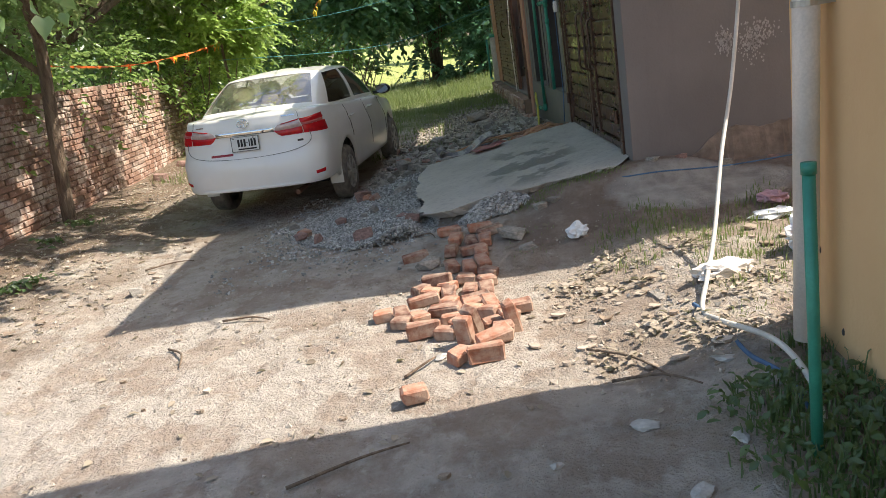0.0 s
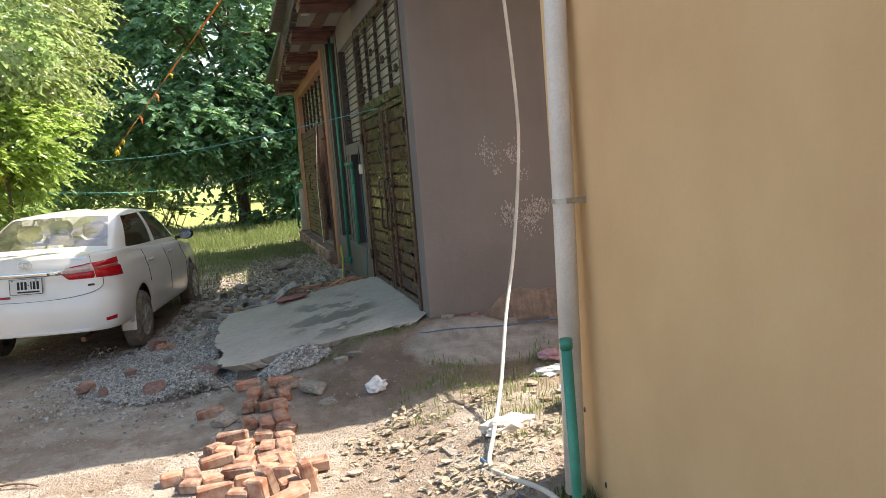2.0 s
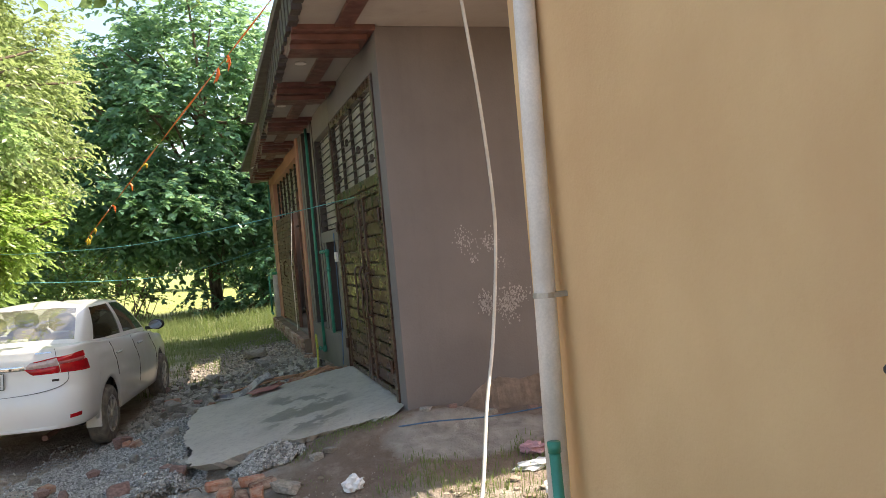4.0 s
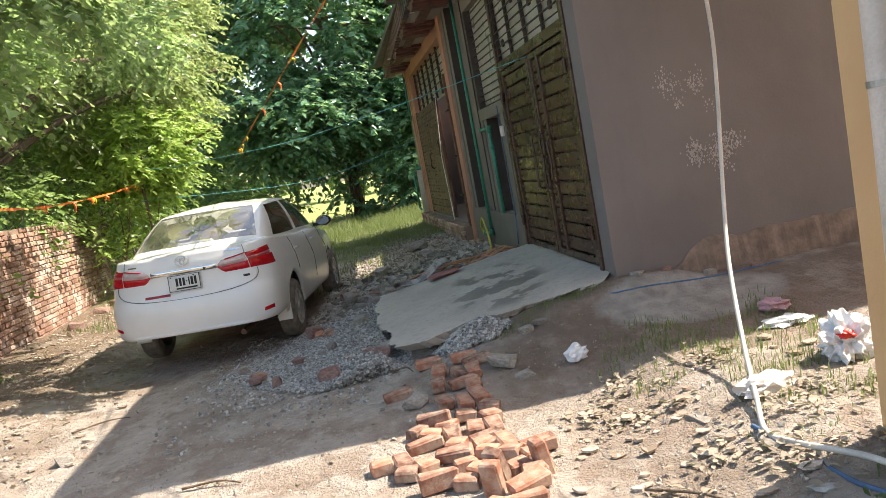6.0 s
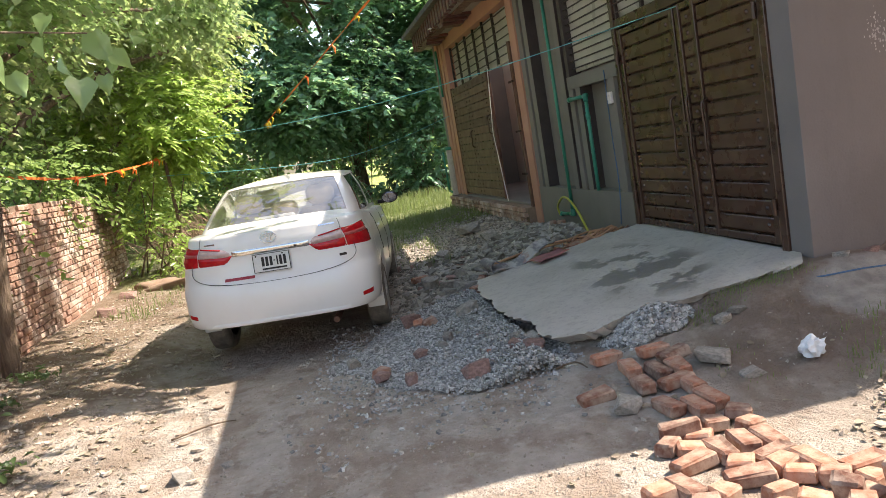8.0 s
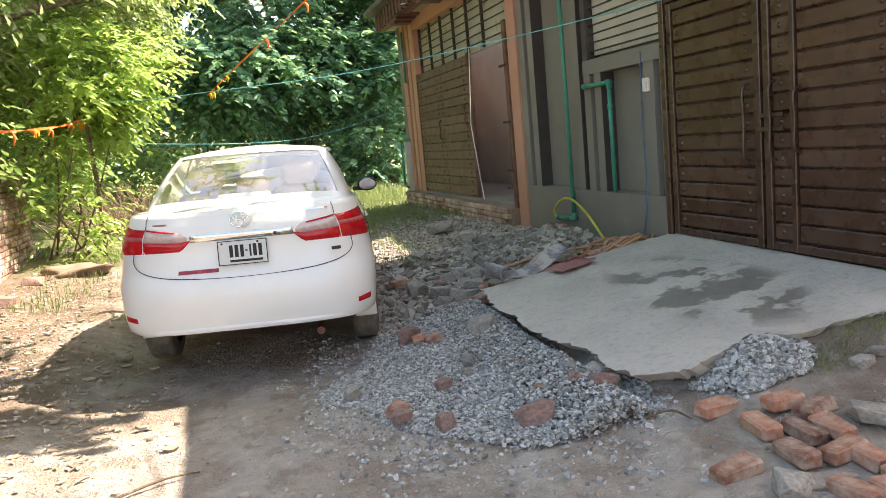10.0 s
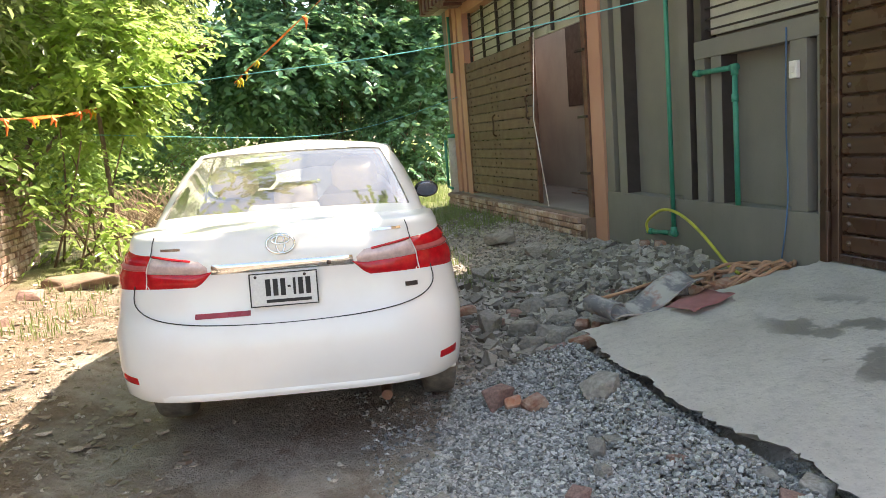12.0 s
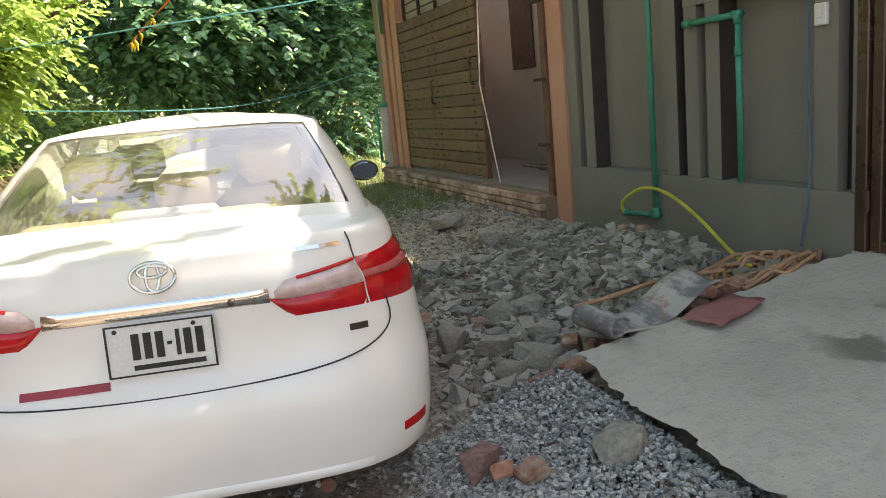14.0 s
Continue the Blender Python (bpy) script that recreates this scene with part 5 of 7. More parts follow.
far_gate()
for i, (a, b) in enumerate((((1.2, 7.6, 0.56), (1.42, 6.9, 2.0)), ((1.1, 7.3, 0.56), (1.4, 6.75, 1.5)))):
    bm = bmesh.new()
    tube(bm, [a, b], 0.022, 7)
    o = part("iron_rod", bm, M_IRON, None, "thin dark rod leaning on the inner wall", False, "", "rod")
    o.matrix_basis = BM
rng = random.Random(4)
bm = bmesh.new()
for k in range(40):
    a = Vector((rng.uniform(0.75, 1.3), rng.uniform(6.9, 8.0), 0.55 + rng.random() * 0.12))
    d = Vector((rng.uniform(-0.3, 0.3), rng.uniform(-0.5, 0.5), rng.uniform(-0.02, 0.12)))
    tube(bm, [a - d, a + d], 0.012, 5)
o = part("firewood_heap", bm, M_BARK, None, "small heap of sticks on the porch floor", False, "", "firewood")
o.matrix_basis = BM

# ---- pipes, hose, cables ----
def piping(name, label, pts, r, mat, category, n=1, sides=10, m=None):
    bm = bmesh.new()
    tube(bm, curve(pts, n) if n > 1 else pts, r, sides)
    o = part(name, bm, mat, None, label, True, "", category)
    if m is not None:
        o.matrix_basis = m
    return o


def L(x, y, z):
    return BM @ Vector((x, y - Y0, z))


wp = thing("green_water_pipe", "green plastic water pipe down the pier with an elbow", "pipe")
for nm, pts, r in (("riser", [L(-0.045, 11.46, 3.84), L(-0.045, 11.43, 0.49)], 0.022), ("foot", [L(-0.045, 11.43, 0.49), L(-0.06, 11.82, 0.47)], 0.022),
                   ("elbow", [L(-0.045, 11.43, 0.55), L(-0.045, 11.43, 0.47)], 0.031), ("elbow", [L(-0.045, 11.40, 0.488), L(-0.047, 11.49, 0.486)], 0.031), ("tap_union", [L(-0.06, 11.78, 0.472), L(-0.062, 11.87, 0.468)], 0.03)):
    bm = bmesh.new()
    tube(bm, pts, r, 12)
    part(nm, bm, M_GREENP, wp, "", True)
wp = thing("green_water_pipe", "short green plastic pipe bent into the recess", "pipe")
for nm, pts, r in (("arm", [L(-0.03, 11.0, 1.93), L(-0.03, 10.50, 1.93)], 0.022), ("drop", [L(-0.03, 10.50, 1.93), L(-0.03, 10.49, 0.82)], 0.022), ("elbow", [L(-0.03, 10.54, 1.93), L(-0.03, 10.47, 1.93)], 0.03), ("elbow", [L(-0.03, 10.50, 1.95), L(-0.03, 10.50, 1.87)], 0.03), ("socket", [L(-0.03, 10.50, 1.72), L(-0.03, 10.50, 1.66)], 0.028), ("socket", [L(-0.03, 11.04, 1.93), L(-0.03, 10.97, 1.93)], 0.03)):
    bm = bmesh.new()
    tube(bm, pts, r, 12)
    part(nm, bm, M_GREENP, wp, "", True)
wp = thing("green_water_pipe", "thin green pipe rising beside the far pier", "pipe")
for pts in ([L(-0.05, 18.62, 3.7), L(-0.05, 18.62, 2.7)], [L(-0.2, 18.9, 1.5), L(-0.2, 18.9, 0.62)], [L(-0.2, 18.9, 0.62), L(-0.2, 18.6, 0.6)]):
    bm = bmesh.new()
    tube(bm, pts, 0.025, 8)
    part("length", bm, M_GREENP, wp, "", True)
M_YHOSE = plain("yellow_hose", (0.50, 0.47, 0.06), 0.5, 0.0, 0.2)
M_OHOSE = plain("faded_orange_hose", (0.45, 0.24, 0.14), 0.6, 0.0, 0.25)
M_BLUE = plain("blue_rope", (0.07, 0.14, 0.25), 0.7, 0.0, 0.3)
M_TEAL = plain("teal_rope", (0.12, 0.42, 0.44), 0.6, 0.0, 0.3)
M_TAPE = plain("orange_tape", (0.85, 0.17, 0.03), 0.5, 0.0, 0.25, 3.0)
M_TAPEY = plain("yellow_tape", (0.80, 0.55, 0.04), 0.5, 0.0, 0.2)
piping("yellow_hose", "yellow garden hose arching from the tap", [L(-0.08, 11.84, 0.46), L(-0.12, 11.78, 0.58), L(-0.16, 11.45, 0.72), L(-0.2, 11.1, 0.72), L(-0.25, 10.7, 0.60), L(-0.32, 10.25, 0.40), L(-0.36, 10.05, 0.36)], 0.014, M_YHOSE, "hose", 8)
coil = []
rng = random.Random(9)
for k in range(120):
    a = k * 0.33
    r = 0.27 + 0.05 * math.sin(k * 0.7) + 0.035 * rng.random()
    cx, cy = 0.86 + 0.06 * math.sin(k * 0.11), 9.92 + 0.05 * math.cos(k * 0.17)
    x, y = cx + r * math.cos(a), cy + 0.75 * r * math.sin(a)
    coil.append((x, y, max(H(x, y), slab_z(x, y) if y < 9.62 else 0) + 0.03 + 0.02 * (k % 5)))
tail = [(0.55, 10.1, 0.36), (0.2, 10.25, 0.30), (-0.1, 10.3, 0.24)]
piping("hose_coil", "coil of faded orange garden hose lying by the pier", coil + tail, 0.013, M_OHOSE, "hose", 2, 7)
tail = [(0.62, 9.95, 0.40), (0.3, 10.12, 0.36), (0.0, 10.2, 0.29), (-0.2, 10.35, 0.22)]
piping("orange_hose", "loose end of faded orange hose over rubble", tail, 0.013, M_OHOSE, "hose", 6, 7)
piping("hanging_rope", "thin blue cord hanging down the pier", [L(-0.012, 9.93, 2.15), L(-0.014, 9.94, 1.5), L(-0.012, 9.93, 0.9), L(-0.03, 9.98, 0.45)], 0.006, M_BLUE, "cord", 5, 6)
sb = thing("switch_box", "small white electric switch box on the pier", "switch box", m=BM)
part("case", bx(-0.035, 0.0, 9.80 - Y0, 9.885 - Y0, 1.78, 1.905, 0.006), M_WHITEP, sb)
part("rocker", bx(-0.042, -0.0352, 9.825 - Y0, 9.86 - Y0, 1.82, 1.865, 0.003), M_WHITEP, sb)
rope = thing("clothes_line", "teal cord stretched from the house to the trees", "cord")
bm = bmesh.new()
tube(bm, curve([(1.27, 8.2, 2.46), (-0.1, 9.3, 2.29), (-1.3, 10.9, 2.24), (-2.58, 12.3, 2.28), (-3.6, 13.8, 2.36), (-4.5, 15.3, 2.5)], 6), 0.004, 6)
part("cord", bm, M_TEAL, rope)
bm = bmesh.new()
tube(bm, curve([(1.1, 18.6, 2.3), (-1.5, 17.2, 1.75), (-4.7, 15.6, 1.95)], 8), 0.006, 5)
part("second_cord", bm, M_TEAL, rope)


def tape(name, label, pts, width, seed):
    """Twisted plastic tape with loose knots."""
    rng = random.Random(seed)
    t = thing(name, label, "tape")
    line = curve(pts, 14)
    bm = bmesh.new()
    prev = None
    for i, p in enumerate(line):
        a = i * 0.55 + 0.6 * math.sin(i * 0.37)
        d = Vector((0.3 * math.cos(a), 0.2 * math.cos(a), math.sin(a))) * width * (0.5 + 0.35 * rng.random())
        q = (bm.verts.new(p - d), bm.verts.new(p + d), )
        if prev:
            bm.faces.new((prev[0], prev[1], q[1], q[0]))
        prev = q
    o = part("ribbon", bm, M_TAPE, t)
    sol = o.modifiers.new("thick", "SOLIDIFY")
    sol.thickness = 0.0015
    for k in range(9):
        p = line[rng.randrange(2, len(line) - 2)]
        bm = bmesh.new()
        for j in range(2):
            e = p + Vector((rng.uniform(-0.06, 0.06), rng.uniform(-0.06, 0.06), rng.uniform(-0.16, -0.04)))
            tube(bm, [p, p.lerp(e, 0.5) + Vector((0.02, 0, 0.01)), e], 0, 5, [0.012, 0.016, 0.006])
        part("knot", bm, M_TAPE if rng.random() < 0.6 else M_TAPEY, t)
    return t


tape("barrier_tape", "orange and yellow tape tied between the tree and a stick", [(-5.1, 9.7, 2.12), (-4.95, 11.8, 2.02), (-4.7, 14.0, 2.12), (-4.62, 15.7, 2.3)], 0.028, 1)
tape("barrier_tape", "orange tape stretched from the eave down to the trees", [(0.52, 7.2, 4.22), (-0.93, 11.26, 3.55), (-2.4, 15.4, 2.85), (-2.9, 16.8, 2.6)], 0.022, 2)
piping("overhead_wire", "thin black overhead wire", [(-9.0, 12.0, 5.6), (-3.0, 9.0, 4.75), (0.6, 6.6, 4.6)], 0.008, M_BLACK, "wire", 8, 5)
piping("overhead_wire", "slack black wire under the eave", [(0.62, 6.05, 3.92), (0.95, 5.86, 3.80), (1.35, 5.7, 4.05), (1.6, 5.6, 4.4)], 0.012, M_BLACK, "wire", 8, 6)

# drainpipe and stub by the ochre corner, white cable
dp = thing("drainpipe", "weathered white plastic drainpipe at the ochre corner", "pipe")
bm = bmesh.new()
tube(bm, [(1.302, 3.46, 0.22), (1.371, 3.50, 3.0), (1.373, 3.50, 6.0)], 0.05, 20)
part("pipe", bm, M_WHITEP, dp, "", True)
for z in (1.60, 4.2):
    bm = bmesh.new()
    px = 1.302 + 0.0248 * (z - 0.22) if z < 3 else 1.372
    tube(bm, [(px, 3.48, z - 0.012), (px, 3.48, z + 0.012)], 0.0545, 20)
    box(bm, 1.36, 1.45, 3.43, 3.455, z - 0.012, z + 0.012)
    part("clamp", bm, M_STEEL, dp, "steel pipe clamp")
gs = thing("green_pipe_stub", "upright green plastic pipe stub in weeds by the wall", "pipe")
bm = bmesh.new()
tube(bm, [(1.035, 2.78, 0.0), (1.025, 2.79, 1.135)], 0.02, 14)
part("pipe", bm, M_GREENP, gs, "", True)
bm = bmesh.new()
tube(bm, [(1.0254, 2.7896, 1.105), (1.025, 2.79, 1.142)], 0.024, 14)
part("rim", bm, M_GREENP, gs, "", True)
M_CABLE = plain("off_white_cable", (0.58, 0.55, 0.50), 0.5, 0.0, 0.15, 4.0, 0.06)
piping("white_cable", "thick off-white cable hanging down and trailing on the ground", [(1.86, 5.92, 4.14), (1.90, 5.95, 3.81), (1.99, 6.0, 3.05), (2.046, 6.03, 2.23), (2.028, 6.03, 1.77), (1.88, 5.85, 1.11), (1.65, 5.45, 0.68), (1.42, 4.95, 0.32), (1.2, 4.45, 0.18), (1.08, 4.16, 0.12), (1.10, 3.95, 0.14), (1.19, 3.5, 0.21), (1.17, 3.1, 0.19), (1.09, 2.85, 0.10)], 0.0135, M_CABLE, "cable", 8, 10)
piping("blue_rope", "frayed blue rope lying by the wall", [(1.06, 4.25, 0.12), (1.12, 4.0, 0.10), (1.10, 3.6, 0.12), (1.15, 3.3, 0.14), (1.12, 3.0, 0.12)], 0.012, M_BLUE, "rope", 6, 7)
piping("blue_rope", "thin blue rope in the dirt by the gate corner", [(1.36, 6.72, 0.42), (1.2, 6.62, 0.36), (1.5, 6.5, 0.38), (2.0, 6.45, 0.36), (2.6, 6.5, 0.36)], 0.006, M_BLUE, "rope", 6, 6)

post = thing("gate_post", "weathered grey concrete post with a green cap", "post")
bm = bmesh.new()
tube(bm, [(0.92, 19.0, 0.1), (0.92, 19.0, 0.8), (0.93, 19.0, 1.53)], 0.105, 14)
part("shaft", bm, M_CONC, post, "", True)
bm = bmesh.new()
tube(bm, [(0.93, 19.0, 1.531), (0.93, 19.0, 1.60)], 0.12, 14)
part("cap", bm, M_GREENP, post, "", True)
stick = thing("stake", "thin wooden stake by the wall end", "stake")
bm = bmesh.new()
tube(bm, [(-4.63, 15.7, 0.0), (-4.6, 15.7, 1.2), (-4.62, 15.7, 2.35)], 0, 7, [0.035, 0.032, 0.028])
part("pole", bm, M_BARK, stick)


# ---- loose bricks ----
def brick_mesh(seed, l=0.208, w=0.102, h=0.07, chip=0.028):
    """A worn brick with knocked-off corners and a shallow frog."""
    rng = random.Random(seed)
    bm = bmesh.new()
    box(bm, -l / 2, l / 2, -w / 2, w / 2, 0, h, None, 0.011)
    for v in bm.verts:
        n = noise.noise(v.co * 14 + Vector((seed * 3.3, 0, 0)))
        v.co += Vector((n, noise.noise(v.co * 17 + Vector((0, seed, 0))), 0.6 * noise.noise(v.co * 15 + Vector((0, 0, seed))))) * chip * 0.6
    top = [f for f in bm.faces if f.normal.z > 0.9 and f.calc_area() > 0.01]
    if top and seed % 3 == 0:
        r = bmesh.ops.inset_region(bm, faces=top, thickness=0.028)
        bmesh.ops.translate(bm, vec=(0, 0, -0.009), verts=top[0].verts)
    return mesh_of("brick", bm, M_BRICK)


BRICKS = [brick_mesh(k) for k in range(6)] + [brick_mesh(k, 0.128) for k in range(6, 9)]


def lay(x, y, yaw=0, pitch=0, roll=0, lift=0.0, kind=None, label="worn orange-red brick laid loose on the dirt"):
    rng = random.Random(int((x * 13.7 + y * 91.3) * 100))
    ob = new("brick", BRICKS[rng.randrange(6) if kind is None else kind])
    ob.matrix_basis = pose(x, y, H(x, y) - 0.006 + lift, pitch + rng.uniform(-4, 4), roll + rng.uniform(-4, 4), yaw + rng.uniform(-7, 7))
    return tagged(ob, label, "brick", "bricks of the laid path")


# the path: bricks across it, along it, halves, bricks on edge and upright ones
ACROSS = [(-0.29, 6.69), (-0.02, 6.54), (0.06, 6.42), (-0.56, 6.16), (-0.09, 6.08), (-0.46, 5.17), (-0.11, 5.10), (-0.31, 4.96), (0.14, 4.83), (-0.02, 4.36)]
ALONG = [(-0.23, 6.42), (-0.11, 6.30), (0.01, 6.25), (-0.27, 6.14), (-0.27, 5.82), (-0.03, 5.80), (-0.14, 5.75), (-0.14, 5.29), (-0.03, 5.26), (-0.29, 5.24), (-0.60, 4.97), (-0.02, 4.94), (-0.04, 6.02)]
HALVES = [(-0.18, 5.52), (-0.03, 5.43), (-0.28, 5.08), (-0.14, 4.99), (-0.72, 4.98), (-0.14, 4.87), (-0.49, 4.87), (-0.42, 5.29), (-0.59, 4.83), (-0.22, 4.20), (-0.03, 4.78), (-0.28, 4.79), (0.07, 4.70), (-0.22, 4.66), (-0.03, 4.60), (0.03, 4.47), (-0.30, 5.42), (-0.49, 5.37), (-0.01, 5.58), (-0.31, 4.55)]
for x, y in ACROSS:
    rough = 1.0 if y < 5.1 else 0.3
    lay(x, y, 4 + rough * 14 * math.sin(x * 57 + y * 31), rough * 8 * math.sin(y * 41), rough * 7 * math.sin(x * 83), 0.012 * rough)
for x, y in ALONG:
    rough = 1.0 if y < 5.1 else 0.3
    lay(x, y, 87 + rough * 12 * math.sin(x * 57 + y * 31), rough * 6 * math.sin(y * 41), rough * 7 * math.sin(x * 83), 0.01 * rough)
for i, (x, y) in enumerate(HALVES):
    lay(x, y, 40 * math.sin(i * 2.3), 5 * math.sin(i), 6 * math.cos(i), 0.008, 6 + i % 3, "broken half of an orange-red brick lying on dirt")
for x, y, a in ((-0.37, 5.51, 2), (-0.44, 4.64, 5), (-0.08, 4.18, 9)):
    lay(x, y, a, 86, 0, 0.056, None, "worn orange-red brick standing on edge on the dirt")
for x, y, a, r in ((0.06, 4.56, 12, 80), (-0.16, 4.53, 30, 74), (-0.2, 4.38, 60, 82)):
    lay(x, y, a, 0, r, 0.07, None, "worn orange-red brick leaning upright in the heap")
lay(-0.45, 3.77, 20, 0, 0, 0.022, 7, "broken half of an orange-red brick lying on dirt")

# ---- stones ----
STONES = [mesh_of("stone", shard((1, 0.95, 0.9), 40 + k), M_STONE) for k in range(8)]
STONES_R = [mesh_of("stone", shard((1, 0.85, 0.9), 60 + k), M_STONER) for k in range(4)]


def stone(x, y, s, red=False, lift=0.0, label="rough grey broken stone lying on gravel", flat=1.0, z=None):
    rng = random.Random(int(x * 571 + y * 1283))
    ob = new("stone", rng.choice(STONES_R if red else STONES))
    ob.matrix_basis = pose(x, y, (H(x, y) if z is None else z) - 0.01 + lift, rng.uniform(-10, 10), rng.uniform(-10, 10), rng.uniform(0, 360)) @ Matrix.Diagonal((s, s * rng.uniform(0.7, 1.0), s * rng.uniform(0.6, 0.9) * flat, 1))
    return tagged(ob, label, "stone", "loose stones")


RED = "purplish red broken stone lying on gravel"
for x, y, s, r in ((-1.08, 7.06, 0.22, 1), (-1.55, 7.22, 0.15, 1), (-1.75, 7.39, 0.13, 1), (-0.64, 7.20, 0.17, 1), (-0.74, 7.37, 0.17, 1), (-0.66, 7.58, 0.15, 0), (-0.58, 7.42, 0.14, 0), (-0.80, 8.79, 0.28, 0), (-1.35, 9.09, 0.20, 1), (-1.12, 8.23, 0.13, 0), (-1.41, 7.78, 0.12, 1),
                   (-1.94, 7.94, 0.14, 0), (-1.2, 8.0, 0.10, 0), (-1.0, 8.3, 0.12, 0), (-0.9, 7.9, 0.11, 1)):
    stone(x, y, s, bool(r), 0.06 if x > -0.95 else 0.03, RED if r else "rough grey broken stone lying on gravel")
for x, y, s, r in ((-0.60, 7.28, 0.12, 0), (-0.69, 7.46, 0.10, 0), (-0.62, 7.72, 0.11, 0), (-0.73, 7.62, 0.08, 0), (-0.66, 7.98, 0.12, 0), (-0.74, 8.12, 0.09, 0), (-0.70, 8.35, 0.13, 0), (-0.76, 8.55, 0.10, 1), (-0.71, 9.0, 0.12, 0), (-0.72, 9.25, 0.14, 0),
                   (-0.55, 9.80, 0.22, 0), (-0.72, 9.70, 0.20, 1), (-0.62, 9.95, 0.24, 0), (-0.42, 9.72, 0.16, 1), (-0.30, 10.0, 0.20, 0), (-0.85, 9.92, 0.18, 0), (0.15, 9.92, 0.18, 1), (0.35, 9.95, 0.2, 0)):
    stone(x, y, s, bool(r), 0.06 if y < 9.5 else 0.03, RED if r else "rough grey broken stone lying on gravel")
for x, y, s, r in ((0.22, 6.24, 0.24, 0), (0.33, 5.98, 0.17, 0), (-0.47, 5.96, 0.24, 0), (0.5, 6.6, 0.14, 0), (0.62, 6.62, 0.16, 0), (1.5, 6.74, 0.12, 0), (1.75, 6.74, 0.10, 1), (2.1, 6.72, 0.14, 0), (2.5, 6.7, 0.12, 1), (-3.0, 6.44, 0.16, 0), (-2.75, 6.5, 0.10, 0)):
    stone(x, y, s, bool(r), 0.0, "rough grey broken stone lying on the dirt", 0.7)
rng = random.Random(12)
for k in range(64):
    x, y = rng.uniform(-1.3, 0.6), rng.uniform(9.75, 12.6)
    if x < -1.0 and y < 10.2:
        continue
    stone(x, y, rng.uniform(0.07, 0.20), rng.random() < 0.25, 0.015, "broken stone in the rubble beside the car", 0.8)
for x, y, s in ((-0.62, 10.05, 0.30), (-0.75, 10.35, 0.34), (-0.40, 10.34, 0.28), (-0.95, 10.6, 0.34), (-0.28, 10.9, 0.29), (-0.5, 10.88, 0.29), (-0.33, 10.1, 0.25), (0.22, 14.0, 0.46), (0.33, 13.0, 0.40), (-0.49, 12.4, 0.32)):
    stone(x, y, s, False, 0.02, "large broken stone in the rubble beside the ramp", 0.75)
for x, y, a, p, r in ((-0.52, 9.72, 10, 0, 0), (-0.42, 9.98, 60, 0, 50), (-0.30, 9.86, 20, 0, 20), (0.05, 9.78, 8, 0, 0), (0.28, 9.80, 12, 20, 0), (0.45, 9.84, 20, 0, 30), (0.62, 9.85, 30, 10, 0), (0.38, 10.05, 20, 0, 10), (0.9, 11.5, 80, 0, 84), (0.95, 11.3, 86, 0, 84), (-1.0, 11.2, 30, 0, 0)):
    b = lay(x, y, a, p, r, 0.045, None, "dusty red-brown brick among the rubble")
    b["group"] = "bricks in the rubble"


for x, y, a, p, r in ((-1.32, 9.16, 30, 20, 15), (-1.28, 9.00, 80, -12, 30), (-1.18, 8.92, 10, 8, -20), (-1.75, 7.52, 50, 10, 0), (-0.9, 7.45, 20, 14, 10)):
    b = lay(x, y, a, p, r, 0.02, 6 + int(a) % 3, "broken brown brick lump on the gravel")
    b["group"] = "bricks in the rubble"


# ---- gravel, rubble, clods: stuff ----
def inside(x, y, poly):
    c = False
    for (x1, y1), (x2, y2) in zip(poly, poly[1:] + poly[:1]):
        if (y1 > y) != (y2 > y) and x < (x2 - x1) * (y - y1) / (y2 - y1) + x1:
            c = not c
    return c


def ragged(x, y, poly):
    n = Vector((noise.noise((x * 2.2, y * 2.2, 4)), noise.noise((x * 2.2, y * 2.2, 9)))) * 0.22 + Vector((noise.noise((x * 9, y * 9, 4)), noise.noise((x * 9, y * 9, 9)))) * 0.09
    return inside(x + n.x, y + n.y, poly)


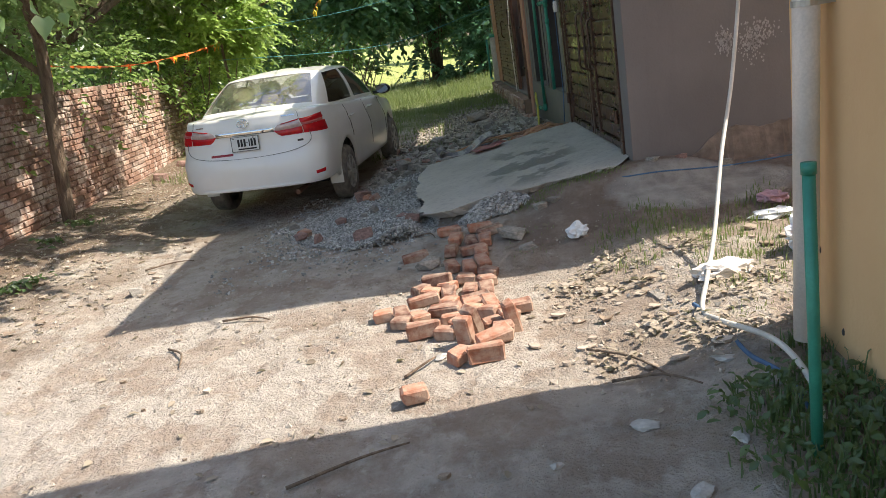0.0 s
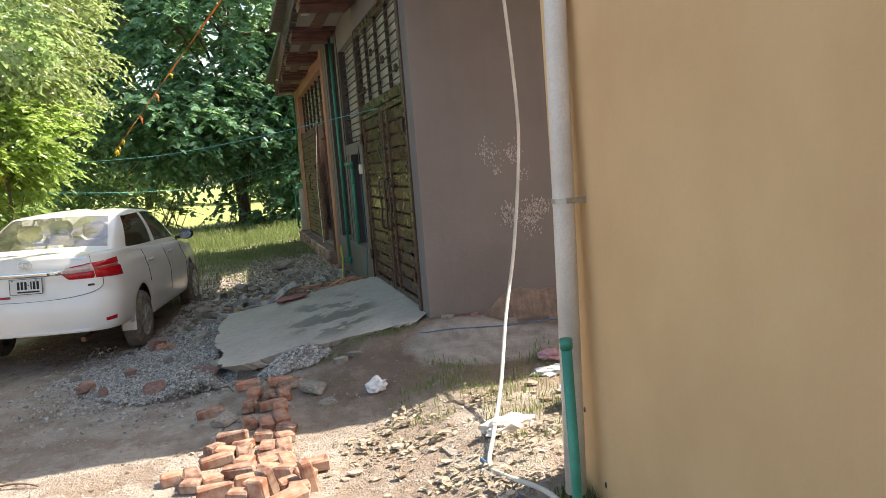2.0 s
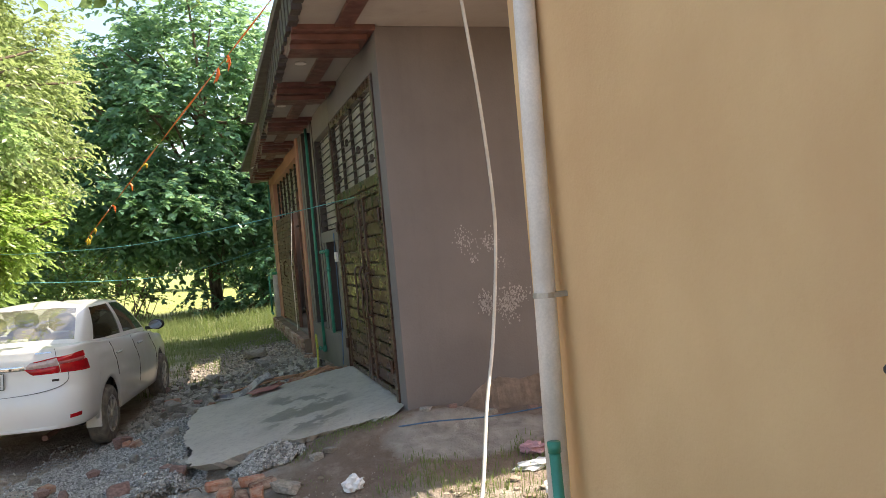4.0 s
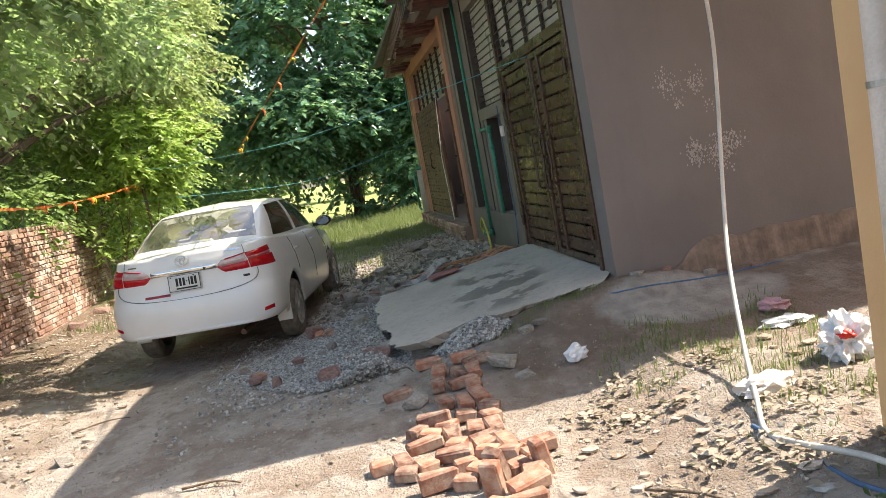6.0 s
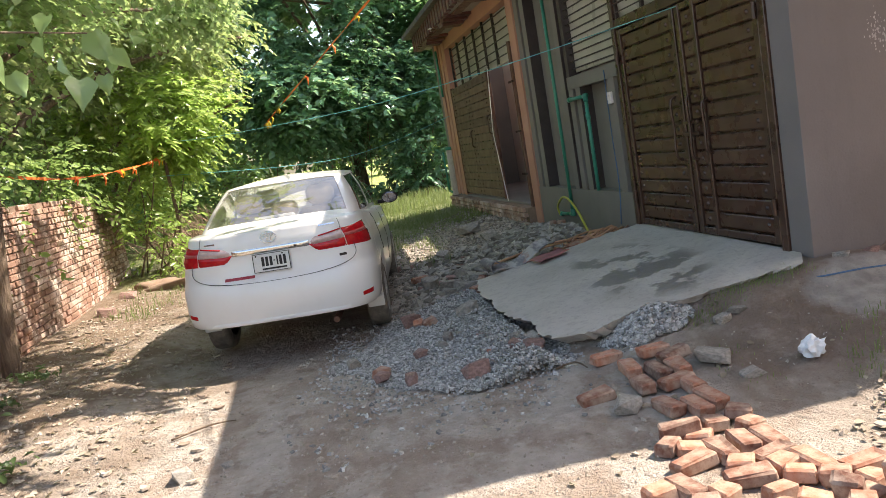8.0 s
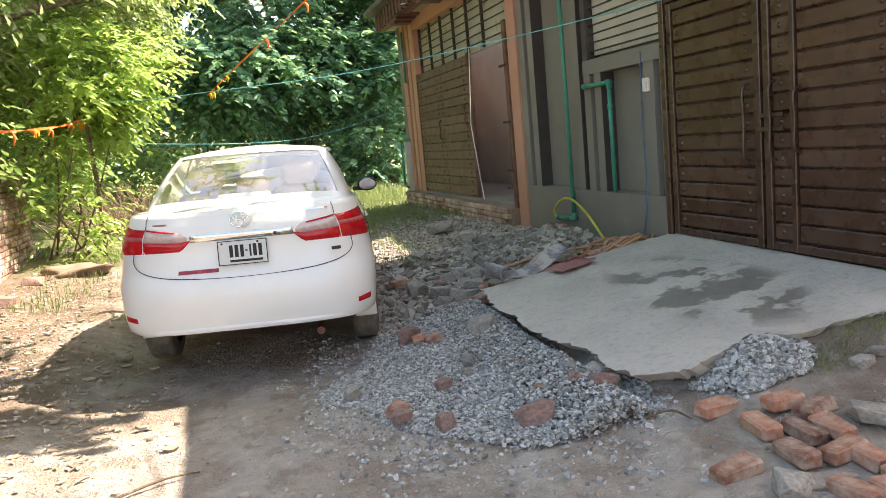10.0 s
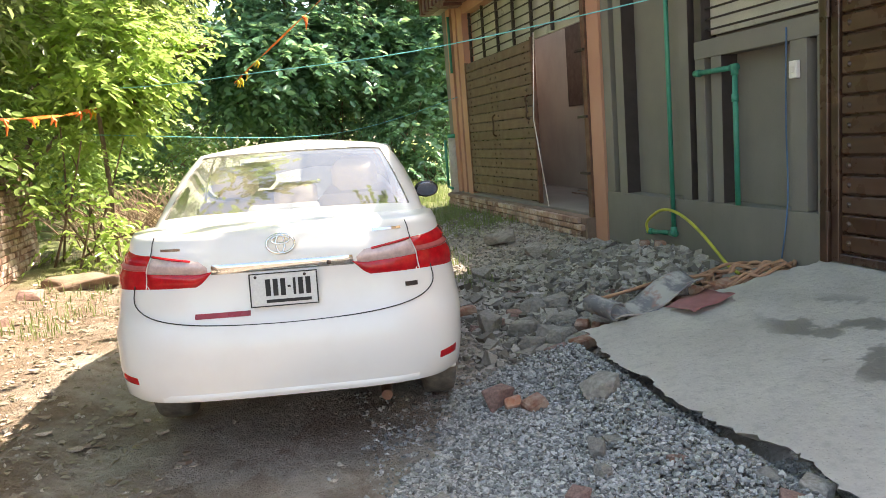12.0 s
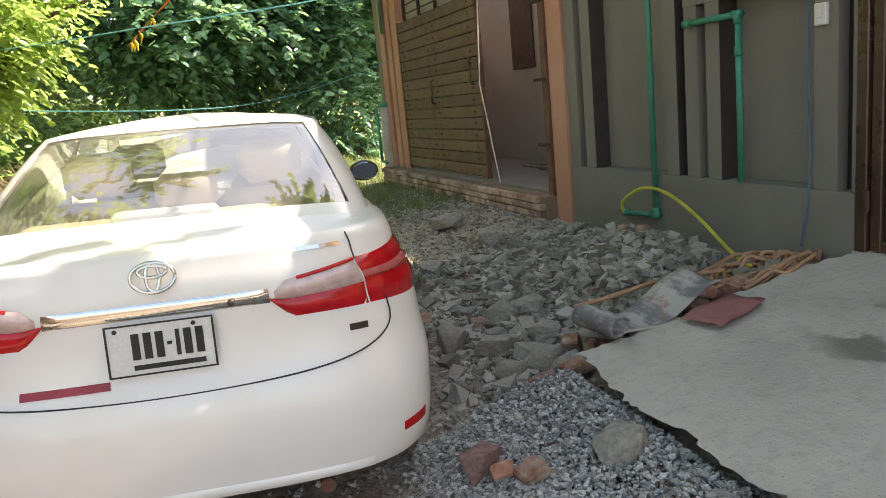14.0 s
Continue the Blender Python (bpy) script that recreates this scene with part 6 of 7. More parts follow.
def chips(name, label, mat, places, seed, category, blocky=False):
    """Many small angular stones in one mesh; places: x, y, z, size."""
    rng = np.random.default_rng(seed)
    p = np.asarray(places, float)
    n = len(p)
    if blocky:
        base = np.array([(x, y, z) for z in (-1, 1) for x, y in ((-1, -1), (1, -1), (1, 1), (-1, 1))], float) * (0.46, 0.37, 0.29)
        v = base[None] * p[:, 3:4, None] * rng.uniform(0.55, 1.25, (n, 8, 1)) + rng.normal(0, 0.06, (n, 8, 3)) * p[:, 3:4, None]
        f = np.array([(3, 2, 1, 0), (4, 5, 6, 7), (0, 1, 5, 4), (1, 2, 6, 5), (2, 3, 7, 6), (3, 0, 4, 7)])
        q = np.stack([np.ones(n), rng.normal(0, 0.35, n), rng.normal(0, 0.35, n), rng.normal(0, 3.0, n)], 1)
    else:
        base = np.array([(1, 0, 0), (0, 1, 0), (-1, 0, 0), (0, -1, 0), (0, 0, 1), (0, 0, -0.6)], float)
        v = base[None] * (p[:, 3:4, None] * 0.5) * rng.uniform(0.55, 1.35, (n, 6, 1))
        v[:, :, 2] *= 0.75
        f = np.array([(0, 1, 4), (1, 2, 4), (2, 3, 4), (3, 0, 4), (1, 0, 5), (2, 1, 5), (3, 2, 5), (0, 3, 5)])
        q = rng.normal(0, 1, (n, 4))
    q /= np.linalg.norm(q, axis=1)[:, None]
    w, x, y, z = q.T
    R = np.stack([1 - 2 * (y * y + z * z), 2 * (x * y - z * w), 2 * (x * z + y * w), 2 * (x * y + z * w), 1 - 2 * (x * x + z * z), 2 * (y * z - x * w), 2 * (x * z - y * w), 2 * (y * z + x * w), 1 - 2 * (x * x + y * y)], 1).reshape(n, 3, 3)
    v = np.einsum("nij,nkj->nki", R, v) + p[:, None, :3]
    f = (np.arange(n)[:, None, None] * len(base) + f[None]).reshape(-1, f.shape[1])
    return raw(name, v.reshape(-1, 3).tolist(), f.tolist(), mat, None, False, label, "stuff", category)


def scatter(poly, n, size, seed, heap=None):
    rng = random.Random(seed)
    xs, ys = [a for a, _ in poly], [b for _, b in poly]
    out = []
    while len(out) < n:
        x, y = rng.uniform(min(xs), max(xs)), rng.uniform(min(ys), max(ys))
        if not ragged(x, y, poly) and rng.random() > 0.03:
            continue
        s = size * (0.5 + 1.1 * rng.random() ** 2)
        out.append((x, y, H(x, y) + (heap(x, y) if heap else 0) * rng.random() ** 0.4 + s * 0.1, s))
    return out


G1 = [(-2.15, 7.9), (-1.8, 8.75), (-1.5, 9.35), (-1.1, 9.7), (-0.60, 9.75), (-0.52, 9.3), (-0.54, 8.3), (-0.44, 7.65), (-0.40, 7.1), (-0.66, 6.8), (-0.95, 6.78), (-1.2, 6.82), (-1.52, 7.3), (-1.9, 7.6)]
G2 = [(-0.22, 7.0), (-0.05, 6.72), (0.2, 6.70), (0.44, 6.84), (0.40, 6.95), (0.2, 7.12), (-0.06, 7.02)]
g1heap = lambda x, y: 0.02 * smooth01(0.8, 0.1, abs(x + 1.1)) + 0.01 + 0.10 * smooth01(-1.15, -0.76, x) * smooth01(-0.52, -0.64, x)
g2heap = lambda x, y: 0.14 * smooth01(0.35, 0.05, math.hypot((x - 0.12) * 0.9, y - 6.95))
chips("gravel", "loose grey crushed-stone gravel beside the ramp", M_GRAVEL, scatter(G1, 34000, 0.0185, 1, g1heap) + scatter([(-2.4, 7.6), (-2.0, 9.0), (-1.4, 9.9), (-0.6, 9.8), (-0.4, 6.8), (-0.7, 6.4), (-1.4, 6.5), (-2.0, 7.1)], 2600, 0.018, 4) + scatter(G2, 4200, 0.021, 2, g2heap) + scatter([(-2.4, 6.0), (-2.2, 9.0), (-1.0, 10.2), (-0.3, 7.0), (-0.5, 6.0)], 500, 0.024, 3), 3, "gravel", True)
R1 = [(-1.5, 9.6), (-1.3, 12.5), (-0.7, 15.5), (0.9, 17.5), (1.0, 13.4), (1.08, 10.0), (0.6, 9.66), (-0.6, 9.7)]
R2 = [(-1.2, 9.8), (-0.9, 12.5), (1.05, 12.7), (1.08, 9.75), (-0.5, 9.8)]
chips("rubble", "grey-brown building rubble and stone chips along the house front", M_RUBBLE, scatter(R1, 6500, 0.036, 5) + scatter(R2, 5200, 0.042, 13, lambda x, y: 0.02) + scatter(R2, 700, 0.085, 6, lambda x, y: 0.025) + scatter([(0.3, 10.6), (0.2, 11.6), (1.05, 11.8), (1.05, 10.4)], 900, 0.07, 7, lambda x, y: 0.08), 5, "rubble", True)
lane = [(-5.0, 2.5), (-5.2, 14.0), (-2.8, 14.0), (-0.9, 6.2), (1.3, 6.6), (1.35, 3.0)]
chips("pebbles", "pale pebbles and dirt crumbs strewn on the lane", gravel_material("pale_pebble", (0.34, 0.29, 0.235), (0.56, 0.50, 0.43)), scatter(lane, 5000, 0.013, 8) + scatter(lane, 420, 0.03, 9) + scatter([(-3.2, 4.6), (-3.0, 8.2), (-1.6, 7.6), (-0.6, 6.4), (-0.4, 5.2)], 900, 0.02, 15) + scatter([(0.2, 3.4), (0.5, 5.5), (1.35, 5.6), (1.38, 3.7)], 220, 0.03, 10) + scatter([(-5.2, 5.0), (-5.3, 13.5), (-3.4, 13.5), (-3.2, 5.5)], 700, 0.032, 11), 8, "pebbles")


def mud_plates(name, label, mat, poly, n, size, seed):
    """Curled flakes of dried mud, bark and litter."""
    rng = random.Random(seed)
    xs, ys = [a for a, _ in poly], [b for _, b in poly]
    vv, ff = [], []
    while n:
        x, y = rng.uniform(min(xs), max(xs)), rng.uniform(min(ys), max(ys))
        if not inside(x, y, poly):
            continue
        n -= 1
        s = size * rng.uniform(0.35, 1.3)
        a0 = rng.uniform(0, 6.28)
        k = rng.randint(5, 8)
        z = H(x, y)
        t = rng.uniform(0.006, 0.018)
        tilt = Vector((rng.gauss(0, 0.22), rng.gauss(0, 0.22)))
        i0 = len(vv)
        for lvl in (0, 1):
            for j in range(k):
                a = a0 + 6.283 * j / k
                r = s * rng.uniform(0.6, 1.0) if lvl == 0 else s * rng.uniform(0.55, 0.95)
                px, py = r * math.cos(a), r * math.sin(a) * 0.7
                lift = abs(px * tilt.x + py * tilt.y) + 0.25 * r * r / s
                vv.append((x + px, y + py, z - 0.004 + lift + t * lvl))
        ff.append([i0 + k + j for j in range(k)])
        for j in range(k):
            ff.append((i0 + j, i0 + (j + 1) % k, i0 + k + (j + 1) % k, i0 + k + j))
    return raw(name, vv, ff, mat, None, False, label, "stuff", "debris")


M_MUD = gravel_material("dried_mud", (0.27, 0.20, 0.145), (0.55, 0.47, 0.39))
mud_plates("mud_clods", "curled flakes of dried mud and litter by the ochre corner", M_MUD, [(0.15, 4.0), (0.3, 5.0), (0.8, 5.5), (1.7, 5.6), (2.2, 5.0), (1.38, 3.9), (0.8, 3.5)], 64, 0.05, 3)
mud_plates("mud_clods", "dried mud flakes and bark along the brick wall", M_MUD, [(-5.2, 5.5), (-5.35, 13.0), (-4.2, 12.0), (-3.0, 9.0), (-2.9, 6.0), (-4.0, 5.0)], 210, 0.045, 4)
mud_plates("mud_clods", "few mud flakes strewn over the lane", M_MUD, [(-4.0, 3.0), (-4.0, 8.0), (-1.0, 6.0), (1.2, 5.8), (1.2, 3.0)], 40, 0.03, 5)
rng = np.random.default_rng(14)


def flat_leaves(p, r):
    """Places of fallen leaves, each lying nearly flat."""
    n = len(p)
    a = r.uniform(0, 2 * np.pi, n)
    way = np.stack([np.cos(a), np.sin(a), r.normal(0, 0.12, n)], 1)
    upper = np.stack([r.normal(0, 0.3, n), r.normal(0, 0.3, n), np.ones(n)], 1)
    return np.concatenate([p, way, upper], 1)


def litter(n, x0, x1, y0, y1, seed):
    r = np.random.default_rng(seed)
    p = np.stack([r.uniform(x0, x1, n), r.uniform(y0, y1, n), np.zeros(n)], 1)
    p[:, 2] = [H(x, y) + 0.012 for x, y, _ in p]
    return flat_leaves(p, r)


def clustered(n, per, x0, x1, y0, y1, seed):
    r = np.random.default_rng(seed)
    c = np.stack([r.uniform(x0, x1, n), r.uniform(y0, y1, n)], 1)
    q = np.repeat(c, per, 0) + r.normal(0, 0.09, (n * per, 2))
    return flat_leaves(np.array([(x, y, H(x, y) + 0.012 + 0.03 * r.random()) for x, y in q]), r)


leaves("leaf_litter", np.concatenate([litter(1700, -5.3, -3.3, 5.0, 14.5, 1), clustered(16, 34, 0.45, 1.9, 3.6, 5.5, 2), litter(140, -3.6, 1.0, 2.8, 6.5, 3), litter(260, -1.3, 1.1, 9.7, 15.0, 4)]), 0.05, M_DRY, None, 4, 0.0, 0.6, "dry brown leaf litter strewn on the ground", "stuff", "leaf litter")


# ---- grass and weeds ----
def blades(name, label, spots, height, mat, seed, category="grass"):
    """Upright bent blades at spots (x, y, z)."""
    rng = np.random.default_rng(seed)
    p = np.asarray(spots, float)
    n = len(p)
    a, b = rng.uniform(0, 6.283, n), rng.uniform(0.1, 0.75, n)
    h = (height * rng.uniform(0.4, 1.3, n))[:, None]
    d = np.stack([np.cos(a), np.sin(a), np.zeros(n)], 1)
    s = np.stack([-np.sin(a), np.cos(a), np.zeros(n)], 1) * 0.0045 * (height / 0.12) ** 0.5
    up = np.array([[0, 0, 1.0]])
    m = p + up * h * 0.6 + d * h * 0.18 * b[:, None]
    t = p + up * h * (1 - 0.25 * b[:, None]) + d * h * 0.75 * b[:, None]
    v = np.stack([p - s, p + s, m + s * 0.8, m - s * 0.8, t], 1).reshape(-1, 3)
    k = np.arange(n) * 5
    f = np.concatenate([np.stack([k, k + 1, k + 2], 1), np.stack([k, k + 2, k + 3], 1), np.stack([k + 3, k + 2, k + 4], 1)])
    return raw(name, v.tolist(), f.tolist(), mat, None, False, label, "stuff", category)


def tufts(n, per, x0, x1, y0, y1, spread, seed):
    r = np.random.default_rng(seed)
    c = np.stack([r.uniform(x0, x1, n), r.uniform(y0, y1, n)], 1)
    p = np.repeat(c, per, 0) + r.normal(0, spread, (n * per, 2))
    return [(x, y, H(x, y) - 0.005) for x, y in p]


blades("turf", "rough sunlit turf beyond the car", tufts(900, 16, -4.4, 1.0, 15.2, 24.0, 0.12, 1) + tufts(45, 10, -5.2, -4.2, 12.0, 16.0, 0.10, 2) + tufts(60, 10, -1.6, -0.4, 12.0, 15.0, 0.08, 12), 0.13, M_GRASS, 1)
blades("tall_grass", "tall grass at the foot of the far trees", tufts(350, 16, -3.5, 1.2, 20.0, 29.0, 0.16, 5), 0.3, M_GRASS, 5)
blades("sparse_grass", "sparse grass on the verge beside the ramp", tufts(60, 14, 0.3, 1.25, 6.66, 6.86, 0.035, 3) + tufts(10, 8, 0.15, 0.5, 5.9, 6.3, 0.05, 6) + tufts(14, 14, 1.1, 1.6, 4.0, 4.9, 0.05, 7), 0.034, M_GRASS, 3)
blades("verge_grass", "thin yellow-green grass on the sunlit verge", tufts(70, 16, 0.75, 2.2, 5.15, 6.1, 0.07, 4) + tufts(30, 14, 1.3, 2.0, 4.2, 5.1, 0.06, 14), 0.07, M_GRASS, 24)
M_WEED = leaf_material("dark_weed", (0.035, 0.08, 0.02), (0.09, 0.15, 0.04), (0.06, 0.105, 0.03), 0.5, 0.35)
blades("weeds", "dark green grass and weeds along the ochre wall", tufts(120, 15, 0.9, 1.40, 1.2, 3.2, 0.06, 8) + tufts(16, 10, 1.25, 1.40, 3.0, 3.6, 0.03, 9), 0.10, M_WEED, 8)
blades("grass_stalks", "few tall bent grass stalks against the ochre wall", tufts(12, 3, 1.3, 1.41, 1.4, 3.3, 0.03, 19), 0.2, M_WEED, 18)
leaves("weed_leaves", np.concatenate([np.array(tufts(110, 14, 0.85, 1.4, 1.2, 3.3, 0.08, 10)) + np.array([0, 0, 0.06])]), 0.05, M_WEED, None, 10, 0.0, 0.6, "broad-leaved weeds by the ochre wall", "stuff", "weeds")
leaves("weed_leaves", np.concatenate([np.array(tufts(5, 40, -5.0, -3.6, 6.5, 9.5, 0.10, 11)) + np.array([0, 0, 0.06])]), 0.07, M_WEED, None, 11, 0.0, 0.6, "small green weeds in the litter by the wall", "stuff", "weeds")


# ---- bags, cloth, scraps ----
def crumpled(name, label, m, size, mat, seed, category, amp=0.45, sub=3):
    bm = bmesh.new()
    bmesh.ops.create_icosphere(bm, subdivisions=sub, radius=0.5)
    for v in bm.verts:
        n = v.co.normalized()
        k = 1 + amp * noise.noise(n * 2.2 + Vector((seed, 0, 0))) + amp * 0.6 * noise.noise(n * 5.5 + Vector((0, seed, 0)))
        v.co = Vector((n.x * size[0], n.y * size[1], n.z * size[2])) * 0.5 * k
        v.co.z = max(v.co.z, -size[2] * 0.3) + size[2] * 0.3
    o = part(name, bm, mat, None, label, False, "", category)
    o.matrix_basis = m
    return o


M_BAGW = plain("thin_white_plastic", (0.74, 0.77, 0.80), 0.35, 0.0, 0.08, 12.0, 0.2, 40.0)
M_SCRAP = plain("dirty_paper", (0.44, 0.42, 0.39), 0.7, 0.0, 0.25, 14.0, 0.3, 60.0)
M_SACK = plain("white_woven_sack", (0.72, 0.68, 0.64), 0.7, 0.0, 0.1, 8.0, 0.3, 120.0)
crumpled("plastic_bag", "crumpled bluish white plastic bag on the dirt", pose(0.71, 5.97, H(0.71, 5.97), 0, 0, 20), (0.16, 0.12, 0.14), M_BAGW, 1, "bag")
crumpled("sack", "white woven sack half buried in litter", pose(1.36, 4.62, H(1.36, 4.62), 0, 10, 25), (0.46, 0.16, 0.12), M_SACK, 2, "sack")
crumpled("plastic_bag", "clear and white plastic bag by the drainpipe", pose(1.94, 4.80, H(1.94, 4.80), 0, 0, 50), (0.30, 0.24, 0.30), M_BAGW, 3, "bag", 0.7, 4)
crumpled("red_scrap", "small red plastic scrap on the bag", pose(1.88, 4.70, H(1.88, 4.7) + 0.14, 0, 0, 0), (0.09, 0.07, 0.05), plain("red_plastic", (0.6, 0.03, 0.02), 0.4), 4, "scrap")
crumpled("pink_bag", "faded pink plastic bag in the litter", pose(2.15, 5.9, H(2.1, 5.9), 0, 0, 0), (0.22, 0.18, 0.1), plain("pink_plastic", (0.46, 0.27, 0.31), 0.5), 5, "bag")
crumpled("plastic_bag", "thin white plastic bag by the wall base", pose(2.05, 5.6, H(2.0, 5.6), 0, 0, 0), (0.34, 0.14, 0.07), M_BAGW, 6, "bag")
for k, (x, y, s) in enumerate(((0.55, 3.25, 0.16), (0.62, 2.75, 0.14), (0.85, 3.0, 0.12), (1.1, 3.3, 0.16), (1.0, 3.62, 0.14), (0.15, 3.05, 0.07), (-0.33, 4.27, 0.11))):
    crumpled("paper_scrap", "dirty white paper and plastic scrap on the ground", pose(x, y, H(x, y), 0, 0, 40 * k), (s * 0.8, s * 0.5, 0.03), M_SCRAP, 10 + k, "scrap", 0.5, 2)
crumpled("ice_glint_scrap", "shiny clear plastic scrap on the gravel", pose(-0.72, 8.72, H(-0.72, 8.72) + 0.06, 0, 0, 0), (0.12, 0.08, 0.03), M_BAGW, 30, "scrap", 0.5, 2)
o = stone(1.0, 4.62, 0.24, False, -0.03, "flat pale cement lump by the cable", 0.3)
o = stone(1.14, 4.1, 0.26, False, -0.04, "flat grey cement lump under the cable", 0.35)


def mat_cloth():
    """A stiff patterned offcut, rolled up at one end, draped over bricks."""
    n = Nodes("patterned_mat")
    c = n.mix(n.noise(8.0, n.scaled(n.obj, (1.0, 0.45, 1.0)), 6.0, 0.65, 0.45, 0.55), (0.17, 0.16, 0.17), (0.40, 0.37, 0.345))
    c = n.mix(n.noise(9.0, n.obj, 4.0, 0.6, 0.56, 0.68), c, (0.30, 0.17, 0.15))
    n.set(c, 0.7)
    bm = bmesh.new()
    rows = []
    for i in range(25):
        t = i / 24
        row = []
        for j in range(9):
            s = j / 8 - 0.5
            if t < 0.25:
                a = (0.25 - t) / 0.25 * 4.2
                px, pz = -0.02 - 0.05 * math.sin(a) - 0.02, 0.055 - 0.055 * math.cos(a)
            else:
                px, pz = (t - 0.25) * 0.85, 0.02 * math.sin(t * 9) + 0.12 * smooth01(0.45, 1.0, t) + 0.02 * math.sin(s * 7)
            row.append(bm.verts.new((px, s * 0.34 + 0.04 * math.sin(t * 5), pz)))
        rows.append(row)
    for a, b in zip(rows, rows[1:]):
        for k in range(8):
            bm.faces.new((a[k], a[k + 1], b[k + 1], b[k]))
    o = part("patterned_mat", bm, n.mat, None, "grey patterned floor mat offcut rolled up at one end", True, "", "mat")
    o.matrix_basis = pose(-0.32, 9.72, 0.27, 0, -6, 8)
    s = o.modifiers.new("thick", "SOLIDIFY")
    s.thickness = 0.012


mat_cloth()
bm = bmesh.new()
g = [[bm.verts.new((i * 0.062 + 0.01 * math.sin(j * 2.1), j * 0.05, 0.006 + 0.008 * math.sin(i * 1.3 + j))) for i in range(7)] for j in range(6)]
for a, b in zip(g, g[1:]):
    for k in range(6):
        bm.faces.new((a[k], a[k + 1], b[k + 1], b[k]))
o = part("red_sheet", bm, plain("faded_red_sheet", (0.33, 0.13, 0.12), 0.7, 0.0, 0.2), None, "crumpled faded red paper sheet on the ramp", True, "", "paper")
o.matrix_basis = pose(0.05, 9.28, slab_z(0.2, 9.35) + 0.004, 0, -8.5, 14)
o.modifiers.new("thick", "SOLIDIFY").thickness = 0.003
TWIGS = [((-1.9, 5.33), (-1.55, 5.27)), ((-2.15, 4.95), (-1.95, 4.6)), ((-0.95, 3.12), (-0.45, 3.36)), ((-0.52, 4.05), (-0.36, 4.27)), ((0.45, 4.1), (0.75, 3.6)), ((0.5, 3.7), (0.85, 3.45)), ((-0.60, 6.84), (-0.42, 6.70)), ((-1.6, 3.0), (-1.3, 2.8)), ((-3.2, 7.1), (-2.8, 7.3))]
for a, b in TWIGS:
    bm = bmesh.new()
    m = ((a[0] + b[0]) / 2 + 0.04, (a[1] + b[1]) / 2 + 0.03)
    tube(bm, curve([(*a, H(*a) + 0.015), (*m, H(*m) + 0.03), (*b, H(*b) + 0.012)], 4), 0, 6, [0.009 - 0.0006 * k for k in range(9)])
    part("twig", bm, M_BARK, None, "dry bent twig on the ground", True, "", "twig")
# brushwood by the far end of the wall
rng = random.Random(31)
bm = bmesh.new()
for k in range(240):
    c = Vector((-4.6 + rng.gauss(0, 0.55), 19.0 + rng.gauss(0, 0.9), 0.15))
    d = Vector((rng.gauss(-0.45, 0.5), rng.gauss(0, 0.6), rng.uniform(0.3, 1.15)))
    tube(bm, [c - d * 0.2, c + d * 0.5 + Vector((0, 0, 0.05)), c + d], 0, 4, [0.014, 0.011, 0.005])
part("brushwood", bm, plain("dry_twig", (0.24, 0.17, 0.115), 0.9, 0.0, 0.3), None, "heap of dry brushwood leaning at the wall's end", False, "stuff", "brushwood")
bm = lump((0.8, 0.45, 0.2), 77, 0.5, 3)
o = part("soil_lump", bm, M_MORTAR, None, "low brown lump of soil at the foot of the shrub", True, "", "soil lump")
o.matrix_basis = pose(-4.75, 14.2, H(-4.75, 14.2) - 0.08, 0, 0, 10)
for x, y in ((-5.1, 12.4), (-5.15, 13.6)):
    stone(x, y, 0.3, True, 0.0, "red brick lump at the foot of the wall", 0.8)

# hanging spray of large leaves over the lane
sp = thing("mulberry_sapling", "young tree with an overhanging branch of large pale green lobed leaves", "tree")
bm = bmesh.new()
tube(bm, curve([(-5.0, 5.1, 0.0), (-5.05, 5.1, 1.6), (-4.9, 5.3, 2.6), (-4.0, 5.5, 2.52), (-3.3, 5.85, 2.50), (-2.85, 6.25, 2.50)], 6), 0, 6, [0.032 * 0.93 ** k for k in range(31)])
part("stem", bm, M_BARK, sp, "", True)


def lobed_leaf(size, seed):
    """A broad five-lobed leaf, folded a little along its rib."""
    bm = bmesh.new()
    c = bm.verts.new((0, 0.35 * size, -0.03 * size))
    out = []
    for a, r in ((-90, 0.36), (-55, 0.54), (-25, 0.52), (5, 0.60), (35, 0.53), (62, 0.60), (78, 0.66), (90, 0.86), (102, 0.66), (118, 0.60), (145, 0.53), (175, 0.60), (205, 0.52), (235, 0.54)):
        x, y = r * size * math.cos(radians(a)) * 0.95, 0.35 * size + r * size * math.sin(radians(a))
        out.append(bm.verts.new((x, y, 0.45 * abs(x) - 0.5 * max(y - 0.35 * size, 0) ** 2 / size + 0.02 * size * math.sin(seed + a))))
    for k in range(len(out)):
        bm.faces.new((c, out[k], out[(k + 1) % len(out)]))
    return mesh_of("leaf", bm, M_LEAF_PALE, True)


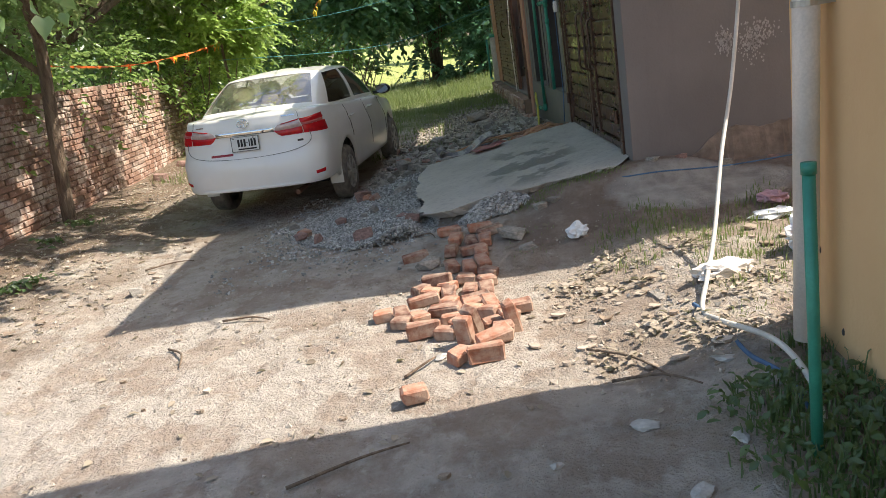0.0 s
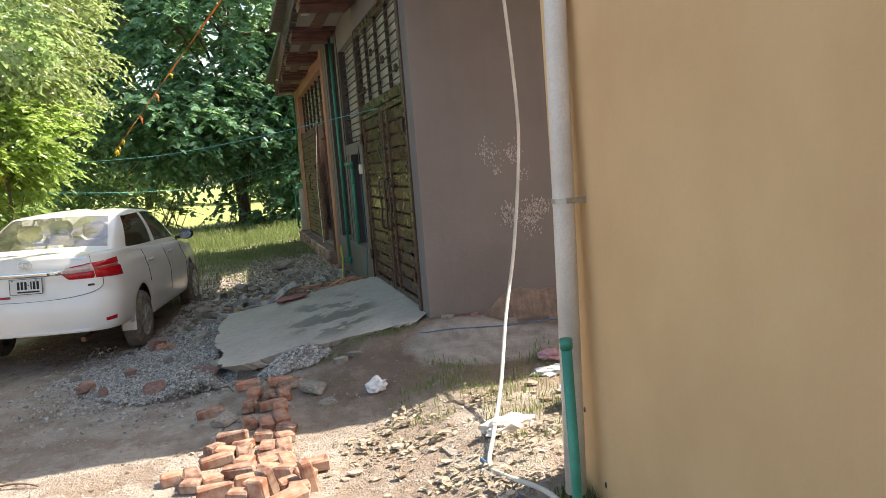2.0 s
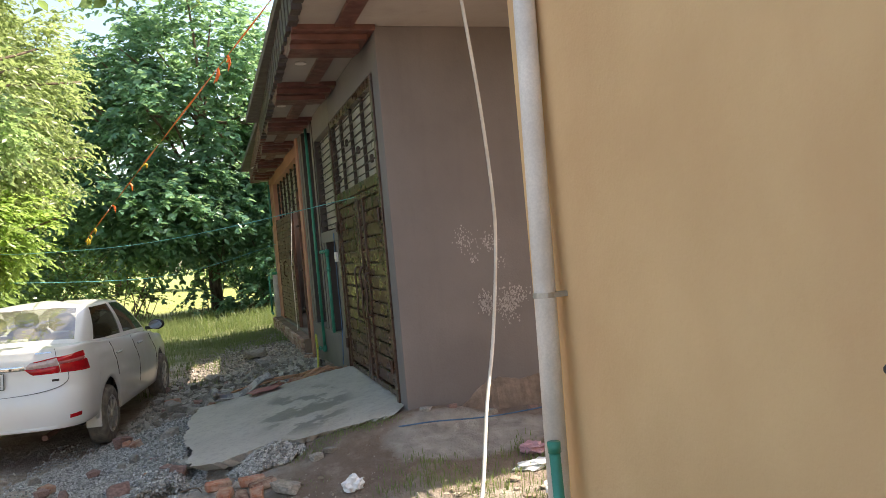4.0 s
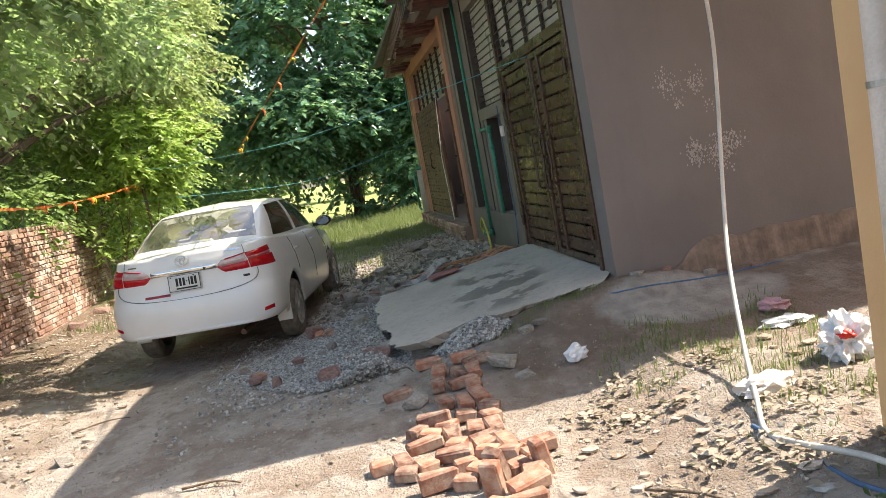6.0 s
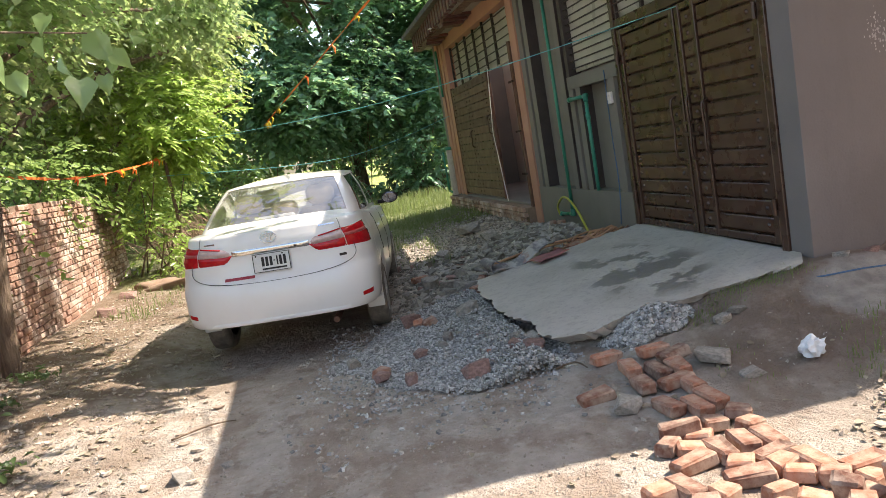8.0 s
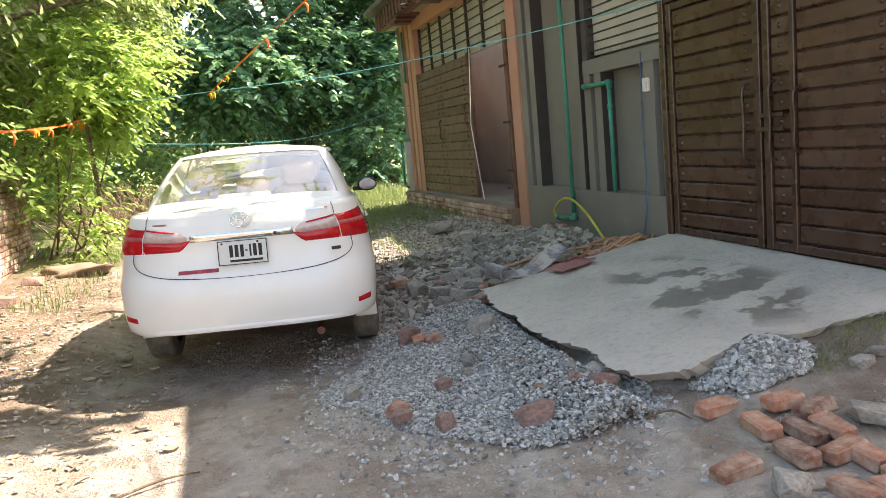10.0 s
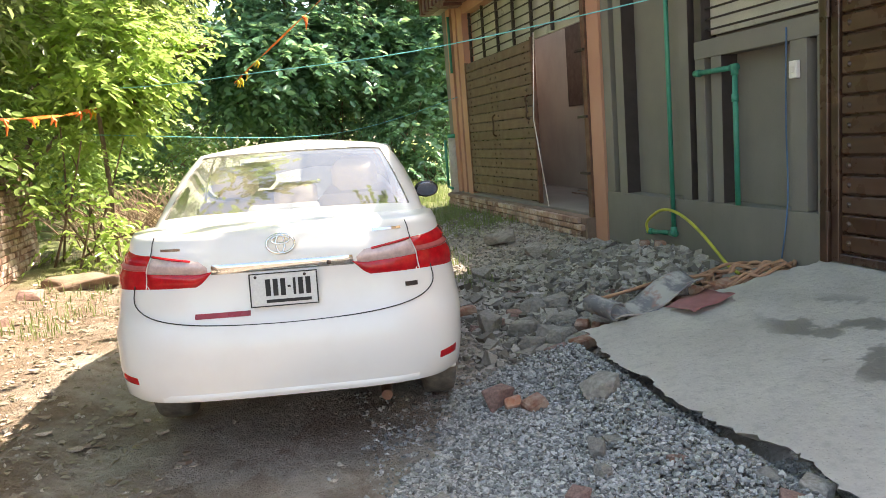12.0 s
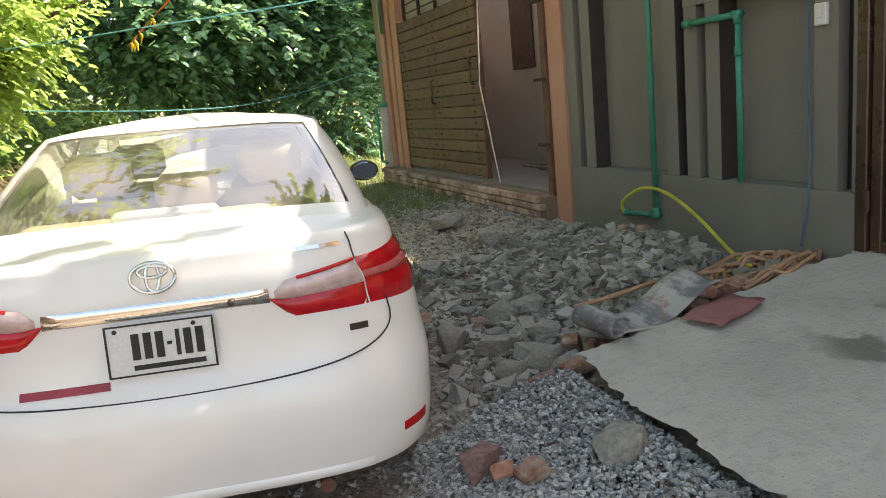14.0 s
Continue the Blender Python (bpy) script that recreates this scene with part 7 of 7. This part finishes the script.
M_LEAF_PALE = leaf_material("pale_broad_leaf", (0.12, 0.24, 0.06), (0.24, 0.36, 0.13), (0.17, 0.32, 0.06), 0.3, 0.5)
LOBED = [lobed_leaf(0.135, k) for k in range(3)]
rng = random.Random(8)
for x, y, z in ((-3.07, 6.02, 2.47), (-2.80, 6.30, 2.40), (-2.98, 6.15, 2.27), (-3.2, 5.9, 2.30), (-3.13, 5.4, 2.31), (-2.72, 6.3, 2.48), (-2.88, 6.2, 2.5), (-3.0, 5.95, 2.55), (-3.3, 5.75, 2.42), (-3.4, 5.7, 2.56), (-3.25, 5.6, 2.2), (-3.5, 5.6, 2.35), (-2.9, 6.32, 2.3), (-3.6, 5.5, 2.5), (-3.75, 5.5, 2.4), (-3.9, 5.4, 2.55), (-2.78, 6.1, 2.36), (-3.05, 6.2, 2.4)):
    o = new("leaf", LOBED[rng.randrange(3)])
    o.parent = sp
    o.matrix_basis = pose(x, y, z, rng.uniform(-85, -30), rng.uniform(-40, 40), rng.uniform(0, 360)) @ Matrix.Scale(rng.uniform(0.6, 1.1), 4)


# ---- marks on the grey end wall ----
M_CHALK = plain("white_smudge", (0.42, 0.395, 0.39), 0.9, 0.0, 0.2, 30.0, 0.0)


def smudge(name, cx, cz, n, sx, sz, seed, r0=0.0045):
    rng = random.Random(seed)
    bm = bmesh.new()
    for _ in range(n):
        x, z = cx + rng.gauss(0, sx), cz + rng.gauss(0, sz)
        r = r0 * rng.uniform(0.5, 1.6)
        vs = [bm.verts.new((x + r * rng.uniform(0.6, 1.3) * math.cos(a), -0.0035, z + r * 1.5 * rng.uniform(0.6, 1.3) * math.sin(a))) for a in [6.283 * k / 7 for k in range(7)]]
        bm.faces.new(vs)
    return part(name, bm, M_CHALK, house, "faint white paint smudge", False, "stuff")


for cx, cz, n, sx, sz in ((0.67, 1.90, 90, 0.05, 0.055), (0.92, 1.86, 80, 0.05, 0.055), (0.75, 1.72, 26, 0.03, 0.03), (1.02, 1.66, 14, 0.03, 0.03)):
    smudge("paint_smudge", cx, cz, n, sx, sz, int(cx * 100))
for cx, cz, n, sx, sz in ((0.83, 1.30, 150, 0.04, 0.05), (1.05, 1.26, 220, 0.06, 0.07), (1.13, 1.36, 120, 0.06, 0.05)):
    smudge("paint_smudge", cx, cz, n, sx, sz, int(cx * 100), 0.0055)
M_RAW = plain("crumbling_plaster", (0.22, 0.17, 0.14), 0.95, 0.0, 0.3, 7.0, 0.6, 40.0)
rng = random.Random(3)
bm = bmesh.new()
pts = []
for k in range(60):
    x = 0.5 + 2.3 * k / 59
    pts.append((x, 0.57 + 0.05 * noise.noise((x * 4, 0, 0)) + 0.02 * rng.random() - 0.18 * smooth01(0.75, 0.5, x)))
top = [bm.verts.new((x, -0.006 - 0.01 * rng.random(), z)) for x, z in pts]
low = [bm.verts.new((x, -0.03 - 0.02 * rng.random(), 0.2)) for x, z in pts]
back = [bm.verts.new((x, 0.004, z + 0.004)) for x, z in pts]
for k in range(59):
    bm.faces.new((top[k], top[k + 1], low[k + 1], low[k]))
    bm.faces.new((back[k], back[k + 1], top[k + 1], top[k]))
part("bare_plaster_patch", bm, M_RAW, house, "crumbling bare brown plaster along the wall base")
# ---- old brick wall along the lane ----
WA, WB = Vector((-5.22, 5.2, 0)), Vector((-5.68, 16.0, 0))
wd = (WB - WA)
WLEN = wd.length
WM = Matrix.Translation(WA) @ Matrix.Rotation(math.atan2(wd.y, wd.x), 4, "Z")
bwall = thing("brick_wall", "old limewashed red brick boundary wall with crumbling courses", "wall", m=WM)
part("core", bx(0.0, WLEN, 0.02, 0.22, -0.1, 1.80), M_MORTAR, bwall, "mud mortar joints")
BL, BH = 0.235, 0.0755
OLDB = []
for k in range(8):
    bm = bmesh.new()
    box(bm, -BL / 2 + 0.007, BL / 2 - 0.007, 0.0, 0.09, 0.006, BH - 0.006, None, 0.006)
    for v in bm.verts:
        v.co += Vector((noise.noise(v.co * 20 + Vector((k * 5, 0, 0))), noise.noise(v.co * 18 + Vector((0, k * 5, 0))), noise.noise(v.co * 22 + Vector((0, 0, k * 5))))) * 0.008
    OLDB.append(mesh_of("brick", bm, M_OLD))
rng = random.Random(17)
rest_v, rest_f = [], []
for row in range(25):
    z = -0.08 + row * BH
    x = -BL / 2 if row % 2 else 0.0
    while x < WLEN - 0.05:
        x += BL
        if rng.random() < 0.025 or (row == 24 and rng.random() < 0.35):
            continue
        yb = rng.uniform(-0.018, 0.004)
        place = Matrix.Translation((min(x, WLEN - 0.1), yb, z)) @ pose(0, 0, 0, rng.uniform(-1.5, 1.5), rng.uniform(-1.2, 1.2), rng.uniform(-2, 2))
        if 6.0 < x < 10.2 and row > 5:
            o = new("brick", OLDB[rng.randrange(8)])
            o.parent = bwall
            o.matrix_basis = place
        else:
            me = OLDB[rng.randrange(8)]
            i0 = len(rest_v)
            rest_v += [place @ v.co for v in me.vertices]
            rest_f += [[i0 + i for i in p.vertices] for p in me.polygons]
raw("brickwork", rest_v, rest_f, M_OLD, bwall, False, "", "stuff")
part("wall_end", bx(WLEN - 0.02, WLEN + 0.1, 0.01, 0.23, -0.1, 1.7, 0.01), M_OLD, bwall)
# plinth bricks under the far gate
PB = mesh_of("brick", bx(-0.105, 0.105, -0.02, 0.04, 0.005, 0.068, 0.006), M_OLD)
for row in range(4):
    for k in range(26):
        o = new("brick", PB)
        o.parent = house
        o.matrix_basis = pose(-0.15 + rng.uniform(-0.008, 0.004), 13.25 - Y0 + k * 0.222 + (0.11 if row % 2 else 0), 0.20 + row * 0.074, 0, 0, 90 + rng.uniform(-2, 2))
